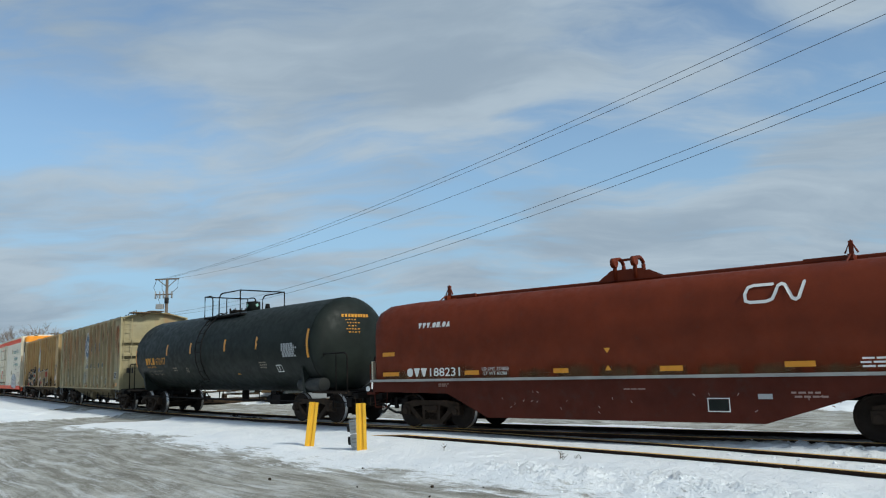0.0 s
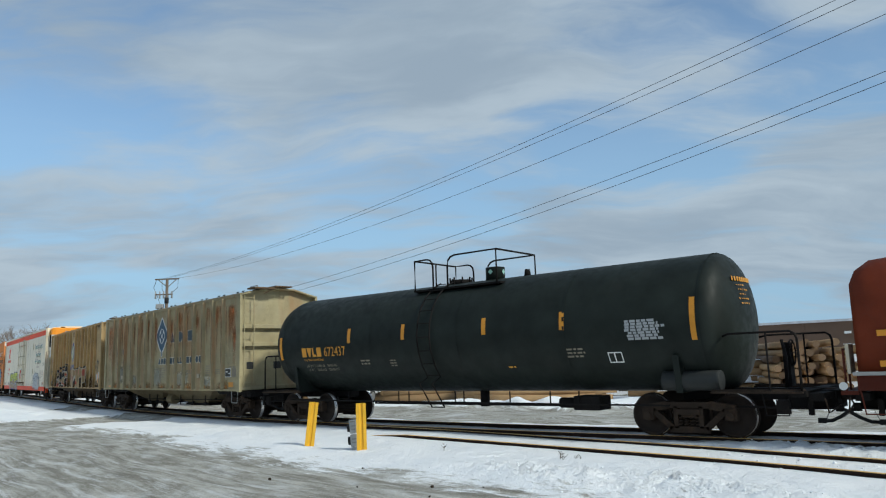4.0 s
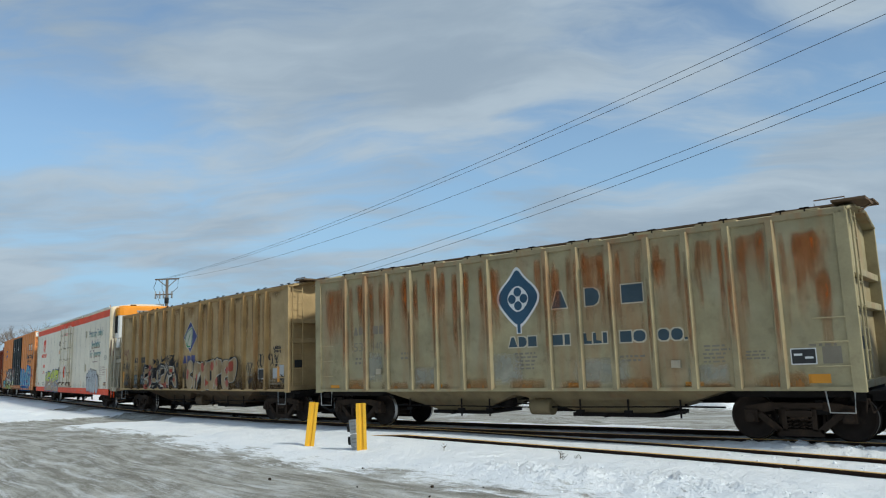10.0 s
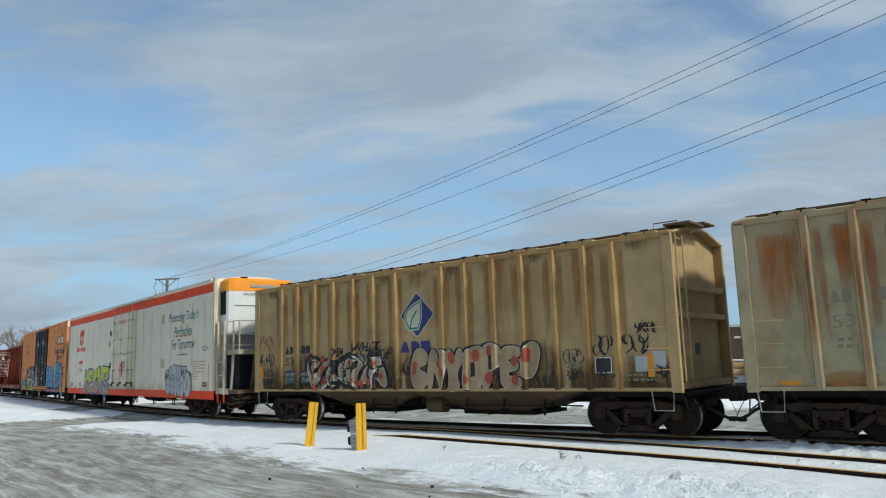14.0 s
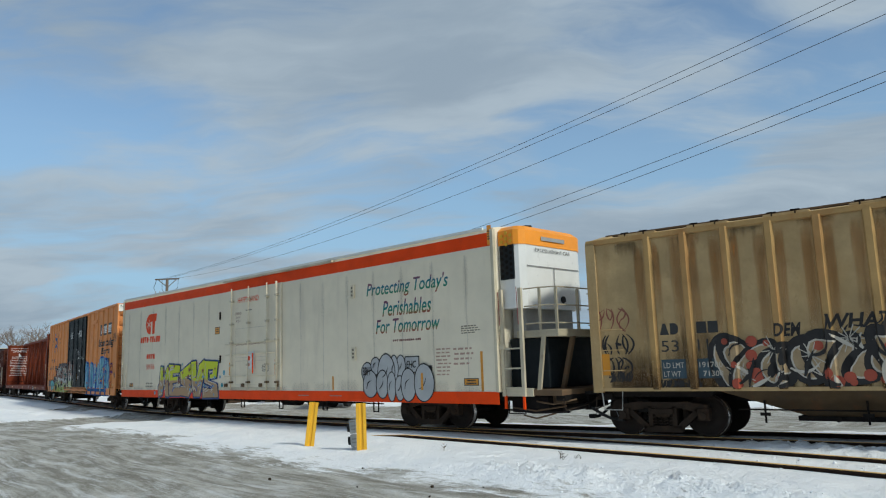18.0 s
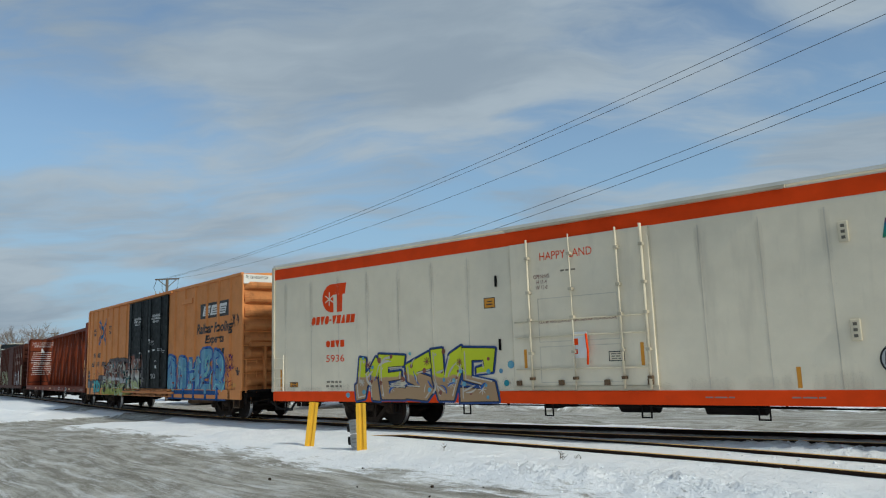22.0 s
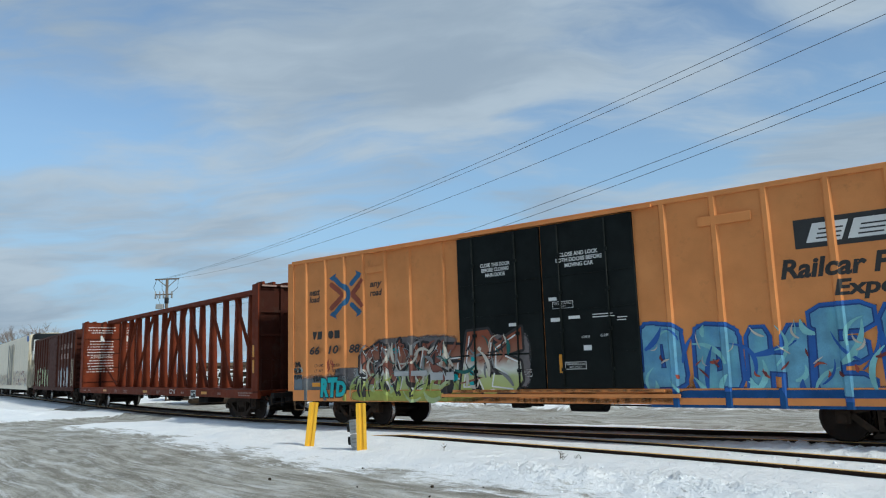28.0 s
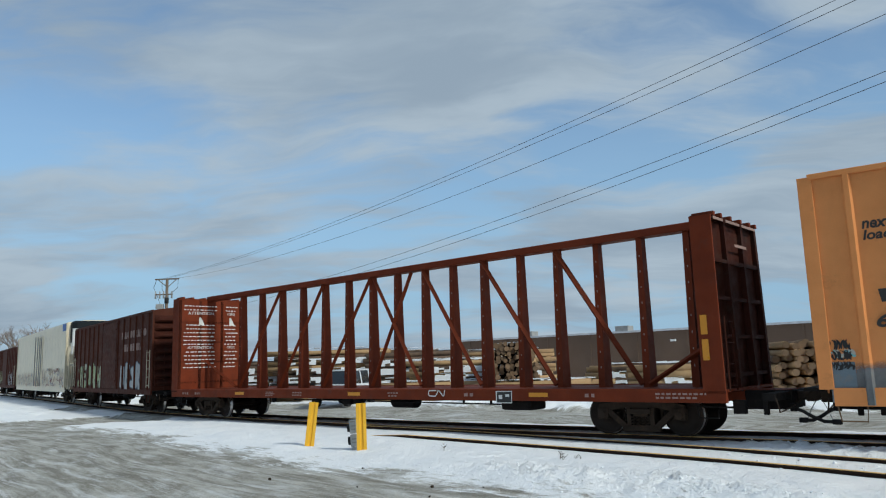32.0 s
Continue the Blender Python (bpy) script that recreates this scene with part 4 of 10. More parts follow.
    # plough banks behind the lane
    bank = np.exp(-((Y - 27.6 - 1.2 * wob) / 1.0) ** 2) * (X > -24) * np.clip((X + 24) / 4, 0, 1)
    z += bank * (0.16 + 0.25 * np.abs(n2(X, Y, 1.4, 1.7, 2.2)))
    bank2 = np.exp(-((Y - near_edge(X) - 2.4) / 1.2) ** 2) * np.clip((-36.0 - X) / 3, 0, 1)
    z += bank2 * (0.10 + 0.15 * np.abs(n2(X, Y, 1.4, 2.0, 0.2)))
    return z, bare, bed


def build_ground():
    def axis(a, b, step, far_a, far_b, n):
        core = np.arange(a, b, step)
        lo = a - np.geomspace(step, a - far_a, n)[::-1]
        hi = b + np.geomspace(step, far_b - b, n)
        return np.concatenate([lo, core, hi])
    xs = axis(-46, 5, 0.13, -4000, 4000, 40)
    ys = axis(4.5, 30, 0.10, -4000, 4000, 40)
    X, Y = np.meshgrid(xs, ys, indexing="ij")
    z, bare, bed = ground_fields(X, Y)
    far = np.maximum(np.abs(X + 20) - 60, 0) + np.maximum(np.abs(Y - 17) - 40, 0)
    z = np.where(far > 0, -0.2, z)
    n, m = X.shape
    co = np.stack([X, Y, z], -1).reshape(-1, 3)
    i = np.arange(n * m).reshape(n, m)
    quads = np.stack([i[:-1, :-1], i[1:, :-1], i[1:, 1:], i[:-1, 1:]], -1).reshape(-1, 4)
    me = bpy.data.meshes.new("ground")
    me.vertices.add(len(co))
    me.vertices.foreach_set("co", co.ravel())
    me.loops.add(quads.size)
    me.loops.foreach_set("vertex_index", quads.ravel())
    me.polygons.add(len(quads))
    me.polygons.foreach_set("loop_start", np.arange(0, quads.size, 4))
    me.polygons.foreach_set("use_smooth", np.ones(len(quads), dtype=bool))
    for name, values in (("bare", bare), ("bed", bed)):
        at = me.attributes.new(name, "FLOAT", "POINT")
        at.data.foreach_set("value", values.ravel().astype(np.float32))
    # along and across the road, so that ruts follow its bend
    knots = np.linspace(-70, 30, 201)
    soft_edge = np.convolve(np.pad(near_edge(knots), 10, "edge"), np.ones(21) / 21, "valid")
    across = Y - np.interp(X, knots, soft_edge) + 0.10 * n2(X, Y, 0.9, 0.9, 6.0) + np.clip((Y - 15) / 3, 0, 1) * (1.1 * n2(X, Y, 0.5, 0.5, 2.5) + 0.5 * n2(X, Y, 1.3, 1.2, 7.5))
    at = me.attributes.new("lane", "FLOAT_VECTOR", "POINT")
    at.data.foreach_set("vector", np.stack([X, across, 0 * X], -1).ravel().astype(np.float32))
    me.update()
    me.validate()
    m = bpy.data.materials.new("snow_and_road")
    m.use_nodes = True
    t = m.node_tree
    nd = t.nodes
    b = nd["Principled BSDF"]
    co = nd.new("ShaderNodeTexCoord")

    lane = nd.new("ShaderNodeAttribute")
    lane.attribute_name = "lane"

    def nz(scl, detail, stretch=(1, 1, 1), off=0, rg=0.6, road=False):
        mp = nd.new("ShaderNodeMapping")
        mp.inputs["Scale"].default_value = stretch
        mp.inputs["Location"].default_value = (off, off, 0)
        if road:
            link(t, lane, "Vector", mp, 0)
        else:
            link(t, co, "Object", mp, 0)
        q = nd.new("ShaderNodeTexNoise")
        q.inputs["Scale"].default_value, q.inputs["Detail"].default_value, q.inputs["Roughness"].default_value = scl, detail, rg
        link(t, mp, 0, q, "Vector")
        return q

    def rng(node, a, c, lo=0.0, hi=1.0, out=0):
        r = nd.new("ShaderNodeMapRange")
        for k, v in enumerate((a, c, lo, hi)):
            r.inputs[k + 1].default_value = v
        link(t, node, out, r, 0)
        return r

    def mix(f, a, c):
        x = nd.new("ShaderNodeMix")
        x.data_type = "RGBA"
        link(t, f, 0, x, 0)
        for v, k in ((a, 6), (c, 7)):
            if isinstance(v, tuple):
                x.inputs[k].default_value = (*v, 1)
            else:
                link(t, v, 2, x, k)
        return x
    snow = mix(rng(nz(0.8, 6), 0.35, 0.7), (0.83, 0.85, 0.87), (0.905, 0.91, 0.915))
    snow = mix(rng(nz(3.0, 8, off=5), 0.58, 0.85, 0, 0.35), snow, (0.62, 0.62, 0.61))
    mud = mix(rng(nz(1.6, 11, (0.34, 1.3, 1), 2, 0.76, True), 0.41, 0.59), (0.24, 0.225, 0.185), (0.50, 0.485, 0.44))
    mud = mix(rng(nz(0.9, 8, (0.55, 1.1, 1), 8, 0.66, True), 0.54, 0.66, 0, 0.75), mud, (0.68, 0.69, 0.69))
    mud = mix(rng(nz(2.4, 9, (0.10, 1.4, 1), 3, 0.68, True), 0.50, 0.61, 0, 0.65), mud, (0.17, 0.155, 0.125))
    mud = mix(rng(nz(3.0, 10, (0.12, 1.45, 1), 21, 0.7, True), 0.54, 0.62, 0, 0.7), mud, (0.66, 0.665, 0.655))
    mud = mix(rng(nz(9.0, 12, (0.55, 1.2, 1), 5, 0.85, True), 0.53, 0.64, 0, 0.5), mud, (0.135, 0.122, 0.10))
    mud = mix(rng(nz(13.0, 12, (0.6, 1.1, 1), 12, 0.85, True), 0.54, 0.63, 0, 0.5), mud, (0.66, 0.67, 0.67))
    mud = mix(rng(nz(34.0, 6, (1, 1, 1), 9, 0.75), 0.55, 0.66, 0, 0.55), mud, (0.12, 0.108, 0.09))
    mud = mix(rng(nz(24.0, 6, (1, 1, 1), 15, 0.75), 0.56, 0.68, 0, 0.5), mud, (0.66, 0.67, 0.67))
    snow = mix(rng(nz(26.0, 4, off=3), 0.68, 0.76, 0, 0.5), snow, (0.30, 0.28, 0.25))
    at = nd.new("ShaderNodeAttribute")
    at.attribute_name = "bare"
    jag = nz(2.4, 12, (0.3, 1.3, 1), 1.0, 0.8, True)
    sm = nd.new("ShaderNodeMath")
    sm.operation = "ADD"
    link(t, at, "Fac", sm, 0)
    link(t, rng(jag, 0.34, 0.66, -0.5, 0.5), 0, sm, 1)
    full = mix(rng(sm, 0.38, 0.64), snow, mud)
    at2 = nd.new("ShaderNodeAttribute")
    at2.attribute_name = "bed"
    sm2 = nd.new("ShaderNodeMath")
    sm2.operation = "MULTIPLY"
    link(t, at2, "Fac", sm2, 0)
    link(t, rng(nz(2.2, 8, (0.5, 1.4, 1), 6, 0.7), 0.36, 0.6, 0.1, 0.65), 0, sm2, 1)
    full = mix(sm2, full, (0.30, 0.285, 0.27))
    link(t, full, 2, b, "Base Color")
    b.inputs["Roughness"].default_value = 0.7
    b.inputs["Specular IOR Level"].default_value = 0.08
    coarse = nd.new("ShaderNodeBump")
    coarse.inputs["Strength"].default_value, coarse.inputs["Distance"].default_value = 0.9, 0.075
    link(t, nz(4.5, 10, (1, 1, 1), 0, 0.68), 0, coarse, "Height")
    bp = nd.new("ShaderNodeBump")
    bp.inputs["Strength"].default_value, bp.inputs["Distance"].default_value = 0.7, 0.03
    link(t, nz(17.0, 6, (1, 1, 1), 7, 0.6), 0, bp, "Height")
    link(t, coarse, 0, bp, "Normal")
    link(t, bp, 0, b, "Normal")
    me.materials.append(m)
    tagged(new("ground", me), "snow-covered yard ground with an icy, muddy road", "ground", kind="structure")


build_ground()

# ---- rails ----
PROFILE = [(-0.07, -0.172), (0.07, -0.172), (0.07, -0.155), (0.012, -0.135), (0.012, -0.045), (0.036, -0.032), (0.036, -0.008), (0.028, 0.0), (-0.028, 0.0), (-0.036, -0.008), (-0.036, -0.032), (-0.012, -0.045), (-0.012, -0.135), (-0.07, -0.155)]


def rail(name, pts, label):
    """A rail along points (x, y, z, heading)."""
    bm = bm_new()
    rings = []
    for x, y, z, th in pts:
        rings.append([(x - math.sin(th) * a, y + math.cos(th) * a, z + c) for a, c in PROFILE])
    vr = loft(bm, rings)
    bm.normal_update()
    head = {v for ring in vr for v in ring[7:9]}
    for f in bm.faces:
        if len(f.verts) == 4 and sum(v in head for v in f.verts) >= 2 and abs(f.normal.z) > 0.4:
            f.material_index = 1
    tagged(part(name, bm, [M["railside"], M["railtop"]]), label, "rail", "rails", "structure")


for side in (-1, 1):
    pts = []
    for i in range(90):
        s = -150 + i * 2.2
        x, y, th = track(s)
        pts.append((x - math.sin(th) * 0.7525 * side, y + math.cos(th) * 0.7525 * side, 0.0, th))
    rail("rail", pts, "rusty running rail with a worn head in sunlit gold")
for side, k0 in ((-1, -14.8), (1, -15.6)):
    pts = []
    for i in range(61):
        x = k0 + (30 - k0) * i / 60
        th = float(siding_turn(x))
        pts.append((x - math.sin(th) * 0.7525 * side, float(siding_y(x)) + math.cos(th) * 0.7525 * side, float(siding_z(x)) - (0.13 * max(0.0, 1 - (x - k0) / 2.2) if side < 0 else 0.0), th))
    rail("rail", pts, "rusty siding rail half buried in snow")

# ---- trackside things ----


def guide_post(x, y, z, lean_x, lean_y, label):
    """A yellow channel-section marker post."""
    bm = bm_new()
    sec = [(-0.115, -0.05), (-0.045, -0.05), (-0.02, -0.015), (0.02, -0.015), (0.045, -0.05), (0.115, -0.05), (0.115, -0.03), (0.055, -0.028), (0.03, 0.012), (-0.03, 0.012), (-0.055, -0.028), (-0.115, -0.03)]
    loft(bm, [[(a, b, -0.35) for a, b in sec], [(a, b, 1.06) for a, b in sec], [(a * 0.985, b, 1.08) for a, b in sec]])
    ob = part("guide_post", bm, M["yellow"])
    ob.matrix_basis = pose(x, y, z, lean_y, lean_x, 38)
    return tagged(ob, label, "marker post", "yellow marker posts")


guide_post(-14.1, 12.75, -0.2, 6.0, -4.0, "leaning yellow steel marker post in the snow")
guide_post(-12.15, 12.6, -0.2, -0.8, 0.0, "upright yellow steel marker post in the snow")


def meter_pedestal(x, y, z):
    root = thing("utility_pedestal", "light grey stacked utility pedestal with two black round covers", "pedestal", pose(x, y, z, 0, -4, 36) @ Matrix.Diagonal((1.05, 1.05, 1.3, 1)))
    for k, (z0, z1, w) in enumerate(((-0.3, 0.05, 0.085), (0.06, 0.27, 0.095), (0.29, 0.50, 0.095))):
        bm = bm_new()
        box(bm, -w, w, -0.07, 0.07, z0, z1, bevel=0.014)
        blk = part("block", bm, M["pedestal"], root)
        if k:
            zz = (z0 + z1) / 2
            for y0 in (-0.03, 0.03):
                bm = bm_new()
                box(bm, -0.06, 0.06, -0.078, -0.068, zz + y0 - 0.012, zz + y0 + 0.012)
                part("label_strip", bm, M["grey"], blk)
            bm = bm_new()
            tube(bm, [(-0.10, 0.0, zz), (-0.15, 0.0, zz)], 0.075, 14)
            part("round_cover", bm, M["rubber"], root, "black round cover")
    bm = bm_new()
    box(bm, -0.1, 0.1, -0.075, 0.075, 0.505, 0.53, bevel=0.01)
    part("cap", bm, M["pedestal"], root)


meter_pedestal(-12.47, 12.72, -0.2)


def weeds(x, y, n, h, seed):
    rnd = random.Random(seed)
    bm = bm_new()
    for _ in range(n):
        a, b = rnd.uniform(-0.25, 0.25) * (n > 3), rnd.uniform(-0.1, 0.1)
        hh = h * rnd.uniform(0.5, 1)
        p = [(a, b, -0.1), (a + rnd.uniform(-0.03, 0.03), b, hh * 0.6), (a + rnd.uniform(-0.08, 0.08), b, hh)]
        tube(bm, p, 0.005, 4, taper=0.002)
        for _k in range(2):
            f = rnd.uniform(0.4, 0.9) * hh
            tube(bm, [(a, b, f), (a + rnd.uniform(-0.09, 0.09), b + rnd.uniform(-0.05, 0.05), f + rnd.uniform(0.03, 0.08))], 0.004, 4)
    ob = part("dead_weed", bm, M["weed"])
    ob.location = (x, y, -0.2)
    tagged(ob, "dry brown weed stalks poking out of the snow", "weed", "weeds in the snow")


weeds(-10.4, 13.4, 3, 0.16, 3)
weeds(-6.9, 12.9, 4, 0.17, 4)
weeds(-7.2, 13.0, 3, 0.15, 6)


def clods():
    rnd = random.Random(12)
    bm0 = bm_new()
    bmesh.ops.create_icosphere(bm0, subdivisions=1, radius=1)
    for v in bm0.verts:
        v.co *= 0.8 + 0.35 * noise.noise(v.co * 1.7)
    me = bpy.data.meshes.new("mud_clod")
    bm0.to_mesh(me)
    bm0.free()
    me.materials.append(M["truck"])
    for i, (x, y, r) in enumerate(((-7.7, 9.6, 0.05), (-10.9, 8.9, 0.05), (-10.2, 10.6, 0.05), (-8.8, 9.0, 0.035), (-6.9, 9.9, 0.03), (-5.4, 11.1, 0.03), (-3.6, 11.2, 0.03), (-7.2, 8.9, 0.03))):
        ob = new("mud_clod", me)
        ob.matrix_basis = pose(x, y, -0.25 + r * 0.4, rnd.uniform(0, 90), 20 * i, 30) @ Matrix.Diagonal((r * 0.95, r * 0.7, r * 0.5, 1))
        tagged(ob, "small dark frozen mud clod on the icy road", "clod", "clods on the road")


clods()

def snow_clumps():
    """Crumbs of thrown-up snow along the siding's end and the road's lip."""
    rnd = random.Random(33)
    ico = bm_new()
    bmesh.ops.create_icosphere(ico, subdivisions=1, radius=1)
    base = [v.co.copy() for v in ico.verts]
    tris = [[v.index for v in f.verts] for f in ico.faces]
    ico.free()
    spots = []
    for _ in range(520):
        x = rnd.uniform(-4.6, 6.0) + rnd.gauss(0, 0.6)
        y, th = float(siding_y(x)), float(siding_turn(x))
        off = rnd.choice((-0.35, 0.25, 1.15, 1.45, 1.8)) + rnd.gauss(0, 0.22)
        spots.append((x - math.sin(th) * off, y + math.cos(th) * off, rnd.uniform(0.010, 0.04)))
    for _ in range(420):
        x = rnd.uniform(-9.5, 0.5)
        spots.append((x, float(near_edge(x)) + 0.9 + rnd.gauss(0, 0.5), rnd.uniform(0.008, 0.022)))
    verts, faces = [], []
    P = np.array([(a, b) for a, b, _ in spots])
    Z = ground_fields(P[:, 0], P[:, 1])[0]
    for (x, y, r), z in zip(spots, Z):
        o = len(verts)
        k = [rnd.uniform(0.7, 1.2) for _ in range(3)]
        verts += [(x + c.x * r * k[0] * rnd.uniform(0.8, 1.2), y + c.y * r * k[1] * rnd.uniform(0.8, 1.2), float(z) + c.z * r * k[2] * 0.7) for c in base]
        faces += [[o + q for q in t] for t in tris]
    me = bpy.data.meshes.new("snow_clumps")
    me.from_pydata(verts, [], faces)
    me.materials.append(M["clump"])
    tagged(new("snow_clumps", me), "loose white snow crumbs beside the siding rails", "snow", kind="stuff")


snow_clumps()


def ballast_crumbs():
    rnd = random.Random(35)
    verts, faces = [], []
    for i in range(110):
        f = rnd.random()
        x, y = -25.4 + 5.3 * f + rnd.gauss(0, 0.12), 18.75 - 1.75 * f + rnd.gauss(0, 0.10)
        r = rnd.uniform(0.03, 0.085)
        z = float(ground_fields(np.array([x]), np.array([y]))[0][0])
        o = len(verts)
        for a, b, c in ((1, 0, 0), (-1, 0.1, 0), (0, 1, 0), (0.1, -1, 0), (0, 0, 1), (0, 0, -1)):
            verts.append((x + a * r * rnd.uniform(0.7, 1.3), y + b * r * rnd.uniform(0.7, 1.3), z + c * r * 0.8))
        faces += [[o + q for q in t] for t in ((0, 2, 4), (2, 1, 4), (1, 3, 4), (3, 0, 4), (2, 0, 5), (1, 2, 5), (3, 1, 5), (0, 3, 5))]
    me = bpy.data.meshes.new("ballast_crumbs")
    me.from_pydata(verts, [], faces)
    me.materials.append(M["truck"])
    tagged(new("ballast_crumbs", me), "dark ballast crumbs scattered on snow beside the track", "ballast", kind="stuff")


ballast_crumbs()

# ---- overhead line ----


def utility_pole(x, y, top, arm_dir, label, scale=1.0, gear=True):
    root = thing("utility_pole", label, "utility pole", pose(x, y, -0.25, 0, 0, arm_dir))
    h = top + 0.25
    bm = bm_new()
    tube(bm, [(0, 0, 0), (0, 0, h * 0.5), (0, 0, h)], 0.17, 10, taper=0.12)
    part("pole", bm, M["wood"], root)
    bm = bm_new()
    box(bm, -1.12, 1.12, -0.06, 0.06, h - 0.12, h, bevel=0.01)
    part("crossarm", bm, M["wood"], root)
    bm = bm_new()
    for sx in (-1, 1):
        tube(bm, [(sx * 0.85, 0.05, h - 0.1), (sx * 0.05, 0.12, h - 0.75)], 0.045, 5)
    part("brace", bm, M["steel"], root)
    if gear:
        bm = bm_new()
        tube(bm, [(0, 0, h - 2.25), (0, 0, h - 1.75)], 0.19, 10)
        part("pole_band", bm, M["rubber"], root)
        bm = bm_new()
        box(bm, -0.95, -0.3, -0.2, 0.2, h - 2.75, h - 2.3, bevel=0.06)
        part("switch_box", bm, M["grey"], root)
        for zz, n in ((h - 1.5, 5),):
            bm = bm_new()
            box(bm, -1.1, 0.55, -0.06, 0.06, zz, zz + 0.1)
            part("equipment_arm", bm, M["wood"], root)
            for i in range(n):
                bm = bm_new()
                xx = -1.05 + i * 0.38
                tube(bm, [(xx, 0, zz - 0.3), (xx, 0, zz + 0.02), (xx, 0, zz + 0.34)], 0.085, 6, taper=0.05)
                part("insulator", bm, M["grey"], root)
        bm = bm_new()
        tube(bm, [(-1.0, 0, h - 0.1), (-1.25, 0, h - 0.8), (-1.05, 0, h - 1.2), (-0.6, 0, h - 2.3)], 0.022, 4)
        tube(bm, [(-0.5, 0, h - 0.1), (-0.45, 0, h - 0.9), (-0.3, 0, h - 1.3)], 0.022, 4)
        tube(bm, [(1.05, 0, h - 0.1), (1.0, 0, h - 0.9), (0.45, 0, h - 1.3)], 0.022, 4)
        part("drop_lead", bm, M["wire"], root)
    return root


utility_pole(-59.7, 37.0, 10.1, 32, "weathered wooden utility pole with crossarm and insulators")
utility_pole(-155, 71, 10.4, 30, "distant wooden utility pole beyond the train", gear=False)


def wires():
    spans = (((-59.9, 36.6, 10.05), (6.0, 20.0, 12.30), 1.13), ((-59.7, 36.8, 10.05), (6.3, 20.1, 12.12), 1.13),
             ((-59.2, 37.3, 10.05), (6.0, 20.0, 11.38), 1.50), ((-59.7, 37.0, 6.95), (6.0, 20.0, 9.95), 1.34), ((-59.7, 37.0, 6.75), (6.0, 20.0, 9.72), 1.46))
    for a, b, sag in spans:
        a, b = Vector(a), Vector(b)
        bm = bm_new()
        pts = []
        for i in range(25):
            f = i / 24
            p = a.lerp(b, f)
            p.z -= sag * 4 * f * (1 - f)
            pts.append(p)
        tube(bm, pts, 0.0092, 6)
        tagged(part("power_cable", bm, M["wire"]), "thin dark overhead power cable", "cable", "overhead cables")


wires()

# ---- yard behind the tracks ----


def warehouse():
    root = thing("warehouse", "long low brown warehouse with a flat roof", "building", pose(-42, 70, -0.2))
    bm = bm_new()
    box(bm, -9, 60, 0, 30, 0, 4.35)
    part("wall", bm, M["wallb"], root)
    bm = bm_new()
    box(bm, -9.2, 60.2, -0.15, 30.2, 4.35, 4.55)
    part("roof", bm, M["roofg"], root, "snow-dusted flat roof with a pale edge")
    for i in range(14):
        bm = bm_new()
        box(bm, -8 + i * 5.1, -7.8 + i * 5.1, -0.06, 0, 0.0, 4.3)
        part("pilaster", bm, M["wallb"], root)
    for i, x in enumerate((25.6, 44.0)):
        bm = bm_new()
        box(bm, x, x + 1.6, -0.08, 0.1, 1.3, 2.3)
        w = part("window", bm, M["shell"], root, "pale framed window")
        for j in range(2):
            bm = bm_new()
            box(bm, x + 0.1 + j * 0.73, x + 0.75 + j * 0.73, -0.1, -0.04, 1.38, 2.2)
            part("pane", bm, M["glass"], w)
    for i, x in enumerate((-2, 9, 16, 22, 31)):
        bm = bm_new()
        box(bm, x, x + 0.5, -0.25, 0, 3.3, 3.5)
        part("wall_lamp", bm, M["shell"], root)
    for i, x in enumerate((-4, 8, 18, 33)):
        bm = bm_new()
        box(bm, x, x + 1.5, 5, 6.5, 4.6, 5.3, bevel=0.05)
        part("roof_unit", bm, M["grey"], root)
    for x, z in ((32, 2.9), (30, 1.4)):
        bm = bm_new()
        box(bm, x, x + 2.6, -0.12, 0.05, 0.0, z)
        part("loading_door", bm, M["grey"], root)


warehouse()


def log_mesh(r, length, bark, seed, seg=9):
    rnd = random.Random(seed)
    bm = bm_new()
    rings = []
    for i in range(4):
        x = -length / 2 + length * i / 3
        k = r * (1 + 0.08 * (i / 3 - 0.5) + rnd.uniform(-0.03, 0.03))
        dy, dz = rnd.uniform(-0.02, 0.02), rnd.uniform(-0.02, 0.02)
        rings.append([(x, dy + k * math.cos(2 * math.pi * j / seg), dz + k * math.sin(2 * math.pi * j / seg)) for j in range(seg)])
    vr = loft(bm, rings, smooth=True)
    for f in bm.faces:
        if len(f.verts) > 4:
            f.material_index = 1
    me = bpy.data.meshes.new("log")
    bm.to_mesh(me)
    bm.free()
    me.materials.append(M["bark"] if bark else M["log"])
    me.materials.append(M["logend"])
    return me


THIN = [log_mesh(0.125, 6.0, True, 5, 8), log_mesh(0.10, 6.0, True, 6, 8)]
LOGS = [log_mesh(0.17, 6.0, True, 1), log_mesh(0.13, 6.0, True, 2), log_mesh(0.2, 5.6, False, 3), log_mesh(0.14, 7.5, False, 4)]


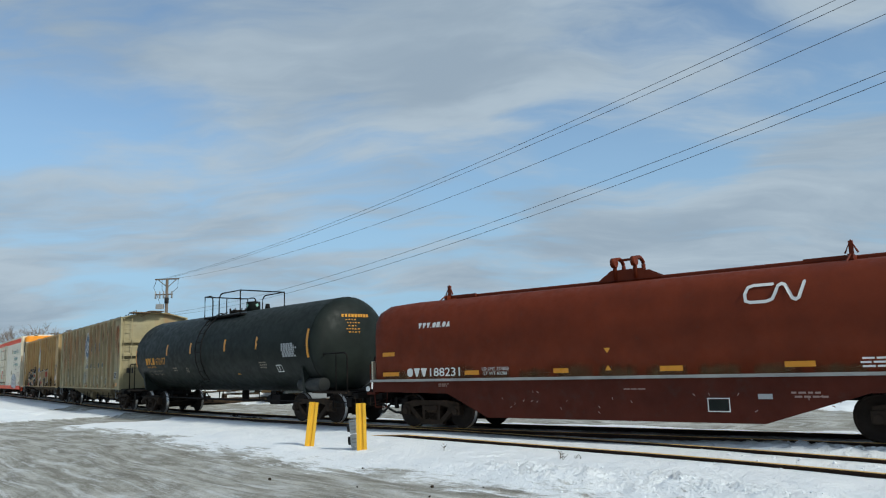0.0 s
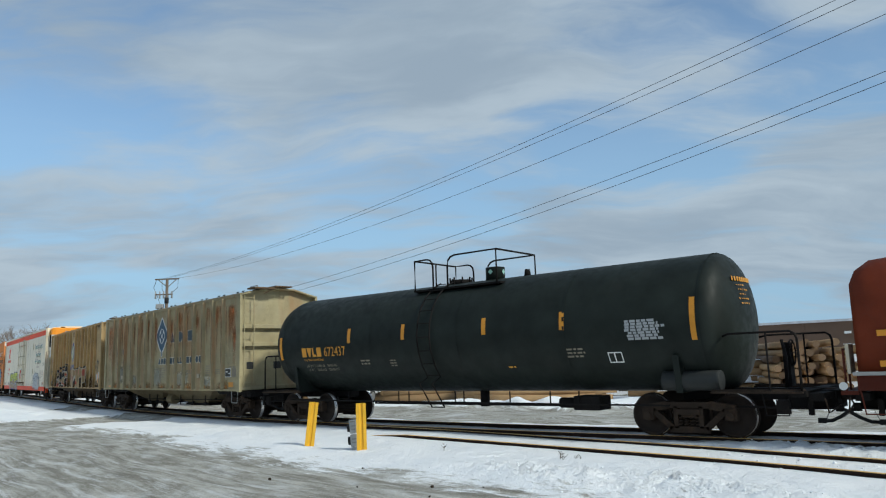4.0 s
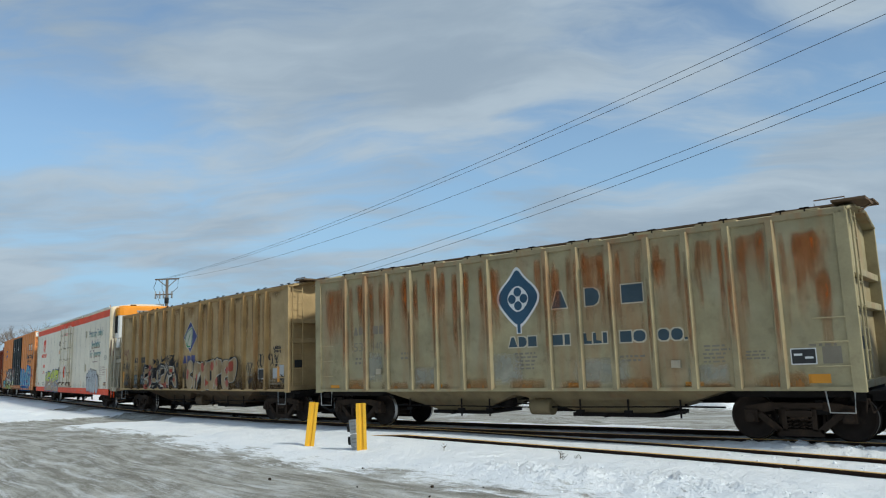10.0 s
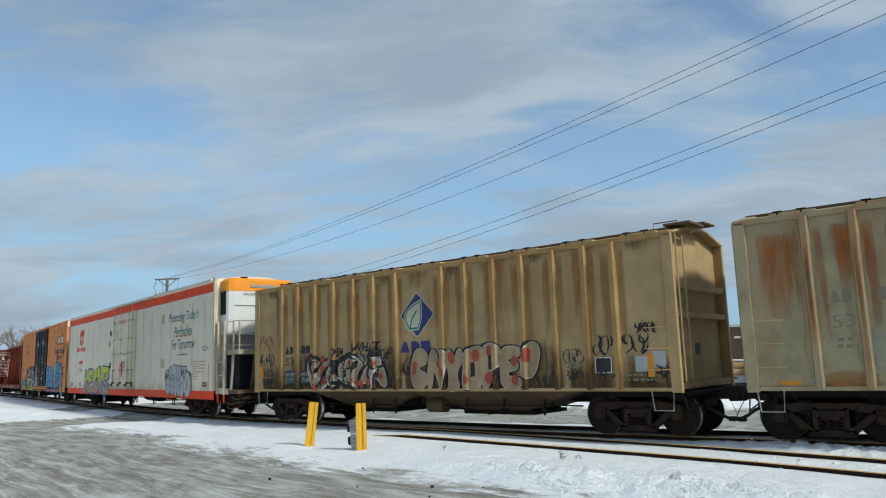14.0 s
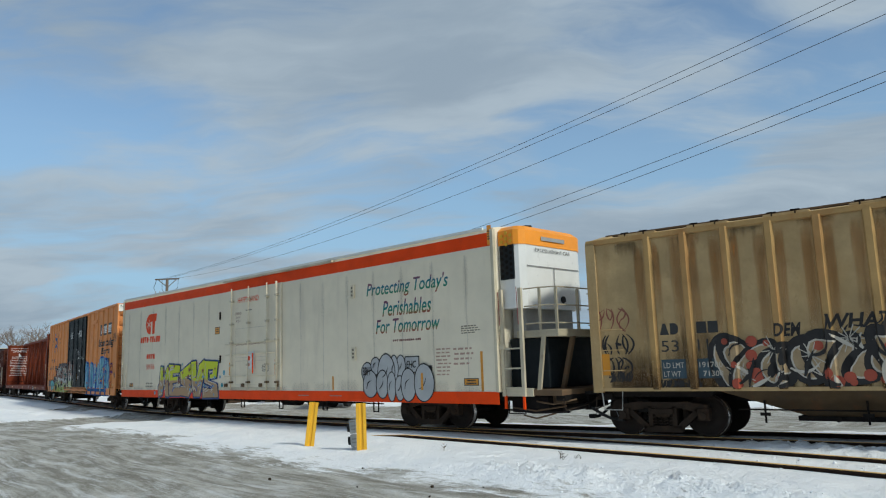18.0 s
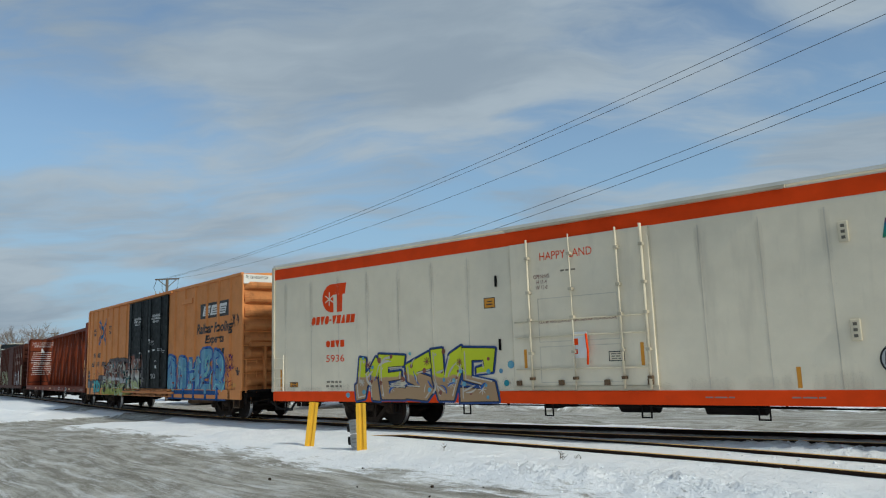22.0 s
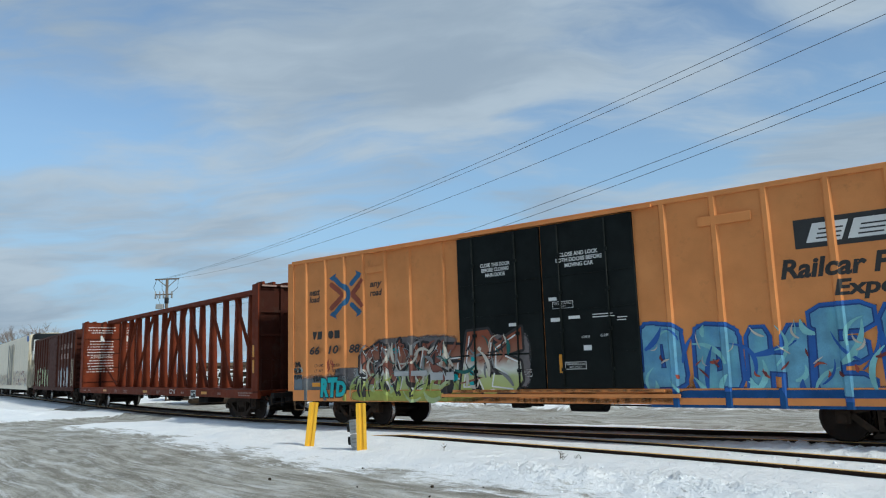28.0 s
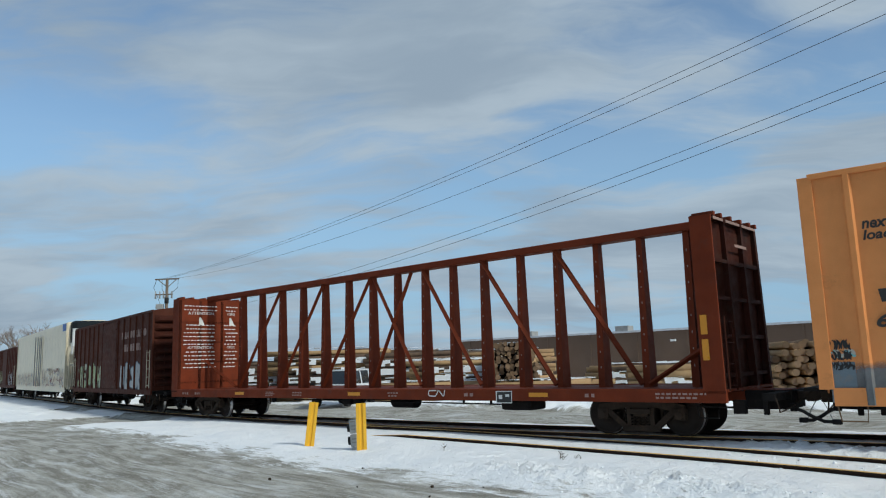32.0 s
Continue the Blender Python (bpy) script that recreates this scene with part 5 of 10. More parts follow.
def log_pile(x, y, rz, rows, width, kinds, label, seed, shrink=0.6):
    rnd = random.Random(seed)
    root = thing("log_pile", label, "log pile", pose(x, y, -0.2, 0, 0, rz), "log piles in the yard")
    thin = "cut ends" in label
    pitch, lift = (0.235, 0.20) if thin else (0.34, 0.29)
    if thin:
        rows, width = int(rows * 1.45), int(width * 1.45)
    for r in range(rows):
        n = max(1, int(width - r * shrink))
        for i in range(n):
            ob = new("log", rnd.choice(THIN) if thin else LOGS[rnd.choice(kinds)])
            ob.parent = root
            ob.matrix_basis = pose(rnd.uniform(-0.25, 0.25), (i - n / 2) * pitch + rnd.uniform(-0.03, 0.03), (0.12 if thin else 0.18) + r * lift + rnd.uniform(-0.02, 0.02), rnd.uniform(0, 360), rnd.uniform(-0.8, 0.8) * (1 if thin else 1.6), rnd.uniform(-1.5, 1.5) * (1 if thin else 2.2))
    return root


PILES = (
    (-20.6, 32.9, -57, 10, 9, (0, 1), "tall pile of bark-covered logs with cut ends showing", 0.35),
    (-18.2, 30.9, 22, 3, 5, (2, 3), "low stack of peeled pale logs on the snow", 0.6),
    (-8.1, 36.6, -64, 8, 11, (3, 0, 3), "loose stack of yellow-brown logs beside the lane", 0.7),
    (-14.6, 37.6, 22, 5, 9, (3, 1, 0), "long stack of peeled poles dusted with snow", 0.5),
    (-25.2, 35.2, 38, 7, 8, (0, 3), "long log stack dusted with snow", 0.5),
    (-28.6, 34.4, 40, 9, 8, (1, 0), "dark log stack with snow between the poles", 0.5),
    (-33.2, 31.6, 41, 10, 9, (0, 1, 3), "dark log stack at the middle of the yard", 0.5),
    (-37.6, 28.6, 43, 8, 8, (1, 0), "dark log stack at the far end of the yard", 0.5),
    (-34.5, 39.0, 36, 10, 10, (0, 1), "high dark log stack behind the others", 0.5),
    (-28.5, 43.5, 36, 9, 10, (1, 0, 3), "high log stack near the warehouse", 0.5),
    (-24.6, 31.2, 35, 3, 4, (3, 2), "low heap of poles beside the parked vehicle", 0.6),
    (-11.2, 35.0, 30, 5, 6, (2, 3), "pale stack of sawn timber", 0.3),
    (-3.5, 40.0, 4, 7, 9, (2, 3), "pale log stack near the warehouse", 0.5),
    (-44.0, 31.0, 50, 6, 8, (0, 1), "dark log stack beyond the crossing", 0.5),
    (-40.5, 42.0, 34, 10, 10, (0, 1, 3), "high log stack behind the lane", 0.5),
)
for i, (x, y, rz, rows, width, kinds, label, shrink) in enumerate(PILES):
    log_pile(x, y, rz, rows, width, kinds, label, 20 + i, shrink)


def snow_caps():
    for i, (x, y, rz, rows, width, kinds, label, shrink) in enumerate(PILES):
        top = 0.2 + rows * 0.29 if i else 0.14 + 14 * 0.2 - 0.12
        for q, (zz, dy, w) in enumerate(((top, 0.0, 5.6), (top * 0.8, -0.34 * (width * 0.5 - 0.7), 5.4), (top * 0.62, -0.34 * (width * 0.5 - 0.2), 5.2), (top * 0.45, -0.34 * (width * 0.5 + 0.1), 5.4), (top * 0.28, -0.34 * (width * 0.5 + 0.35), 5.6))):
            if i == 2 or i == 0 and q or rows < 5 and q:
                continue
            d = 0.34 * max(1.0, width - rows * shrink) if q == 0 else 0.46
            bm = bm_new()
            nx, ny = 18, 5
            drop = 0.0 if q == 0 else 0.34
            grid = [[bm.verts.new((-w / 2 + w * a / nx, -d / 2 + d * b / ny, 0.05 * math.sin(math.pi * b / ny) - drop * (1 - b / ny) ** 2 + 0.04 * noise.noise(Vector((a * 0.7, b * 0.9, i * 3.1 + q))))) for b in range(ny + 1)] for a in range(nx + 1)]
            for a in range(nx):
                for b in range(ny):
                    if noise.noise(Vector((a * 0.45 + 9, b * 0.5, i * 1.7 + q * 5))) > -0.12:
                        bm.faces.new((grid[a][b], grid[a + 1][b], grid[a + 1][b + 1], grid[a][b + 1]))
            bmesh.ops.solidify(bm, geom=bm.faces[:], thickness=0.13)
            ob = part("snow_cap", bm, M["clump"])
            ob.matrix_basis = pose(x, y, zz - 0.24, 0, 0, rz) @ Matrix.Translation((0, dy, 0))
            tagged(ob, "patchy snow lying on a log stack", "snow", "snow on the log stacks")


snow_caps()


def suv(x, y, rz):
    root = thing("parked_suv", "white sport utility vehicle parked in the snowy yard", "car", pose(x, y, -0.2, 0, 0, rz))
    bm = bm_new()
    prof = [(-2.35, 0.45), (2.3, 0.45), (2.38, 0.75), (2.3, 0.98), (1.25, 1.08), (-2.32, 1.08), (-2.4, 0.7)]
    prism(bm, prof, -0.9, 0.9, axis="y")
    bmesh.ops.bevel(bm, geom=bm.edges[:], offset=0.05, segments=2, affect="EDGES")
    part("body", bm, M["carw"], root)
    bm = bm_new()
    loft(bm, [[(-2.3, -0.86, 1.06), (1.2, -0.86, 1.06), (1.2, 0.86, 1.06), (-2.3, 0.86, 1.06)], [(-2.18, -0.74, 1.72), (0.55, -0.74, 1.72), (0.55, 0.74, 1.72), (-2.18, 0.74, 1.72)]])
    part("glasshouse", bm, M["glass"], root, "dark tinted windows")
    bm = bm_new()
    box(bm, -2.2, 0.6, -0.77, 0.77, 1.70, 1.78, bevel=0.03)
    for xx in (-2.2, -1.25, -0.2):
        for sy in (-1, 1):
            loft(bm, [[(xx - 0.06, sy * 0.875, 1.05), (xx + 0.06, sy * 0.875, 1.05), (xx + 0.06, sy * 0.84, 1.05), (xx - 0.06, sy * 0.84, 1.05)], [(xx - 0.05, sy * 0.76, 1.71), (xx + 0.05, sy * 0.76, 1.71), (xx + 0.05, sy * 0.72, 1.71), (xx - 0.05, sy * 0.72, 1.71)]])
    part("roof", bm, M["carw"], root)
    for wx in (-1.45, 1.45):
        for sy in (-1, 1):
            bm = bm_new()
            tube(bm, [(wx, sy * 0.72, 0.36), (wx, sy * 0.93, 0.36)], 0.36, 16)
            w = part("wheel", bm, M["rubber"], root)
            bm = bm_new()
            tube(bm, [(wx, sy * 0.90, 0.36), (wx, sy * 0.945, 0.36)], 0.22, 12)
            part("rim", bm, M["steel"], w)
    for sy in (-0.65, 0.65):
        bm = bm_new()
        box(bm, 2.3, 2.41, sy - 0.18, sy + 0.18, 0.78, 0.93, bevel=0.02)
        part("headlight", bm, M["shell"], root)
        bm = bm_new()
        box(bm, -2.42, -2.33, sy - 0.1, sy + 0.1, 0.8, 1.1, bevel=0.02)
        part("tail_light", bm, M["gred"], root)


suv(-27.1, 26.9, -70)


def flat_trailer(x, y, rz):
    root = thing("flatbed_trailer", "low flatbed trailer with a yellow deck end parked behind the tracks", "trailer", pose(x, y, -0.2, 0, 0, rz))
    bm = bm_new()
    box(bm, -4, 4, -1.2, 1.2, 0.85, 1.05, bevel=0.02)
    for yy in (-0.6, 0.6):
        box(bm, -4, 4, yy - 0.08, yy + 0.08, 0.62, 0.85)
    part("deck", bm, M["black"], root)
    bm = bm_new()
    box(bm, -4.3, -3.2, -1.2, 1.2, 0.2, 0.8, bevel=0.03)
    part("ramp", bm, M["yellow"], root, "yellow ramp")
    for wx in (1.0, 2.2):
        for sy in (-1.0, 1.0):
            bm = bm_new()
            tube(bm, [(wx, sy - 0.14, 0.5), (wx, sy + 0.14, 0.5)], 0.5, 14)
            part("wheel", bm, M["rubber"], root)


flat_trailer(-35.5, 30.5, -38)


def bare_tree(x, y, h, seed):
    rnd = random.Random(seed)
    root = thing("bare_tree", "leafless tree on the horizon, fine grey-brown twigs", "tree", pose(x, y, -0.2), "trees on the horizon")
    bm = bm_new()
    tube(bm, [(0, 0, 0), (0.1, 0, h * 0.3), (0, 0.1, h * 0.55)], h * 0.022, 7, taper=h * 0.011)
    part("trunk", bm, M["wood"], root)
    bm = bm_new()

    def grow(p, d, l, r, depth):
        q = p + d * l
        tube(bm, [p, (p + q) / 2 + Vector((rnd.uniform(-1, 1), rnd.uniform(-1, 1), rnd.uniform(-1, 1))) * l * 0.07, q], r, 3 if depth < 3 else 5, taper=r * 0.55)
        if depth <= 0:
            return
        for _ in range(3):
            e = (d + Vector((rnd.uniform(-0.8, 0.8), rnd.uniform(-0.8, 0.8), rnd.uniform(-0.25, 0.6)))).normalized()
            grow(p + d * l * rnd.uniform(0.55, 1.0), e, l * rnd.uniform(0.55, 0.78), r * 0.55, depth - 1)
    for _ in range(5):
        d = Vector((rnd.uniform(-0.7, 0.7), rnd.uniform(-0.7, 0.7), 1)).normalized()
        grow(Vector((0, 0, h * rnd.uniform(0.25, 0.5))), d, h * 0.24, h * 0.014, 4)
    part("crown", bm, M["twig"], root)


for i, (x, y, h) in enumerate(((-214, 88, 18), (-206, 95, 16.5), (-222, 84, 17), (-228, 97, 18), (-212, 93, 17), (-200, 96, 14))):
    bare_tree(x, y, h, 40 + i)

# ---- railway cars: local x forward, -y towards the lane, z from the rail head ----
CARS = []       # (thing, arc position of its middle at the start, truck distance / 2)
WHEELS = []     # every wheelset
TRUCKS = []
SHARED = {}


def shared(name, make, material):
    if name not in SHARED:
        bm = bm_new()
        make(bm)
        me = bpy.data.meshes.new(name)
        bm.normal_update()
        bm.to_mesh(me)
        bm.free()
        for x in (material if isinstance(material, (list, tuple)) else [material]):
            me.materials.append(x)
        SHARED[name] = me
    return SHARED[name]


def lathe(bm, prof, seg=28, mats=None):
    """Turn a (radius, y) outline about the y axis."""
    rings = [[bm.verts.new((r * math.cos(2 * math.pi * j / seg), y, r * math.sin(2 * math.pi * j / seg))) for j in range(seg)] for r, y in prof]
    for i, (a, b) in enumerate(zip(rings, rings[1:])):
        for j in range(seg):
            f = bm.faces.new((a[j], a[(j + 1) % seg], b[(j + 1) % seg], b[j]))
            f.smooth = True
            if mats:
                f.material_index = mats[i]
    bm.faces.new(rings[0][::-1])
    bm.faces.new(rings[-1])


def make_wheelset(bm):
    for sy in (-1, 1):
        y = [(0.455, 0.685), (0.482, 0.69), (0.482, 0.712), (0.457, 0.722), (0.45, 0.82), (0.40, 0.825), (0.385, 0.80), (0.17, 0.775), (0.15, 0.84), (0.085, 0.845), (0.085, 0.98), (0.03, 0.985)]
        prof = [(0.09, sy * 0.66), (0.38, sy * 0.68)] + [(r, sy * v) for r, v in y]
        lathe(bm, prof if sy > 0 else prof, 28, [0, 0, 0, 0, 0, 1, 0, 0, 0, 0, 0, 0, 0, 0])
        for j in range(3):
            a = 2 * math.pi * j / 3
            box(bm, 0.12 * math.cos(a) - 0.02, 0.12 * math.cos(a) + 0.02, sy * 0.985 if sy < 0 else 0.985, (sy * 0.97) if sy < 0 else 0.99, 0.05 * math.sin(a) - 0.012, 0.05 * math.sin(a) + 0.012)
    lathe(bm, [(0.075, -0.68), (0.075, 0.68)], 12)
    bmesh.ops.recalc_face_normals(bm, faces=bm.faces[:])


def make_side_frame(bm):
    """A cast side frame with two openings and the spring nest between."""
    t0, t1 = -0.07, 0.07
    def bar(a, b, w):
        a, b = Vector(a), Vector(b)
        d = (b - a).normalized()
        n = Vector((-d.y, d.x)) * w / 2
        q = [a - n, b - n, b + n, a + n]
        loft(bm, [[(p.x, t0, p.y) for p in q], [(p.x, t1, p.y) for p in q]])
    bar((-0.98, 0.60), (-0.45, 0.68), 0.17)
    bar((-0.47, 0.68), (0.47, 0.68), 0.13)
    bar((0.45, 0.68), (0.98, 0.60), 0.17)
    bar((-0.80, 0.58), (-0.36, 0.20), 0.12)
    bar((0.80, 0.58), (0.36, 0.20), 0.12)
    bar((-0.42, 0.17), (0.42, 0.17), 0.13)
    bar((-0.27, 0.2), (-0.27, 0.66), 0.09)
    bar((0.27, 0.2), (0.27, 0.66), 0.09)
    for sx in (-1, 1):
        box(bm, sx * 0.889 - 0.13, sx * 0.889 + 0.13, -0.10, 0.10, 0.36, 0.62, bevel=0.03)
        tube(bm, [(sx * 0.889, -0.16, 0.457), (sx * 0.889, 0.12, 0.457)], 0.085, 12)
    bmesh.ops.recalc_face_normals(bm, faces=bm.faces[:])


def make_springs(bm):
    for i in range(4):
        x = -0.19 + i * 0.127
        pts = [(x + 0.05 * math.cos(a * 1.05), 0.05 * math.sin(a * 1.05), 0.23 + 0.0115 * a) for a in range(22)]
        tube(bm, pts, 0.014, 5)
    box(bm, -0.25, 0.25, -0.09, 0.09, 0.48, 0.60, bevel=0.02)


def truck(parent, x):
    def bolster(bm):
        box(bm, -0.17, 0.17, -1.05, 1.05, 0.42, 0.66, bevel=0.03)
        box(bm, -0.24, 0.24, -0.86, 0.86, 0.20, 0.60, bevel=0.03)
        for sx in (-1, 1):
            box(bm, sx * 0.55 - 0.2, sx * 0.55 + 0.2, -0.62, 0.62, 0.30, 0.42)
            box(bm, sx * 0.40 - 0.03, sx * 0.40 + 0.03, -0.80, -0.66, 0.22, 0.62)
        tube(bm, [(0, 0, 0.6), (0, 0, 0.80)], 0.2, 14)
        for sx in (-0.62, 0.62):
            box(bm, sx - 0.05, sx + 0.05, -0.95, 0.95, 0.40, 0.50)
    tr = part_mesh("truck", shared("truck", bolster, M["truck"]), M["truck"], parent, "dusty cast-steel wheel truck")
    tr.location = (x, 0, 0)
    for sy in (-1, 1):
        sf = part_mesh("side_frame", shared("side_frame", make_side_frame, M["truck"]), M["truck"], tr)
        sf.location = (0, sy * 0.98, 0)
        sp = part_mesh("spring_nest", shared("spring_nest", make_springs, M["truck"]), M["truck"], tr)
        sp.location = (0, sy * 1.0, 0)
    for sx in (-0.889, 0.889):
        ws = part_mesh("wheelset", shared("wheelset", make_wheelset, [M["wheel"], M["tread"]]), M["wheel"], tr)
        ws.location = (sx, 0, 0.457)
        WHEELS.append(ws)
    TRUCKS.append((tr, parent, x))
    return tr


def coupler(parent, x, d):
    """Coupler, air hose and cut lever at an end; d is +1 at the front."""
    bm = bm_new()
    box(bm, min(x, x + d * 0.55), max(x, x + d * 0.55), -0.09, 0.09, 0.76, 0.94, bevel=0.02)
    box(bm, min(x + d * 0.5, x + d * 0.72), max(x + d * 0.5, x + d * 0.72), -0.17, 0.12, 0.72, 0.99, bevel=0.04)
    part("coupler", bm, M["truck"], parent)

    def span(bm, u, v, y0, y1, z0, z1, bevel=0.015):
        box(bm, min(x + d * u, x + d * v), max(x + d * u, x + d * v), y0, y1, z0, z1, bevel=bevel)
    bm = bm_new()
    span(bm, -0.9, 0.05, -0.42, 0.42, 0.60, 0.97, 0.03)
    span(bm, -0.25, 0.0, -1.30, 1.30, 0.80, 0.95)
    part("draft_gear", bm, M["black"], parent)
    bm = bm_new()
    tube(bm, [(x - d * 1.7, -0.95, 0.66), (x - d * 0.6, -0.95, 0.64), (x - d * 0.25, -0.62, 0.62), (x + d * 0.08, -0.5, 0.62)], 0.024, 6)
    span(bm, -0.95, -0.7, -1.0, -0.86, 0.52, 0.80)
    span(bm, -0.4, -0.3, -0.85, -0.75, 0.50, 0.82)
    span(bm, 0.02, 0.16, -0.56, -0.44, 0.56, 0.72)
    part("train_pipe", bm, M["black"], parent)
    bm = bm_new()
    tube(bm, [(x + d * 0.1, -0.5, 0.62), (x + d * 0.24, -0.48, 0.56), (x + d * 0.40, -0.42, 0.45), (x + d * 0.58, -0.34, 0.36), (x + d * 0.76, -0.24, 0.345)], 0.036, 7)
    span(bm, 0.70, 0.86, -0.30, -0.16, 0.30, 0.40)
    part("air_hose", bm, M["rubber"], parent)
    bm = bm_new()
    tube(bm, [(x + d * 0.70, -0.24, 0.40), (x + d * 0.60, -0.18, 0.62), (x + d * 0.5, -0.12, 0.80)], 0.010, 4)
    part("hose_chain", bm, M["steel"], parent)
    bm = bm_new()
    tube(bm, [(x + d * 0.06, -1.45, 0.86), (x + d * 0.10, -1.42, 0.60), (x + d * 0.12, -1.25, 0.62), (x + d * 0.14, -0.5, 0.70), (x + d * 0.34, -0.15, 0.95)], 0.016, 5)
    part("cut_lever", bm, M["truck"], parent)


def stirrup(parent, x, y, z, material, w=0.42, h=0.42):
    bm = bm_new()
    tube(bm, [(x - w / 2 - 0.05, y, z), (x - w / 2, y - 0.02, z - h), (x + w / 2, y - 0.02, z - h), (x + w / 2 + 0.02, y, z)], 0.016, 5)
    part("stirrup", bm, material, parent)


def grab(parent, x0, x1, y, z, material):
    bm = bm_new()
    tube(bm, [(x0, y + 0.06, z), (x0, y, z), (x1, y, z), (x1, y + 0.06, z)], 0.011, 5)
    part("grab_iron", bm, material, parent)


def end_ladder(parent, x, y0, y1, z0, z1, n, material, d=1):
    bm = bm_new()
    for y in (y0, y1):
        tube(bm, [(x + d * 0.06, y, z0 - 0.1), (x + d * 0.06, y, z1 + 0.1)], 0.018, 5)
    for i in range(n):
        z = z0 + (z1 - z0) * i / (n - 1)
        tube(bm, [(x + d * 0.07, y0, z), (x + d * 0.07, y1, z)], 0.012, 5)
    part("end_ladder", bm, material, parent)


def side_ladder(parent, x0, x1, y, z0, z1, n, material):
    bm = bm_new()
    for x in (x0, x1):
        tube(bm, [(x, y, z0 - 0.1), (x, y, z1 + 0.1)], 0.018, 5)
    for i in range(n):
        z = z0 + (z1 - z0) * i / (n - 1)
        tube(bm, [(x0, y - 0.01, z), (x1, y - 0.01, z)], 0.012, 5)
    part("side_ladder", bm, material, parent)


def brake_gear(parent, x0, x1, seed=0):
    """Rods, cylinder and reservoir under the floor."""
    bm = bm_new()
    tube(bm, [(x0, -0.75, 0.68), (x1, -0.75, 0.62)], 0.02, 5)
    tube(bm, [(x0, 0.5, 0.62), (x1, 0.5, 0.66)], 0.025, 5)
    for f in (0.15, 0.3, 0.62, 0.8, 0.9):
        x = x0 + (x1 - x0) * f
        box(bm, x - 0.02, x + 0.02, -0.78, -0.72, 0.62, 1.0)
    part("brake_rod", bm, M["black"], parent)
    bm = bm_new()
    xm = x0 + (x1 - x0) * 0.55
    tube(bm, [(xm - 0.55, -0.5, 0.66), (xm - 0.5, -0.5, 0.66), (xm + 0.3, -0.5, 0.66), (xm + 0.36, -0.5, 0.66)], 0.2, 12)
    part("air_reservoir", bm, M["black"], parent)
    bm = bm_new()
    xm = x0 + (x1 - x0) * 0.3
    box(bm, xm - 0.2, xm + 0.2, -0.9, -0.55, 0.55, 0.85, bevel=0.03)
    tube(bm, [(xm + 0.2, -0.7, 0.7), (xm + 0.6, -0.7, 0.7)], 0.12, 10)
    part("brake_valve", bm, M["black"], parent)


def rail_car(name, label, category, s_mid, half_truck, s_front, s_rear, shift=0.0):
    root = thing(name, label, category, None, "railway cars of the train")
    CARS.append((root, s_mid, half_truck))
    for sx in (1, -1):
        truck(root, sx * half_truck + shift)
    coupler(root, s_front - s_mid, 1)
    coupler(root, s_rear - s_mid, -1)
    return root


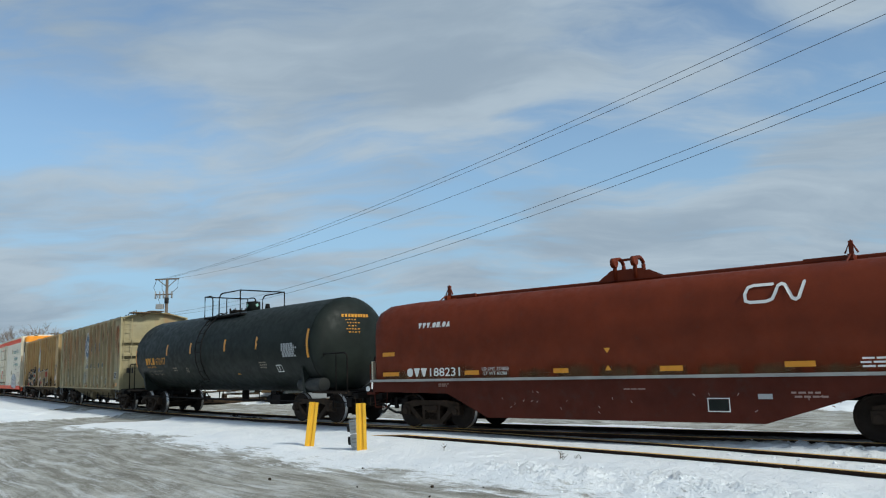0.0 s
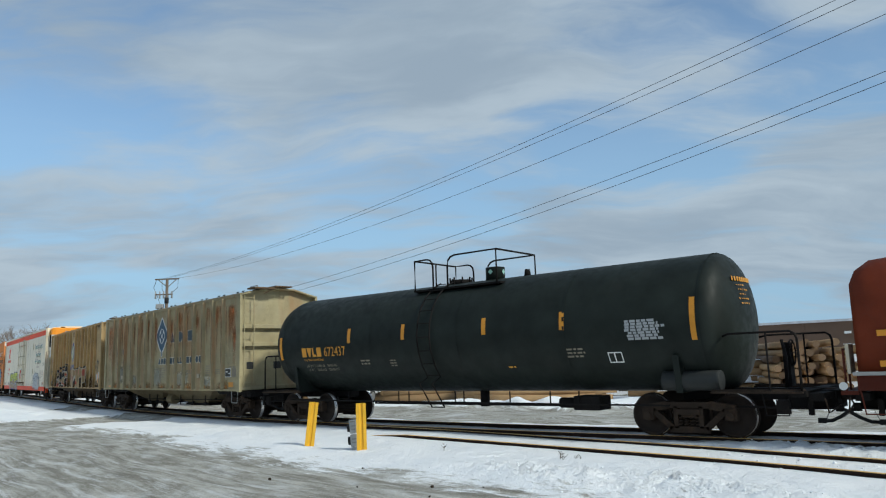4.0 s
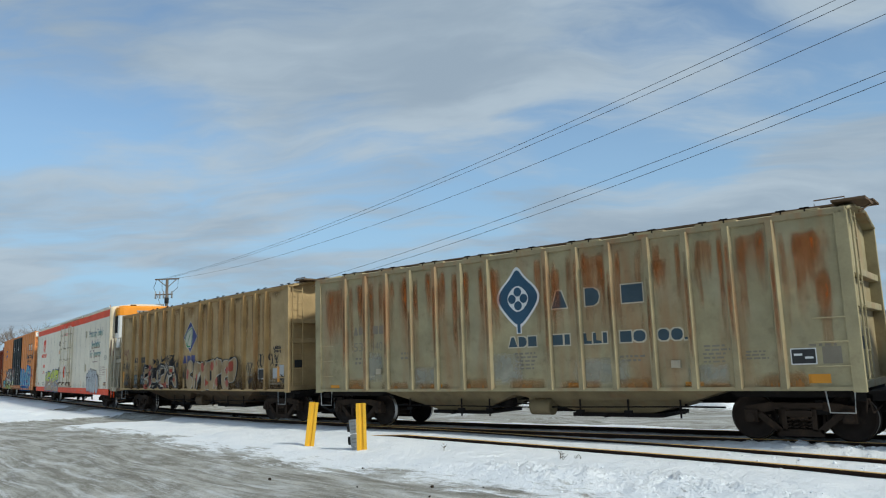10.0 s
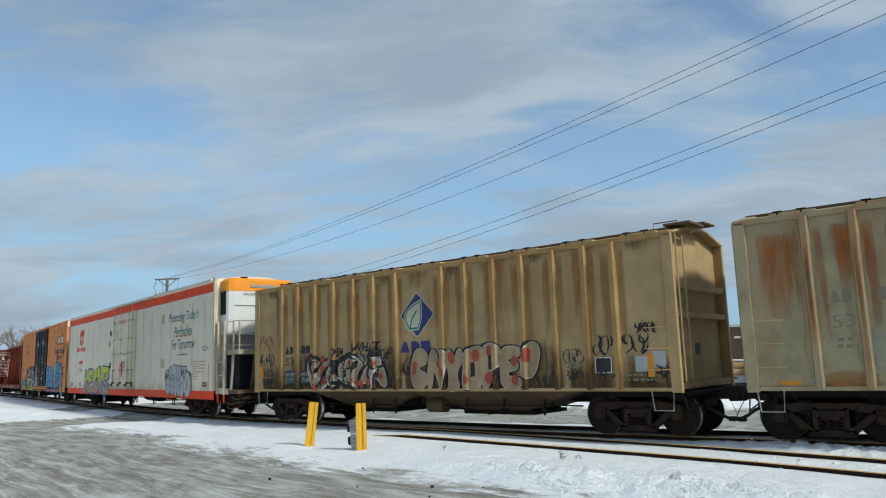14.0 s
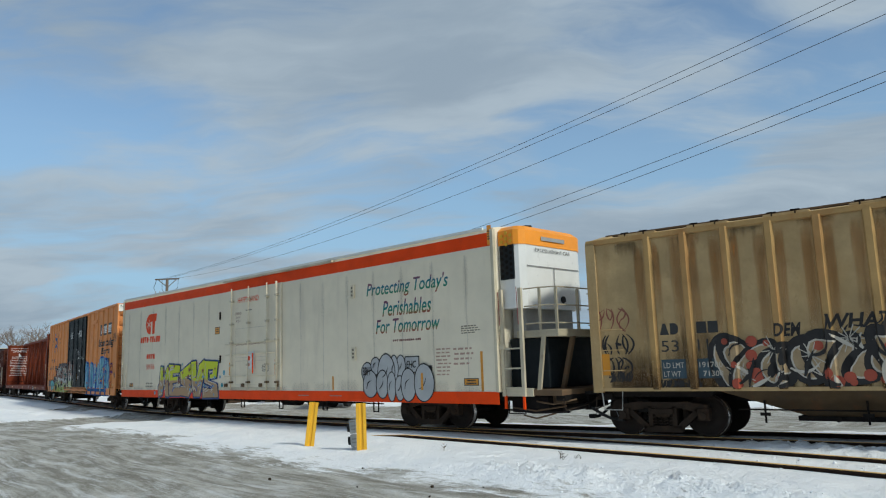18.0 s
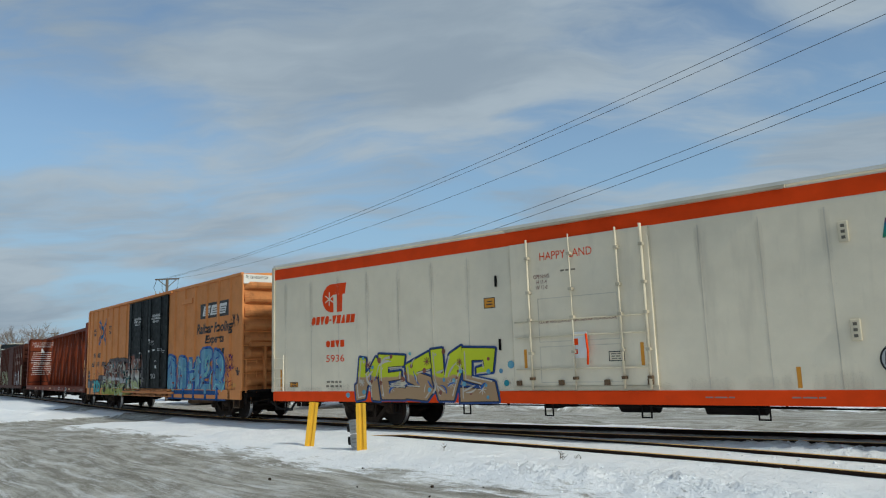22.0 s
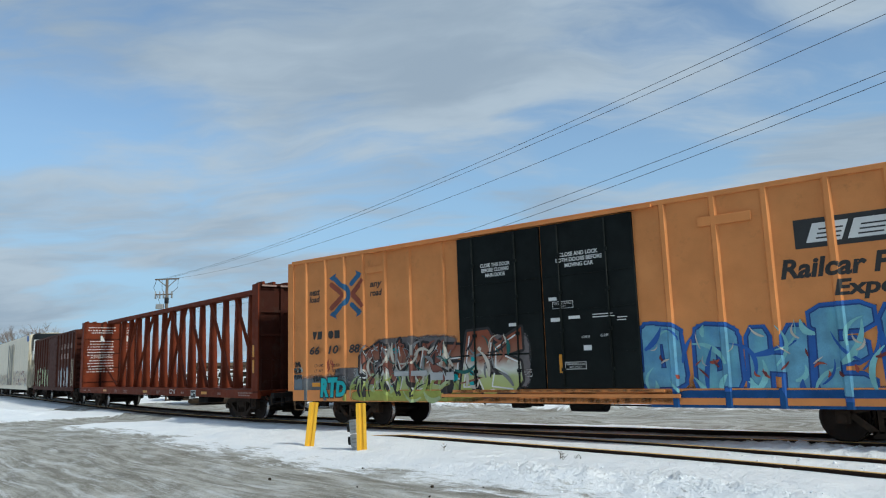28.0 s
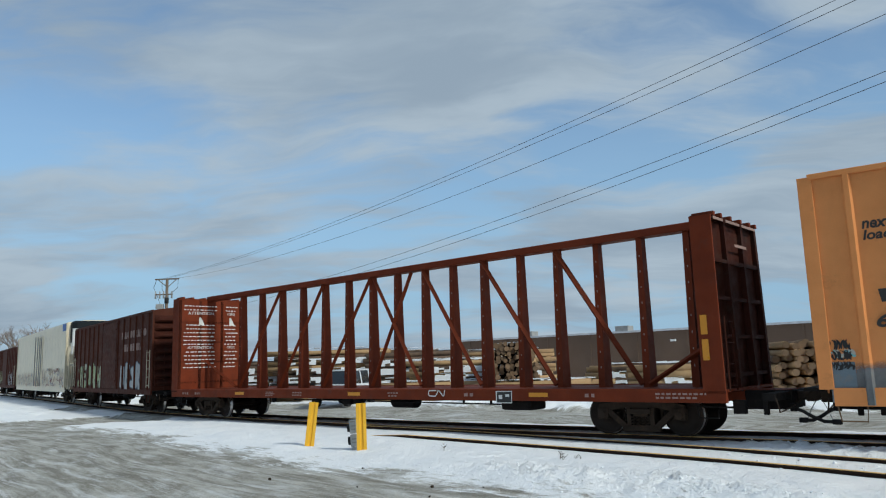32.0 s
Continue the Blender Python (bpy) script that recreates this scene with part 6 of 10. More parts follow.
# ---- the hoppers ----
def hopper(name, label, s0, s1, ribs, paint, rib_paint, low):
    mid = (s0 + s1) / 2
    root = rail_car(name, label, "hopper car", mid, 6.07, s0 - 0.05, s1 + 0.05)
    a, b = s1 - mid, s0 - mid
    W, Z0, Z1, ZR = 1.52, 1.02, 4.36, 4.60
    bm = bm_new()
    poly = [(-W, Z0), (W, Z0), (W, Z1), (0.55, ZR), (-0.55, ZR), (-W, Z1)]
    prism(bm, poly, a + 0.2, b - 0.2)
    part("body", bm, paint, root)
    bm = bm_new()
    for sy in (-1, 1):
        box(bm, a, b, sy * W - 0.05, sy * W + 0.05, Z1 - 0.07, Z1 + 0.05, bevel=0.015)
    part("eave_rail", bm, rib_paint, root)
    bm = bm_new()
    for sy in (-1, 1):
        box(bm, a, b, sy * W - 0.045, sy * W + 0.045, Z0 - 0.02, Z0 + 0.055)
    part("side_sill", bm, paint, root)
    for i, s in enumerate(ribs):
        x = s - mid
        for sy in (-1, 1):
            bm = bm_new()
            pr = [(x - 0.095, sy * W), (x - 0.055, sy * (W + 0.10)), (x + 0.055, sy * (W + 0.10)), (x + 0.095, sy * W)]
            loft(bm, [[(p, q, Z0 + 0.02) for p, q in pr], [(p, q, Z1 - 0.03) for p, q in pr]])
            bmesh.ops.recalc_face_normals(bm, faces=bm.faces[:])
            part("rib", bm, rib_paint, root)
    # corner posts
    for x in (a, b):
        for sy in (-1, 1):
            bm = bm_new()
            d = 1 if x > 0 else -1
            box(bm, min(x - d * 0.21, x + d * 0.02), max(x - d * 0.21, x + d * 0.02), sy * W - 0.05, sy * W + 0.05, Z0 - 0.05, Z1, bevel=0.012)
            part("corner_post", bm, paint, root)
    # ends: frames, ribs, gable
    for x, d in ((b, 1), (a, -1)):
        bm = bm_new()
        for z in (3.25, 2.62, 1.1):
            box(bm, min(x - d * 0.2, x - d * 0.02), max(x - d * 0.2, x - d * 0.02), -W + 0.05, W - 0.05, z - 0.07, z + 0.07, bevel=0.015)
        part("end_rib", bm, paint, root)
        bm = bm_new()
        prism(bm, [(W, Z1 - 0.03), (W, Z1 + 0.03), (0.55, ZR + 0.03), (-0.55, ZR + 0.03), (-W, Z1 + 0.03), (-W, Z1 - 0.03), (-0.55, ZR - 0.03), (0.55, ZR - 0.03)], min(x - d * 0.2, x), max(x - d * 0.2, x))
        for y0, z0, y1, z1 in ((-W, Z1, -0.55, ZR), (-0.55, ZR, 0.55, ZR), (0.55, ZR, W, Z1)):
            tube(bm, [(x, y0, z0), (x, y1, z1)], 0.04, 6)
        part("gable_rim", bm, paint, root)
        end_ladder(root, x, -1.42, -1.05, 1.3, 4.25, 8, paint, d)
        bm = bm_new()
        box(bm, min(x, x + d * 0.35), max(x, x + d * 0.35), -1.35, 1.35, 0.93, 0.99)
        part("end_platform", bm, M["black"], root)
        for y in (-1.2, -0.15):
            bm = bm_new()
            xe = x - d * 0.194
            rect_pts = [(xe, y, 1.75), (xe, y + 0.3, 1.75), (xe, y + 0.3, 2.0), (xe, y, 2.0)]
            bm.faces.new([bm.verts.new(p) for p in (rect_pts if d > 0 else rect_pts[::-1])])
            part("data_panel", bm, M["lettk"], root, "black panel on the end wall")
        for z in (1.45, 1.9, 2.35):
            grab(root, (x - d * 0.75) if d > 0 else x + 0.2, (x - d * 0.2) if d > 0 else x + 0.75, -W - 0.08, z, paint)
        stirrup(root, x - d * 0.42, -W, Z0, M["steel"])
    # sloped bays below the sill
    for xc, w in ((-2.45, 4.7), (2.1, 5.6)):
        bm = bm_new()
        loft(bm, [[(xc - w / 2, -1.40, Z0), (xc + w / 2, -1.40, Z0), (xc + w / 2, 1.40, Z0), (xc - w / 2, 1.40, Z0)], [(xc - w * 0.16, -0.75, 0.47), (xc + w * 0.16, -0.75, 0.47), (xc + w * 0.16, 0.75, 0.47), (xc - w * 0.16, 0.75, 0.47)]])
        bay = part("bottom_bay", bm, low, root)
        bm = bm_new()
        box(bm, xc - w * 0.2, xc + w * 0.2, -0.8, 0.8, 0.38, 0.47)
        tube(bm, [(xc - 0.2, -0.95, 0.42), (xc - 0.2, 0.95, 0.42)], 0.05, 8)
        part("outlet_gate", bm, M["black"], bay)
    bm = bm_new()
    box(bm, a + 0.2, b - 0.2, -0.22, 0.22, 0.72, Z0)
    part("centre_sill", bm, M["black"], root)
    # end slopes and shelf
    for x, d in ((b, 1), (a, -1)):
        bm = bm_new()
        prism(bm, [(x - d * 0.1, Z0), (x - d * 2.6, Z0), (x - d * 2.4, 0.86), (x - d * 0.1, 0.86)], -1.2, 1.2, axis="y")
        bmesh.ops.recalc_face_normals(bm, faces=bm.faces[:])
        part("bolster_shelf", bm, M["black"], root)
    brake_gear(root, -3.9, 4.6)
    bm = bm_new()
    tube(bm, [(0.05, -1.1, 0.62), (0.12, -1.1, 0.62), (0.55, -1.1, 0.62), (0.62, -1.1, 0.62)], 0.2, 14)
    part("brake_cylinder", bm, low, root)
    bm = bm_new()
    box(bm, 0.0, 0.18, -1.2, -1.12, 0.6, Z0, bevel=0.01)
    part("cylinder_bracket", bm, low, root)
    bm = bm_new()
    tube(bm, [(-4.4, -1.2, 0.62), (0.0, -1.15, 0.6), (4.4, -1.2, 0.66)], 0.016, 5)
    for x in (-3.9, -2.1, -1.2, 1.4, 2.6, 3.8):
        tube(bm, [(x, -1.2, 0.36 + 0.05 * (x > 0)), (x, -1.2, 0.8)], 0.022, 5)
        box(bm, x - 0.09, x + 0.09, -1.24, -1.16, 0.5, 0.56)
    part("gate_gear", bm, M["black"], root)
    # roof walk, hatch row and hatch handles
    bm = bm_new()
    for y in (-0.28, -0.14, 0, 0.14, 0.28):
        box(bm, a - 0.05, b + 0.32, y - 0.055, y + 0.055, ZR + 0.06, ZR + 0.10)
    box(bm, b - 0.3, b + 0.30, -1.15, -0.3, ZR - 0.02, ZR + 0.03)
    part("roof_walk", bm, M["walkway"], root, "rusty steel roof walkway")
    bm = bm_new()
    tube(bm, [(b + 0.3, -0.4, ZR), (b + 0.1, -0.7, Z1 + 0.05)], 0.02, 5)
    tube(bm, [(b - 0.65, -0.85, ZR - 0.06), (b - 0.65, -0.85, ZR + 0.12), (b - 0.1, -0.85, ZR + 0.12), (b - 0.1, -0.85, ZR - 0.06)], 0.014, 5)
    part("walk_bracket", bm, M["walkway"], root)
    n = 9
    for i in range(n):
        x = a + 1.0 + (b - a - 2.0) * i / (n - 1)
        bm = bm_new()
        box(bm, x - 0.45, x + 0.45, -0.98, -0.55, ZR - 0.18, ZR - 0.04, bevel=0.03)
        h = part("roof_hatch", bm, paint, root)
        for dx in (-0.25, 0.2):
            bm = bm_new()
            tube(bm, [(x + dx, -1.05, ZR - 0.22), (x + dx, -1.05, ZR - 0.03)], 0.016, 5)
            tube(bm, [(x + dx - 0.09, -1.05, ZR - 0.03), (x + dx + 0.09, -1.05, ZR - 0.03)], 0.018, 5)
            part("hatch_clamp", bm, M["black"], h)
    return root, mid, -W - 0.004


RIBS1 = [-46.67, -45.83, -45.00, -44.09, -43.19, -42.32, -41.46, -39.72, -38.90, -38.06, -37.14, -36.28, -35.40, -34.55]
r1, m1, y1 = hopper("rusty_hopper_car", "beige covered hopper car with rust streaks and a dark blue emblem", -33.18, -47.97, RIBS1, M["h1"], M["hrib"], M["h1_low"])
X = lambda s: s - m1
bm = bm_new()
c, cz, hw, hh = X(-40.56), 3.27, 0.60, 0.72
drop = rounded_off([(0, -1.0), (0.50, -0.62), (1.0, -0.08), (0.86, 0.28), (0.34, 0.66), (0, 1.06), (-0.34, 0.66), (-0.86, 0.28), (-1.0, -0.08), (-0.50, -0.62)], 2)
rect(bm, c - 0.075, c + 0.075, cz - hh - 0.16, cz - hh * 0.8, y1 + 0.0003, 1)
for k, mi, dy in ((1.11, 1, 0.0), (1.0, 0, 0.0006)):
    plate(bm, [(c + hw * k * u, cz + hh * k * v) for u, v in drop], y1 - dy, mi)
rect(bm, c - 0.045, c + 0.045, cz - hh - 0.14, cz - hh * 0.8, y1 - 0.001, 0)
plate(bm, [(c + 0.40 * u, cz - 0.02 + 0.42 * v) for u, v in rounded_off([(0, -1.0), (1.0, 0), (0, 1.0), (-1.0, 0)], 2)], y1 - 0.0012, 1)
for dx, dz in ((0, 0.15), (0, -0.19), (0.17, -0.02), (-0.17, -0.02)):
    plate(bm, [(c + dx + 0.115 * math.cos(q * 0.5236), cz + dz + 0.115 * math.sin(q * 0.5236)) for q in range(12)], y1 - 0.0018 - 0.0001 * (dx + dz), 0)
part("emblem", bm, [M["lettb"], M["lettw"]], r1, "dark blue and white leaf-shaped emblem")
for s, w, c in ((-39.40, 0.42, "t"), (-38.53, 0.36, "d"), (-37.55, 0.50, "s")):
    mark(X(s) - w / 2, X(s) + w / 2, 2.94, 3.34, c, y1, M["lettg"], r1, "company_mark", rim=M["cream"])
for s0, s1, c in ((-40.89, -40.08, "tds"), (-39.68, -39.17, "si"), (-38.81, -38.22, "lli"), (-37.90, -37.30, "so"), (-37.02, -36.35, "oo.")):
    mark(X(s0), X(s1), 2.07, 2.31, c, y1, M["lettg"], r1, "company_mark", rim=M["cream"])
mark(X(-46.36), X(-45.97), 2.62, 2.86, "td", y1, M["faint"], r1)
mark(X(-45.57), X(-45.12), 2.62, 2.86, "ss", y1, M["faint"], r1)
lettering("53", X(-46.36), X(-45.97), 2.15, 2.40, y1, M["faint"], r1)
lettering("140", X(-45.57), X(-45.10) - 0.1, 2.15, 2.40, y1, M["faint"], r1)
for k, (s0, s1, z0, z1, n) in enumerate(((-46.32, -45.92, 1.75, 2.0, 2), (-45.52, -45.22, 1.75, 2.0, 2), (-44.53, -44.03, 1.85, 2.1, 2), (-40.74, -40.03, 1.5, 1.95, 5), (-37.95, -37.33, 1.62, 1.8, 2), (-36.09, -35.52, 1.55, 1.95, 5), (-35.26, -34.74, 1.6, 1.8, 3), (-34.07, -33.56, 1.8, 1.9, 1))):
    bars(X(s0), X(s1), z0, z1, n, y1, M["faint"], r1, k, word=(0.05, 0.16))
bm = bm_new()
rect(bm, X(-34.40), X(-33.94), 1.49, 1.80, y1, 1)
rect(bm, X(-34.38), X(-33.96), 1.51, 1.78, y1 - 0.0006, 0)
rect(bm, X(-34.34), X(-34.19), 1.66, 1.7, y1 - 0.0012, 1)
rect(bm, X(-34.15), X(-34.00), 1.6, 1.64, y1 - 0.0012, 1)
part("consolidated_stencil", bm, [M["lettk"], M["lettw"]], r1, "black stencil panel with white border")
bm = bm_new()
rect(bm, X(-33.84), X(-33.51), 1.50, 1.82, y1)
part("dark_placard", bm, M["faint"], r1)
for s in (-34.12, -36.50, -39.27, -43.43, -47.37):
    bm = bm_new()
    rect(bm, X(s), X(s) + (0.38 if s != -39.27 else 0.45), 1.14 if s > -35 else 1.10, 1.31 if s > -35 else 1.19, y1)
    part("reflector", bm, M["reflect"], r1)
for s in (-36.66, -45.32):
    bm = bm_new()
    box(bm, X(s) - 0.1, X(s) + 0.1, y1 - 0.06, y1 + 0.01, 1.48, 1.64, bevel=0.01)
    part("inspection_cap", bm, M["ttan"], r1)



rnd = random.Random(90)
for k, (s, w, z0, z1) in enumerate(((-33.91, 1.0, 1.9, 4.2), (-33.91, 0.7, 2.7, 4.1), (-33.71, 0.4, 1.2, 3.4), (-35.0, 0.6, 2.6, 4.2), (-35.9, 0.5, 2.9, 4.2), (-36.9, 0.5, 2.6, 3.9), (-38.5, 0.7, 2.2, 4.2), (-39.5, 0.5, 2.0, 4.0), (-41.3, 0.6, 1.9, 4.2), (-42.3, 0.8, 2.3, 4.2), (-43.1, 0.4, 1.4, 4.2), (-44.2, 0.9, 1.9, 4.2), (-46.0, 0.7, 2.6, 4.2), (-47.2, 0.9, 1.6, 4.2))):
    soft(r1, "rust_run", X(s) - w / 2, X(s) + w / 2, z0, z1, y1 + 0.002 - 0.0004 * k, M["srust"])
for k, s in enumerate(RIBS1):
    for d in (-1, 1):
        w, x = rnd.uniform(0.14, 0.30), X(s) + d * 0.10
        soft(r1, "rust_run", min(x, x + d * w), max(x, x + d * w), rnd.uniform(1.1, 2.4), 4.28, y1 + 0.0015 - 0.0001 * k, M["srust"])
        soft(r1, "grime_run", X(s) - 0.05, X(s) + 0.05, 1.1, rnd.uniform(3.2, 4.2), y1 - 0.103, M["srust"] if rnd.random() < 0.6 else M["sgrime"])
for k, (s, w, z0, z1) in enumerate(((-41.0, 1.2, 1.1, 2.0), (-38.4, 1.6, 1.1, 1.8), (-43.6, 1.0, 1.1, 1.7), (-36.0, 1.0, 1.1, 1.6), (-45.6, 0.9, 1.2, 2.2))):
    soft(r1, "pale_scuff", X(s) - w / 2, X(s) + w / 2, z0, z1, y1 - 0.005 - 0.0003 * k, M["sscuff"], "cloud")
for k in range(9):
    s = -34.6 - k * 1.45
    soft(r1, "rust_run", X(s) - 0.6, X(s) + 0.6, 1.04, rnd.uniform(1.2, 1.45), y1 - 0.007 - 0.0002 * k, M["stan"], "rise")

RIBS2 = [-62.55, -61.75, -60.90, -60.03, -59.15, -58.29, -57.40, -55.67, -54.88, -53.95, -53.08, -52.17, -51.33, -50.60]
r2, m2, y2 = hopper("tan_hopper_car", "dusty tan covered hopper car covered in sprayed lettering", -49.20, -64.00, RIBS2, M["h2"], M["h2rib"], M["h_low"])
X = lambda s: s - m2
bm = bm_new()
RX2 = [X(q) for q in RIBS2]
c, cz = X(-56.60), 3.08
for k, mi in ((1.05, 2), (1.0, 0)):
    plate(bm, [(c + k * u, cz + k * v) for u, v in ((0.0, -0.60), (0.54, -0.07), (0.60, 0.0), (0.54, 0.07), (0.06, 0.55), (0.0, 0.60), (-0.06, 0.55), (-0.54, 0.07), (-0.60, 0.0), (-0.54, -0.07))], y2 - 0.0003 * (mi == 0), mi)
def leaf(k):
    pts = ((0.14, 0.40), (0.19, 0.12), (0.15, -0.16), (0.04, -0.40), (-0.10, -0.40), (-0.30, -0.42), (-0.44, -0.20), (-0.46, 0.02), (-0.36, 0.16), (-0.12, 0.30))
    return [(c - 0.1 + (u + 0.1) * k, cz - 0.02 + (v + 0.02) * k) for u, v in pts]


plate(bm, leaf(1.06), y2 - 0.0006, 2)
plate(bm, leaf(0.97), y2 - 0.0012, 1)
plate(bm, leaf(0.84), y2 - 0.0018, 2)
stroke(bm, (c - 0.26, cz - 0.36), (c - 0.20, cz - 0.12), 0.05, y2 - 0.0024, 1)
stroke(bm, (c - 0.20, cz - 0.12), (c - 0.02, cz + 0.10), 0.05, y2 - 0.0026, 1)
part("emblem", bm, [M["navy"], M["leafgreen"], M["leafpale"]], r2, "navy diamond emblem with a pale green-edged leaf")
for body, sa, sb, za, zb in (("DEM", -60.12, -59.62, 2.04, 2.30), ("WHAT", -59.18, -58.05, 2.14, 2.42)):
    on_ribs(lettering(body, X(sa), X(sb), za, zb, y2 - 0.002, M["gblk"], r2, 0.2, 0.03, "scrawled_tag"), RX2, 0.1)
mark(X(-57.25), X(-56.15), 2.06, 2.36, "tds", y2, M["navy"], r2, "company_mark")
mark(X(-62.41), X(-62.00), 2.18, 2.42, "td", y2, M["lettk"], r2)
mark(X(-61.62), X(-61.18), 2.18, 2.42, "ss", y2, M["lettk"], r2)
lettering("53", X(-62.40), X(-62.02), 1.82, 2.06, y2, M["lettk"], r2)
lettering("118", X(-61.62), X(-61.16), 1.82, 2.06, y2, M["lettk"], r2)
rnd = random.Random(91)
for k in range(11):
    s = -50.0 - k * 1.3
    soft(r2, "grime_run", X(s) - 0.72, X(s) + 0.72, 1.04, rnd.uniform(1.9, 2.7), y2 + 0.003 - 0.0001 * k, M["sgrime"], "rise", RX2, 0.1)
    soft(r2, "grime_run", X(s) - 0.66, X(s) + 0.66, 1.04, rnd.uniform(1.3, 1.8), y2 + 0.0015 - 0.0001 * k, M["sgrime"], "rise", RX2, 0.1)
    soft(r2, "grime_run", X(s) - 0.5, X(s) + 0.4, rnd.uniform(3.7, 4.1), 4.3, y2 + 0.002 - 0.0002 * k, M["stan" if k % 2 else "sgrime"])
for k, s in enumerate(RIBS2):
    soft(r2, "rust_run", X(s) - 0.36, X(s) - 0.06, rnd.uniform(1.2, 1.9), 4.28, y2 + 0.001, M["stan"])
    soft(r2, "rust_run", X(s) + 0.06, X(s) + 0.30, rnd.uniform(1.2, 2.2), 4.28, y2 + 0.001, M["stan"])


def bubble_mural(root, x0, x1, z0, z1, y, seed, ribs, rib_d):
    """Curved black, white-rimmed and tan shapes with red spots and white star flashes, sprayed over one another."""
    rnd = random.Random(seed)
    n = 11
    for k in range(n):
        cx = x0 + (x1 - x0) * (k + 0.5) / n + rnd.uniform(-0.1, 0.1)
        w, h = rnd.uniform(0.16, 0.40), (z1 - z0) * rnd.uniform(0.26, 0.5)
        cz = max(z0 + h * 0.9, z0 + (z1 - z0) * rnd.uniform(0.35, 0.6))
        lean, bite = rnd.uniform(-0.6, 0.5), rnd.uniform(0, 6.28)

        def ring(grow, bite_in):
            pts = []
            for q in range(18):
                a = q * 0.349
                r = 1 - bite_in * max(0, math.cos(a - bite)) ** 3
                v = max(z0 - cz + 0.01 - grow * 0.1, (h + grow) * r * math.sin(a))
                pts.append((cx + (w + grow) * r * math.cos(a) + lean * v, cz + v))
            return pts
        for d, (grow, bite_in, m, name) in enumerate(((0.11, 0.1, M["gblk"], "tag_outline"), (0.0, 0.35, M["gwht"], "tag_rim"), (-0.035, 0.38, M["gsand"], "sprayed_tag"))):
            bm = bm_new()
            plate(bm, ring(grow, bite_in), y - 0.0022 * k - 0.0006 * d)
            over_ribs(bm, ribs, rib_d)
            part(name, bm, m, root)
        bm = bm_new()
        plate(bm, [(cx + lean * 0.1 - 0.1 * math.cos(bite) + 0.10 * math.cos(q * 0.785), cz - 0.1 * math.sin(bite) + 0.16 * math.sin(q * 0.785 + 0.4)) for q in range(8)], y - 0.0022 * k - 0.0022)
        over_ribs(bm, ribs, rib_d)
        part("tag_core", bm, M["gblk"], root)
    for k in range(24):
        cx, cz, r = rnd.uniform(x0, x1), z0 + (z1 - z0) * rnd.random() ** 1.6 * 0.85 + 0.08, rnd.uniform(0.05, 0.12)
        bm = bm_new()
        plate(bm, [(cx + r * math.cos(q * 0.6283), cz + r * math.sin(q * 0.6283)) for q in range(10)], y - 0.024 - 0.0002 * k)
        over_ribs(bm, ribs, rib_d)
        part("tag_spot", bm, M["gred"], root)
    for k in range(5):
        cx, cz = x0 + (x1 - x0) * (k + 0.6) / 5, z0 + (z1 - z0) * rnd.uniform(0.25, 0.9)
        bm = bm_new()
        for q in range(5):
            a = q * 0.628 + rnd.uniform(-0.2, 0.2)
            r = rnd.uniform(0.12, 0.3)
            stroke(bm, (cx - r * math.cos(a), cz - r * math.sin(a)), (cx + r * math.cos(a), cz + r * math.sin(a)), 0.018, y - 0.030 - 0.0002 * q)
        part("tag_flash", bm, M["gwht"], root)


bubble_mural(r2, X(-61.2), X(-57.9), 1.06, 2.12, y2, 11, RX2, 0.1)
for sa, sb in ((-62.42, -61.90), (-61.66, -61.10)):
    bm = bm_new()
    rect(bm, X(sa), X(sb), 1.26, 1.66, y2)
    part("stencil_ground", bm, M["lettg"], r2, "dark touched-up stencil panel")
for body, sa, sb, z in (("LD LMT", -62.38, -61.94, 1.48), ("LT WT", -62.38, -62.02, 1.30), ("191700", -61.62, -61.15, 1.48), ("71300", -61.55, -61.15, 1.30)):
    lettering(body, X(sa), X(sb), z, z + 0.11, y2 - 0.002, M["gwht"], r2)
for k, (sa, sb, za, zb, m) in enumerate(((-63.85, -63.15, 2.3, 2.9, "gbrn"), (-62.45, -61.6, 1.08, 1.25, "gblk"), (-63.65, -63.1, 1.2, 1.45, "gblk"), (-51.95, -51.5, 1.65, 2.0, "gblk"), (-51.98, -51.55, 1.25, 1.5, "gblk"), (-52.72, -52.3, 1.1, 1.4, "gblk"), (-57.7, -57.2, 1.35, 1.8, "gblk"))):
    scrawl(r2, X(sa), X(sb), za, zb, y2 - 0.003, M[m], 150 + k, 12, 0.03)
bm = bm_new()
rect(bm, X(-63.78), X(-63.60), 1.35, 1.82, y2 - 0.004)
part("reflector", bm, M["reflect"], r2)
block_tag(r2, X(-56.85), X(-52.60), 1.06, 2.14, y2, "CNYOPEI", ((0.10, M["gblk"]), (0.045, M["gwht"])), M["gsand"], "tall pale rounded sprayed letters with red dots and black shadow", ribs=RX2, rib_d=0.1, holes=M["gblk"], inside=(M["gred"], 2, 0.13), shade=(M["gblk"], -0.10, 0.05), seed=12, overlap=1.12, rounds=2, lean=0.12)
swashes(r2, X(-60.9), X(-57.9), 1.08, 2.05, y2 - 0.036, (M["gblk"], M["gwht"], M["gblk"]), 11, 77, (0.25, 0.6), (0.02, 0.09), RX2, 0.1)
swashes(r2, X(-59.4), X(-57.7), 2.0, 2.42, y2 - 0.002, (M["gblk"],), 9, 78, (0.2, 0.4), (0.02, 0.05), RX2, 0.1)
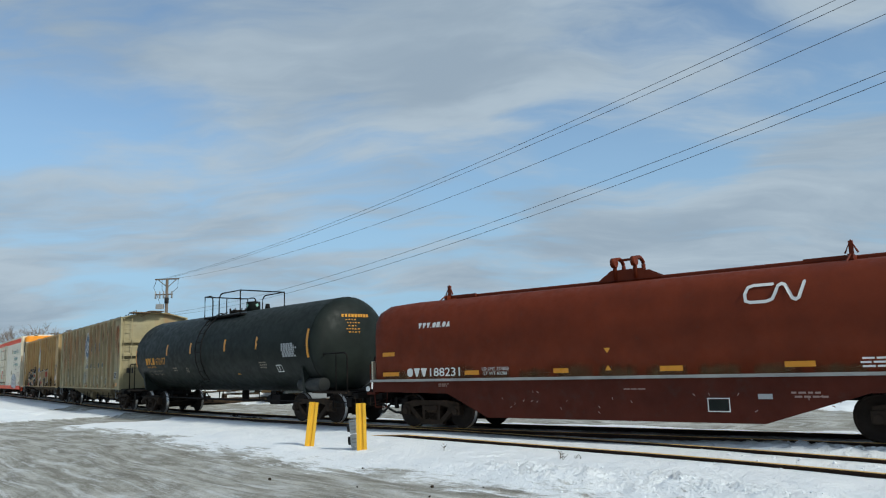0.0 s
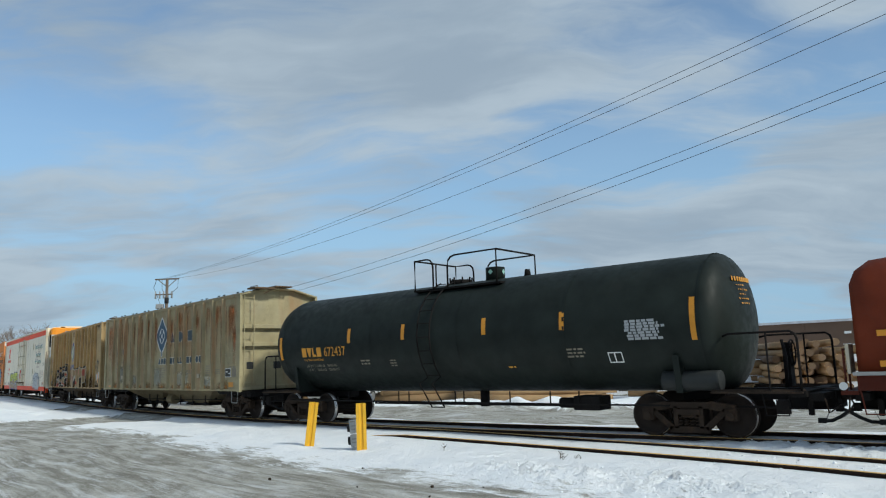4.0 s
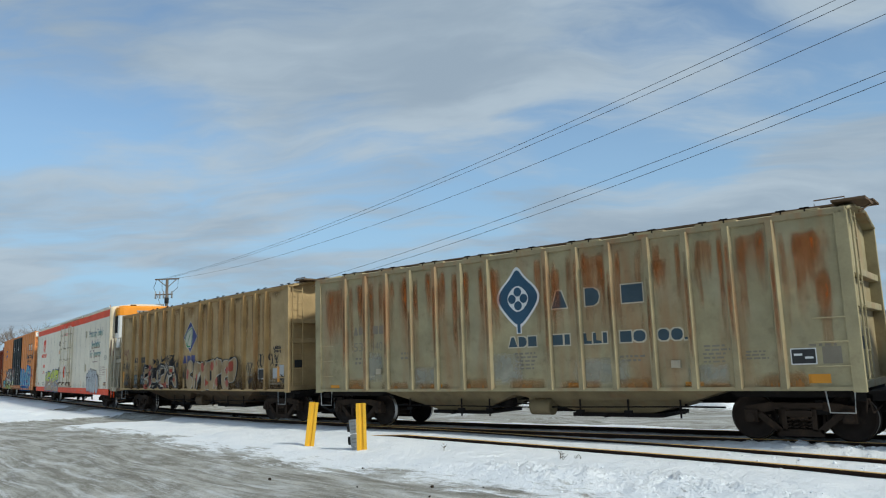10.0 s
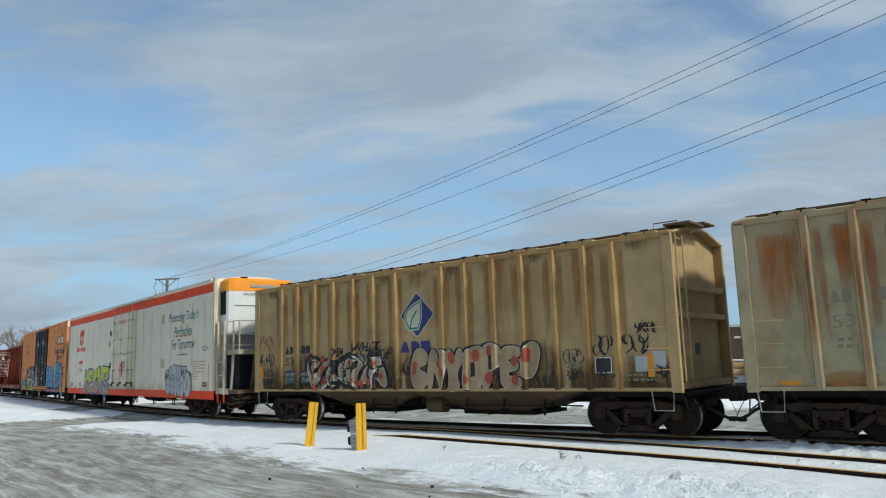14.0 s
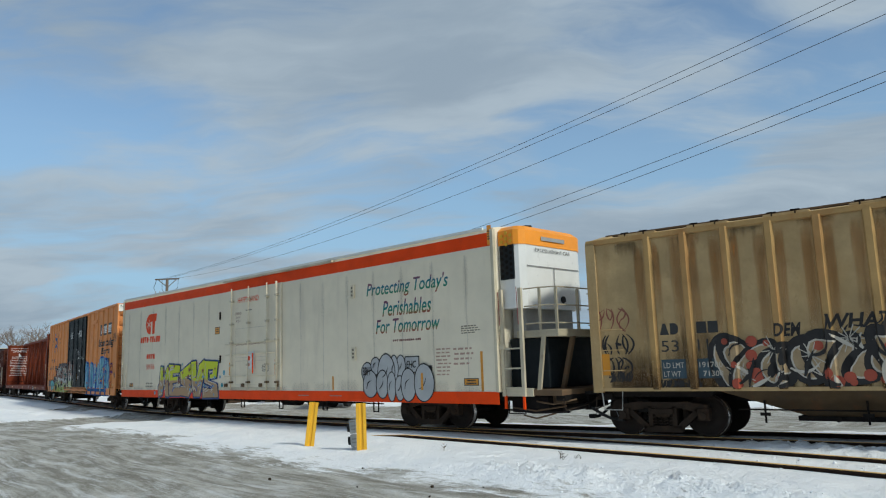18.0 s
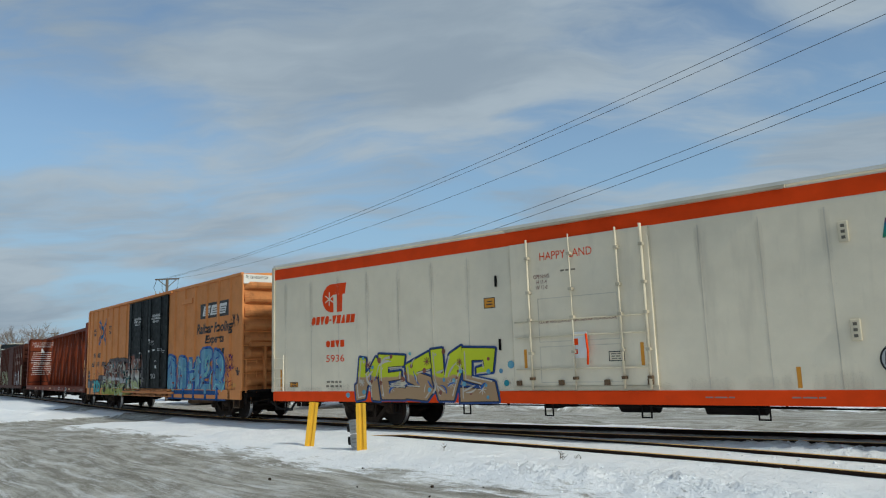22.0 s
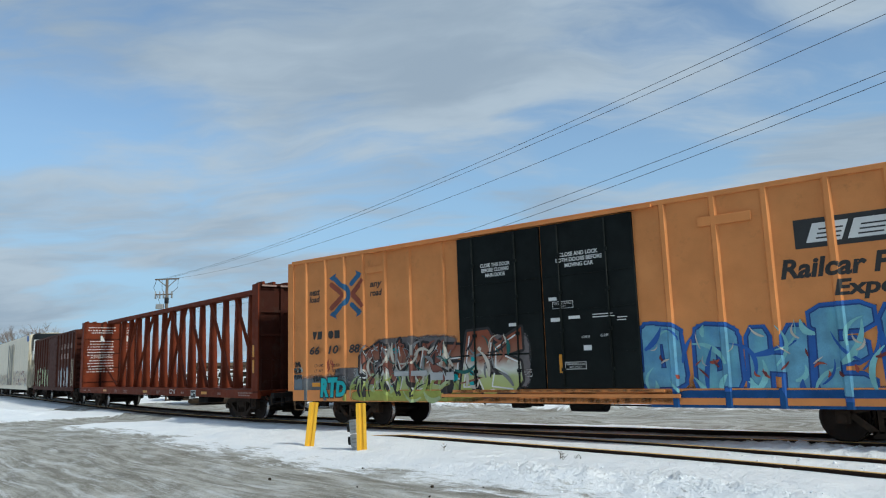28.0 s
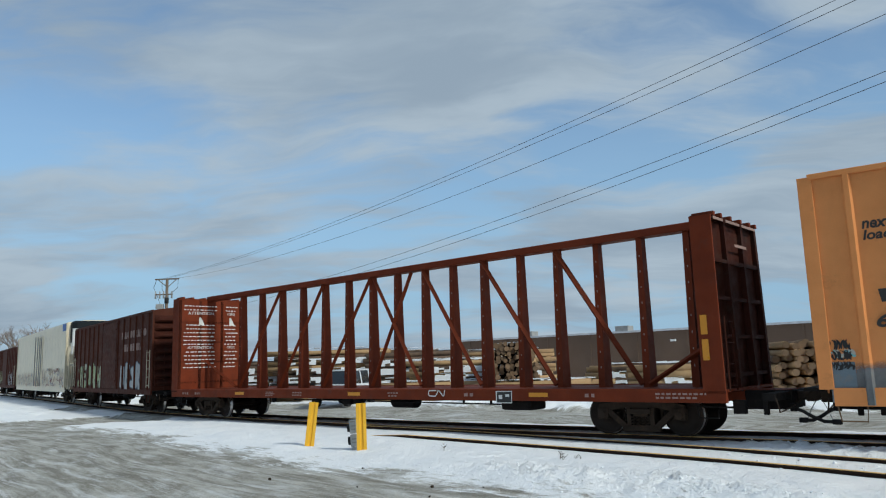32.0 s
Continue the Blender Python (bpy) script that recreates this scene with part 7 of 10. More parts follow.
for k, (s0, s1, z0, z1) in enumerate(((-58.2, -57.6, 1.9, 2.3), (-57.25, -56.6, 1.45, 1.95), (-63.70, -63.10, 1.3, 2.3), (-51.17, -50.66, 1.3, 2.3), (-50.46, -49.86, 1.8, 2.3), (-49.91, -49.46, 1.25, 1.6), (-50.16, -49.66, 2.25, 2.5))):
    scrawl(r2, X(s0), X(s1), z0, z1, y2 - 0.002, M["gblk"], 50 + k, 9, 0.04)
bm = bm_new()
rect(bm, X(-51.19), X(-50.78), 1.40, 1.75, y2, 1)
rect(bm, X(-51.17), X(-50.80), 1.42, 1.73, y2 - 0.0006, 0)
part("consolidated_stencil", bm, [M["lettk"], M["lettw"]], r2, "black stencil panel with white border")
bm = bm_new()
rect(bm, X(-50.21), X(-49.91), 1.42, 1.75, y2 - 0.003, 0)
part("pale_placard", bm, M["gsil"], r2)
bm = bm_new()
rect(bm, X(-49.81), X(-49.51), 1.5, 1.85, y2 - 0.003, 0)
part("pale_placard", bm, M["gsil"], r2)
bm = bm_new()
rect(bm, X(-49.93), X(-49.78), 1.30, 1.80, y2 - 0.004)
part("reflector", bm, M["reflect"], r2)
for k, (s0, s1, z0, z1, n) in enumerate(((-51.97, -51.57, 1.5, 2.0, 5), (-50.46, -49.66, 1.2, 1.4, 2))):
    bars(X(s0), X(s1), z0, z1, n, y2, M["faint"], r2, k, word=(0.05, 0.16))

# ---- tank car ----


def tank_car():
    s0, s1 = -15.45, -31.85
    mid = (-17.77 - 30.4) / 2
    root = rail_car("tank_car", "black cylindrical tank car with amber lettering and a top railing", "tank car", mid, 6.31, -15.0, -33.18)
    X = lambda s: s - mid
    R, CZ = 1.53, 2.47
    a, b = X(s1), X(s0)
    prof = []
    for x, r in ((a, 0.02), (a + 0.05, 0.55), (a + 0.16, 0.95), (a + 0.34, 1.25), (a + 0.56, 1.43), (a + 0.80, 1.51), (a + 1.0, R)):
        prof.append((x, r))
    bt = X(-16.58)
    full = prof + [(bt - 0.6 + 0.6 * math.sin(q), R * math.cos(q)) for q in np.linspace(0, 1.555, 9)]
    bm = bm_new()
    rings = [[(x, -r * math.cos(2 * math.pi * j / 48), CZ + r * math.sin(2 * math.pi * j / 48)) for j in range(48)] for x, r in full]
    loft(bm, rings, smooth=True)
    bmesh.ops.recalc_face_normals(bm, faces=bm.faces[:])
    part("tank", bm, M["tank"], root)
    for x in (a + 1.0, X(-26.9), X(-23.65), X(-20.4), bt - 0.6):
        bm = bm_new()
        loft(bm, [[(x + dx, -(R + 0.008) * math.cos(2 * math.pi * j / 48), CZ + (R + 0.008) * math.sin(2 * math.pi * j / 48)) for j in range(48)] for dx in (-0.025, 0.025)], caps=False, smooth=True)
        part("weld_band", bm, M["tank"], root)

    def wrap(s, w, z0, z1, name, material, lift=0.006):
        """A strip painted on the round shell."""
        bm = bm_new()
        t0, t1 = math.asin((z0 - CZ) / R), math.asin((z1 - CZ) / R)
        n = 5
        col = [[bm.verts.new((X(s) + dx, -(R + lift) * math.cos(t0 + (t1 - t0) * i / n), CZ + (R + lift) * math.sin(t0 + (t1 - t0) * i / n))) for dx in (0, w)] for i in range(n + 1)]
        for i in range(n):
            bm.faces.new((col[i][0], col[i][1], col[i + 1][1], col[i + 1][0]))
        return part(name, bm, material, root)
    for s in (-27.83, -25.63, -22.8, -20.5):
        wrap(s, 0.13, 2.42, 2.85, "reflector", M["reflect"])
    wrap(-31.05, 0.12, 2.0, 2.72, "reflector", M["reflect"])
    wrap(-17.35, 0.12, 2.05, 2.95, "reflector", M["reflect"])

    def on_shell(ob):
        for v in ob.data.vertices:
            t = (v.co.z - CZ) / R
            v.co.y = -(R + 0.007) * math.sqrt(max(0.0, 1 - t * t))
        return ob
    for ob in mark(X(-29.95), X(-29.05), 2.06, 2.34, "svls", 0, M["letty"], root):
        on_shell(ob)
    on_shell(lettering("672437", X(-28.9), X(-27.95), 2.06, 2.34, 0, M["letty"], root))
    on_shell(lettering("THE TANK CAR PEOPLE", X(-29.9), X(-29.0), 1.93, 2.0, 0, M["letty"], root))
    for words, x0, x1, z in (("LD LMT", -29.86, -29.53, 1.745), ("213400 LB", -29.5, -29.02, 1.745), ("96700 KG", -28.9, -28.47, 1.745),
                             ("LT WT", -29.83, -29.57, 1.62), ("72600 LB", -29.44, -29.02, 1.62), ("32930 KG", -28.88, -28.43, 1.62)):
        on_shell(lettering(words, X(x0), X(x1), z, z + 0.075, 0, M["faint"], root))
    on_shell(bars(X(-27.4), X(-26.9), 1.75, 1.93, 2, 0, M["faint"], root, 5, word=(0.06, 0.2)))
    on_shell(bars(X(-26.2), X(-25.9), 1.68, 1.9, 3, 0, M["faint"], root, 6, word=(0.06, 0.2)))
    on_shell(bars(X(-22.2), X(-21.9), 1.55, 1.62, 1, 0, M["letty"], root, 6, word=(0.06, 0.2)))
    on_shell(bars(X(-20.4), X(-19.9), 1.75, 2.0, 3, 0, M["faint"], root, 7, word=(0.06, 0.2)))
    on_shell(bars(X(-18.85), X(-17.9), 2.1, 2.55, 7, 0, M["gsil"], root, 8, fill=0.85, word=(0.08, 0.16)))
    bm = bm_new()
    frame_rect(bm, X(-19.35), X(-19.0), 1.62, 1.86, 0, 0.025)
    rect(bm, X(-19.2), X(-19.17), 1.64, 1.84, 0)
    on_shell(part("stencil_panel", bm, M["lettw"], root, "white-framed stencil panel"))
    # front head lettering
    bm = bm_new()
    rnd = random.Random(3)
    for i in range(6):
        z = 3.30 - i * 0.1
        y = -0.6 if i == 0 else rnd.uniform(-0.5, -0.4)
        while y < (0.38 if i == 0 else rnd.uniform(-0.15, 0.05)):
            w = rnd.uniform(0.08, 0.1) if i == 0 else rnd.uniform(0.03, 0.09)
            rr = math.hypot(y, z - CZ)
            xs = bt - 0.6 + 0.6 * math.sqrt(max(0.0, 1 - (rr / R) ** 2)) + 0.02
            h = 0.1 if i == 0 else 0.03
            bm.faces.new([bm.verts.new(p) for p in ((xs, y, z), (xs, y + w, z), (xs - 0.01, y + w, z + h), (xs - 0.01, y, z + h))])
            y += w + (0.03 if i == 0 else 0.05)
    part("head_stencil", bm, M["letty"], root)
    # saddles, draft sills, platforms, ladders
    for d, xe in ((1, b), (-1, a)):
        bm = bm_new()
        xs = [xe + d * 0.15, xe - d * 2.7]
        box(bm, min(xs), max(xs), -0.2, 0.2, 0.76, 1.0)
        box(bm, min(xe - d * 0.1, xe + d * 0.2), max(xe - d * 0.1, xe + d * 0.2), -1.45, 1.45, 0.88, 1.0, bevel=0.02)
        part("stub_sill", bm, M["black"], root)
        bm = bm_new()
        x = d * 6.31
        prism(bm, [(-1.42, 1.75), (-1.30, 0.95), (1.30, 0.95), (1.42, 1.75), (1.1, 1.45), (0.6, 1.08), (-0.6, 1.08), (-1.1, 1.45)], x - 0.07, x + 0.07)
        part("saddle", bm, M["tank"], root)
        for sy in (-1, 1):
            bm = bm_new()
            tube(bm, [(xe - d * 1.6, sy * 1.40, 0.99), (xe + d * 0.18, sy * 1.40, 0.99)], 0.04, 6)
            box(bm, min(xe - d * 1.6, xe + d * 0.15), max(xe - d * 1.6, xe + d * 0.15), sy * 1.4 - 0.12, sy * 1.4 + 0.12, 0.95, 0.985)
            part("running_board", bm, M["truck"], root)
        for sy in (-1, 1):
            bm = bm_new()
            tube(bm, [(xe - d * 1.35, sy * 1.22, 2.10), (xe - d * 1.2, sy * 1.34, 2.14), (xe + d * 0.0, sy * 1.42, 2.14), (xe + d * 0.09, sy * 1.42, 2.08), (xe + d * 0.12, sy * 1.42, 1.98), (xe + d * 0.12, sy * 1.42, 0.98)], 0.026, 6)
            tube(bm, [(xe - d * 0.45, sy * 1.42, 2.13), (xe - d * 0.45, sy * 1.42, 0.98)], 0.02, 5)
            part("end_handrail", bm, M["black"], root)
        stirrup(root, xe - d * 0.35, -1.42, 0.95, M["black"])
    bm = bm_new()
    tube(bm, [(b - 2.72, -1.12, 1.20), (b - 2.66, -1.12, 1.20), (b - 1.55, -1.12, 1.20), (b - 1.48, -1.12, 1.20)], 0.21, 16)
    part("air_reservoir", bm, M["tank_grey"], root, "dull grey air reservoir")
    # hand brake before the head
    bm = bm_new()
    x = b - 0.52
    tube(bm, [(x, 0.62 + 0.28 * math.cos(q * math.pi / 8), 1.72 + 0.28 * math.sin(q * math.pi / 8)) for q in range(17)], 0.020, 5)
    for q in range(5):
        tube(bm, [(x, 0.62, 1.72), (x, 0.62 + 0.27 * math.cos(q * 1.2566), 1.72 + 0.27 * math.sin(q * 1.2566))], 0.012, 4)
    part("brake_wheel", bm, M["black"], root)
    bm = bm_new()
    box(bm, b - 0.68, b - 0.54, 0.45, 0.80, 1.0, 1.95, bevel=0.03)
    tube(bm, [(b - 0.6, 0.2, 2.0), (b - 0.5, 0.05, 1.6), (b - 0.55, 0.1, 1.0)], 0.035, 6)
    part("brake_stand", bm, M["black"], root)
    bm = bm_new()
    tube(bm, [(a + 1.0, -1.25, 0.72), (b - 2.6, -1.25, 0.68)], 0.022, 5)
    tube(bm, [(X(-27.5), -0.7, 0.62), (X(-20.5), -0.7, 0.62)], 0.028, 5)
    for s in (-28.4, -26.3, -25.9, -24.2, -23.9, -22.4, -21.2, -20.4):
        tube(bm, [(X(s), -0.95, 0.98), (X(s), -0.95, 0.62)], 0.018, 5)
    part("brake_rod", bm, M["black"], root)
    bm = bm_new()
    box(bm, X(-20.6), X(-19.9), -0.9, -0.3, 0.52, 0.86, bevel=0.04)
    tube(bm, [(X(-21.1), -0.6, 0.68), (X(-20.6), -0.6, 0.68)], 0.13, 10)
    part("brake_valve", bm, M["black"], root)
    bm = bm_new()
    tube(bm, [(X(-23.9), 0, 0.98), (X(-23.9), 0, 0.52)], 0.13, 12)
    part("bottom_outlet", bm, M["black"], root)
    # side ladder at the middle and top platform with its railing
    bm = bm_new()
    for s in (-24.95, -24.5):
        pts = [(X(s), -1.05, 0.55), (X(s), -1.55, 1.2)]
        pts += [(X(s), -(R + 0.09) * math.cos(t), CZ + (R + 0.09) * math.sin(t)) for t in np.linspace(-0.75, 1.25, 9)]
        tube(bm, pts, 0.022, 5)
    for i in range(9):
        t = -0.7 + i * 0.23
        y, z = -(R + 0.1) * math.cos(t), CZ + (R + 0.1) * math.sin(t)
        tube(bm, [(X(-24.95), y, z), (X(-24.5), y, z)], 0.014, 5)
    tube(bm, [(X(-24.95), -1.05, 0.55), (X(-24.5), -1.05, 0.55)], 0.016, 5)
    part("tank_ladder", bm, M["black"], root)
    bm = bm_new()
    box(bm, X(-25.6), X(-22.55), -0.95, -0.45, CZ + R - 0.22, CZ + R - 0.17)
    box(bm, X(-25.6), X(-22.55), 0.45, 0.95, CZ + R - 0.22, CZ + R - 0.17)
    part("top_platform", bm, M["black"], root)
    P0, P1, ZB, ZT = X(-25.55), X(-22.65), CZ + R - 0.2, CZ + R + 0.70
    bm = bm_new()
    for sy in (-0.95, 0.95):
        tube(bm, [(P0, sy, ZB), (P0, sy, ZT - 0.02), (P0 + 0.46, sy, ZT - 0.02), (P0 + 0.58, sy, ZT - 0.05), (P0 + 0.66, sy, ZT - 0.13), (P0 + 0.69, sy, ZT - 0.25), (P0 + 0.69, sy, ZB)], 0.026, 6)
        tube(bm, [(P1, sy, ZB), (P1, sy, ZT), (P1 - 1.42, sy, ZT), (P1 - 1.56, sy, ZT - 0.04), (P1 - 1.65, sy, ZT - 0.13), (P1 - 1.68, sy, ZT - 0.26), (P1 - 1.68, sy, ZB)], 0.026, 6)
    tube(bm, [(P0, -0.95, ZT - 0.02), (P0, 0.95, ZT - 0.02)], 0.026, 6)
    tube(bm, [(P1, -0.95, ZT), (P1, 0.95, ZT)], 0.026, 6)
    tube(bm, [(P0, 0.0, ZT - 0.02), (P0, 0.0, ZB + 0.2)], 0.022, 6)
    part("top_railing", bm, M["black"], root, "black pipe railing")
    bm = bm_new()
    tube(bm, [(X(-23.37), 0, CZ + R - 0.05), (X(-23.37), 0, CZ + R + 0.32), (X(-23.37), 0, CZ + R + 0.34)], 0.27, 20)
    dome = part("valve_dome", bm, M["tank"], root)
    for q in (0.12, 1.6):
        bm = bm_new()
        x, y, z = X(-23.37) + 0.279 * math.sin(q), -0.279 * math.cos(q), CZ + R + 0.2
        u, v = 0.075 * math.cos(q), 0.075 * math.sin(q)
        bm.faces.new([bm.verts.new(c) for c in ((x, y, z - 0.075), (x + u, y + v, z), (x, y, z + 0.075), (x - u, y - v, z))])
        part("placard", bm, M["gmint"], dome, "pale mint diamond placard")
    bm = bm_new()
    tube(bm, [(X(-24.6), 0, CZ + R - 0.05), (X(-24.6), 0, CZ + R + 0.1)], 0.3, 16)
    for j in range(8):
        q = j * math.pi / 4
        tube(bm, [(X(-24.6) + 0.32 * math.cos(q), 0.32 * math.sin(q), CZ + R - 0.05), (X(-24.6) + 0.32 * math.cos(q), 0.32 * math.sin(q), CZ + R + 0.17)], 0.025, 5)
    part("manway", bm, M["black"], root)
    bm = bm_new()
    tube(bm, [(X(-22.3), 0, CZ + R - 0.05), (X(-22.3), 0, CZ + R + 0.1), (X(-22.3), 0, CZ + R + 0.18)], 0.1, 10, taper=0.07)
    part("relief_valve", bm, M["black"], root)


tank_car()

# ---- coil car ----


def coil_car():
    s0, s1 = 0.55, -14.45
    mid = (s0 + s1) / 2
    root = rail_car("coil_car", "red-brown steel coil car with a long rounded hood", "coil car", mid, 5.75, s0 + 0.1, s1 - 0.1)
    X = lambda s: s - mid
    a, b = X(s1), X(s0)
    W = 1.52

    def hood_ring(x, k, top):
        pts = [(-W * k, 1.33), (-W * k, 2.55), (-W * k * 0.965, 2.95), (-W * k * 0.87, 3.22), (-W * k * 0.70, 3.42), (-0.3, top), (0.3, top), (W * k * 0.70, 3.42), (W * k * 0.87, 3.22), (W * k * 0.965, 2.95), (W * k, 2.55), (W * k, 1.33)]
        return [(x, y, min(z, top)) for y, z in pts]
    bm = bm_new()
    rings = [hood_ring(a + 0.02, 0.92, 2.95), hood_ring(a + 0.12, 0.965, 3.2), hood_ring(a + 0.35, 0.99, 3.4), hood_ring(a + 0.8, 1.0, 3.53)]
    rings += [hood_ring(x, 1.0, 3.53) for x in np.linspace(a + 2, b - 2, 6)]
    rings += [hood_ring(b - 0.8, 1.0, 3.53), hood_ring(b - 0.35, 0.99, 3.4), hood_ring(b - 0.12, 0.965, 3.2), hood_ring(b - 0.02, 0.92, 2.95)]
    loft(bm, rings, smooth=True)
    bmesh.ops.recalc_face_normals(bm, faces=bm.faces[:])
    part("hood", bm, M["coil"], root)
    bm = bm_new()
    box(bm, a + 2.0, b - 2.0, -0.16, 0.16, 3.52, 3.63, bevel=0.03)
    part("ridge_beam", bm, M["coil"], root)
    bm = bm_new()
    for sy in (-1, 1):
        box(bm, a - 0.05, b + 0.05, sy * 1.50 - 0.09, sy * 1.50 + 0.09, 1.27, 1.335, bevel=0.008)
    part("hood_ledge", bm, M["grey"], root, "weathered grey ledge")
    bm = bm_new()
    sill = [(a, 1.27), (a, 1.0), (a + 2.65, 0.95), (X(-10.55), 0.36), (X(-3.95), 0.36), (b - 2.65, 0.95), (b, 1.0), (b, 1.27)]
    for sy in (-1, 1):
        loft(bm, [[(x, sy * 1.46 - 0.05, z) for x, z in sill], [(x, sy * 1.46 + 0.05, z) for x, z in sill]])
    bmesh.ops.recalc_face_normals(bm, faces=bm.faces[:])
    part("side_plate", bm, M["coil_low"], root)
    bm = bm_new()
    loft(bm, [[(x, -1.38, z) for x, z in sill[2:6]], [(x, 1.38, z) for x, z in sill[2:6]]])
    box(bm, a, b, -1.4, 1.4, 1.1, 1.27)
    box(bm, a, b, -0.3, 0.3, 0.75, 1.1)
    bmesh.ops.recalc_face_normals(bm, faces=bm.faces[:])
    part("trough", bm, M["black"], root)
    # lifting bracket and end braces
    c = X(-7.2)
    bm = bm_new()
    for y in (-0.26, 0.22):
        loft(bm, [[(c - 0.75, q, 3.58), (c + 0.95, q, 3.58), (c + 0.42, q, 3.84), (c - 0.36, q, 3.84)] for q in (y, y + 0.04)])
    for dx in (-0.25, 0.27):
        arch = [(c + dx, -0.26, 3.6), (c + dx, -0.26, 3.98)] + [(c + dx, -0.26 * math.cos(q), 3.98 + 0.16 * math.sin(q)) for q in np.linspace(0.3, 2.84, 7)] + [(c + dx, 0.26, 3.98), (c + dx, 0.26, 3.6)]
        tube(bm, arch, 0.05, 6)
        tube(bm, [(c + dx - 0.05, -0.3, 4.02), (c + dx + 0.06, -0.3, 4.02)], 0.12, 14)
    box(bm, c - 0.25, c + 0.27, -0.05, 0.05, 4.08, 4.13)
    bmesh.ops.recalc_face_normals(bm, faces=bm.faces[:])
    part("lifting_bracket", bm, M["coil"], root)
    for s, d in ((-12.45, 1), (-2.3, -1)):
        bm = bm_new()
        x = X(s)
        box(bm, x - 0.05, x + 0.05, -0.6, 0.6, 3.5, 3.62)
        box(bm, x - 0.04, x + 0.04, -0.45, -0.37, 3.5, 3.9)
        box(bm, min(x, x + d * 0.9), max(x, x + d * 0.9), -0.42, -0.36, 3.55, 3.62)
        tube(bm, [(x - 0.12, -0.42, 3.65), (x, -0.42, 3.92), (x + 0.12, -0.42, 3.65)], 0.022, 5)
        tube(bm, [(x, -1.3, 3.05), (x + d * 0.05, -1.2, 3.3), (x, -0.6, 3.6)], 0.02, 5)
        part("hood_stop", bm, M["coil"], root)
    Y = -W - 0.004
    mark(X(-13.15), X(-12.45), 1.40, 1.62, "ovv", Y, M["lettw"], root)
    lettering("188231", X(-12.35), X(-11.35), 1.40, 1.62, Y, M["lettw"], root, bold=0.01)
    for ob in mark(X(-12.75), X(-11.65), 2.69, 2.83, "vvv.os.ot", Y, M["lettw"], root, "web_address", 0.2):
        for v in ob.data.vertices:
            v.co.y = Y - 0.004 + (v.co.z - 2.55) * 0.133
    lettering("LD LMT 225800\nLT WT 60200", X(-10.65), X(-9.85), 1.41, 1.60, Y, M["lettw"], root)
    bars(X(-7.8), X(-7.3), 1.40, 1.47, 1, Y, M["lettw"], root, 5, "web_address", 0.9, (0.45, 0.5))
    bars(X(-2.25), X(-1.2), 1.40, 1.62, 3, Y, M["lettw"], root, 6)
    bm = bm_new()
    plate(bm, [(X(-7.2), 1.84), (X(-7.12), 1.96), (X(-7.28), 1.96)], Y)
    plate(bm, [(X(-7.28), 1.46), (X(-7.12), 1.46), (X(-7.2), 1.58)], Y)
    part("balance_mark", bm, M["letty"], root)
    for s0_, s1_, z in ((-14.05, -13.6, 1.97), (-14.05, -13.45, 1.42), (-11.2, -10.75, 1.42), (-8.6, -8.2, 1.42), (-6.0, -5.5, 1.42), (-3.5, -2.95, 1.45), (-1.0, -0.5, 1.45)):
        bm = bm_new()
        rect(bm, X(s0_), X(s1_), z, z + 0.11, Y)
        part("reflector", bm, M["reflect"], root)
    # company emblem as a looping white band
    bm = bm_new()
    pts = []
    for i, (u, v) in enumerate(((0.46, 1.0), (0.12, 1.0), (0.03, 0.9), (0.0, 0.5), (0.03, 0.1), (0.12, 0.0), (0.40, 0.0), (0.50, 0.12), (0.54, 0.5), (0.56, 0.88), (0.62, 1.0), (0.68, 0.9), (0.84, 0.1), (0.90, 0.0), (0.95, 0.1), (1.0, 1.02))):
        pts.append((X(-4.15) + u * 1.08 + v * 0.06, 2.74 + v * 0.34))
    for i, (p, q) in enumerate(zip(pts, pts[1:])):
        stroke(bm, p, q, 0.062, -0.0002 * i)
    for v in bm.verts:
        v.co.y += -np.interp(v.co.z, [2.55, 2.95, 3.22], [W, W * 0.965, W * 0.87]) - 0.035
    part("company_emblem", bm, M["lettw"], root, "looping white band emblem")
    Y2 = -1.51 - 0.004
    bm = bm_new()
    frame_rect(bm, X(-5.05), X(-4.6), 0.58, 0.86, Y2, 0.02)
    part("consolidated_stencil", bm, M["lettw"], root, "white-framed stencil panel")
    bm = bm_new()
    rect(bm, X(-5.02), X(-4.63), 0.61, 0.83, Y2 + 0.001)
    part("stencil_ground", bm, M["tank"], root)
    bm = bm_new()
    rect(bm, X(-4.05), X(-3.78), 0.84, 0.94, Y2)
    part("pale_placard", bm, M["gsil"], root)
    bars(X(-3.45), X(-2.75), 0.85, 1.0, 2, Y2, M["faintw"], root, 8, word=(0.08, 0.16))
    bars(X(-12.1), X(-11.7), 1.12, 1.22, 2, Y2, M["faintw"], root, 9, word=(0.08, 0.16))
    bars(X(-6.9), X(-6.3), 1.02, 1.07, 1, Y2, M["faintw"], root, 10, word=(0.1, 0.2))
    soft(root, "soot_stain", X(-6.8), X(-5.95), 3.18, 3.36, 0, M["ssoot"], "cloud")
    stain = root.children[-1]
    for v in stain.data.vertices:
        v.co.y = -np.interp(v.co.z, [2.95, 3.22, 3.42], [W * 0.965, W * 0.87, W * 0.70]) - 0.02
    rnd = random.Random(61)
    for k in range(13):
        x = a + 0.9 + k * 1.1
        soft(root, "grime_run", x - 0.55, x + 0.55, 1.34, rnd.uniform(1.5, 1.8), Y + 0.001, M["sgrime"], "rise")
    for k in range(22):
        bm = bm_new()
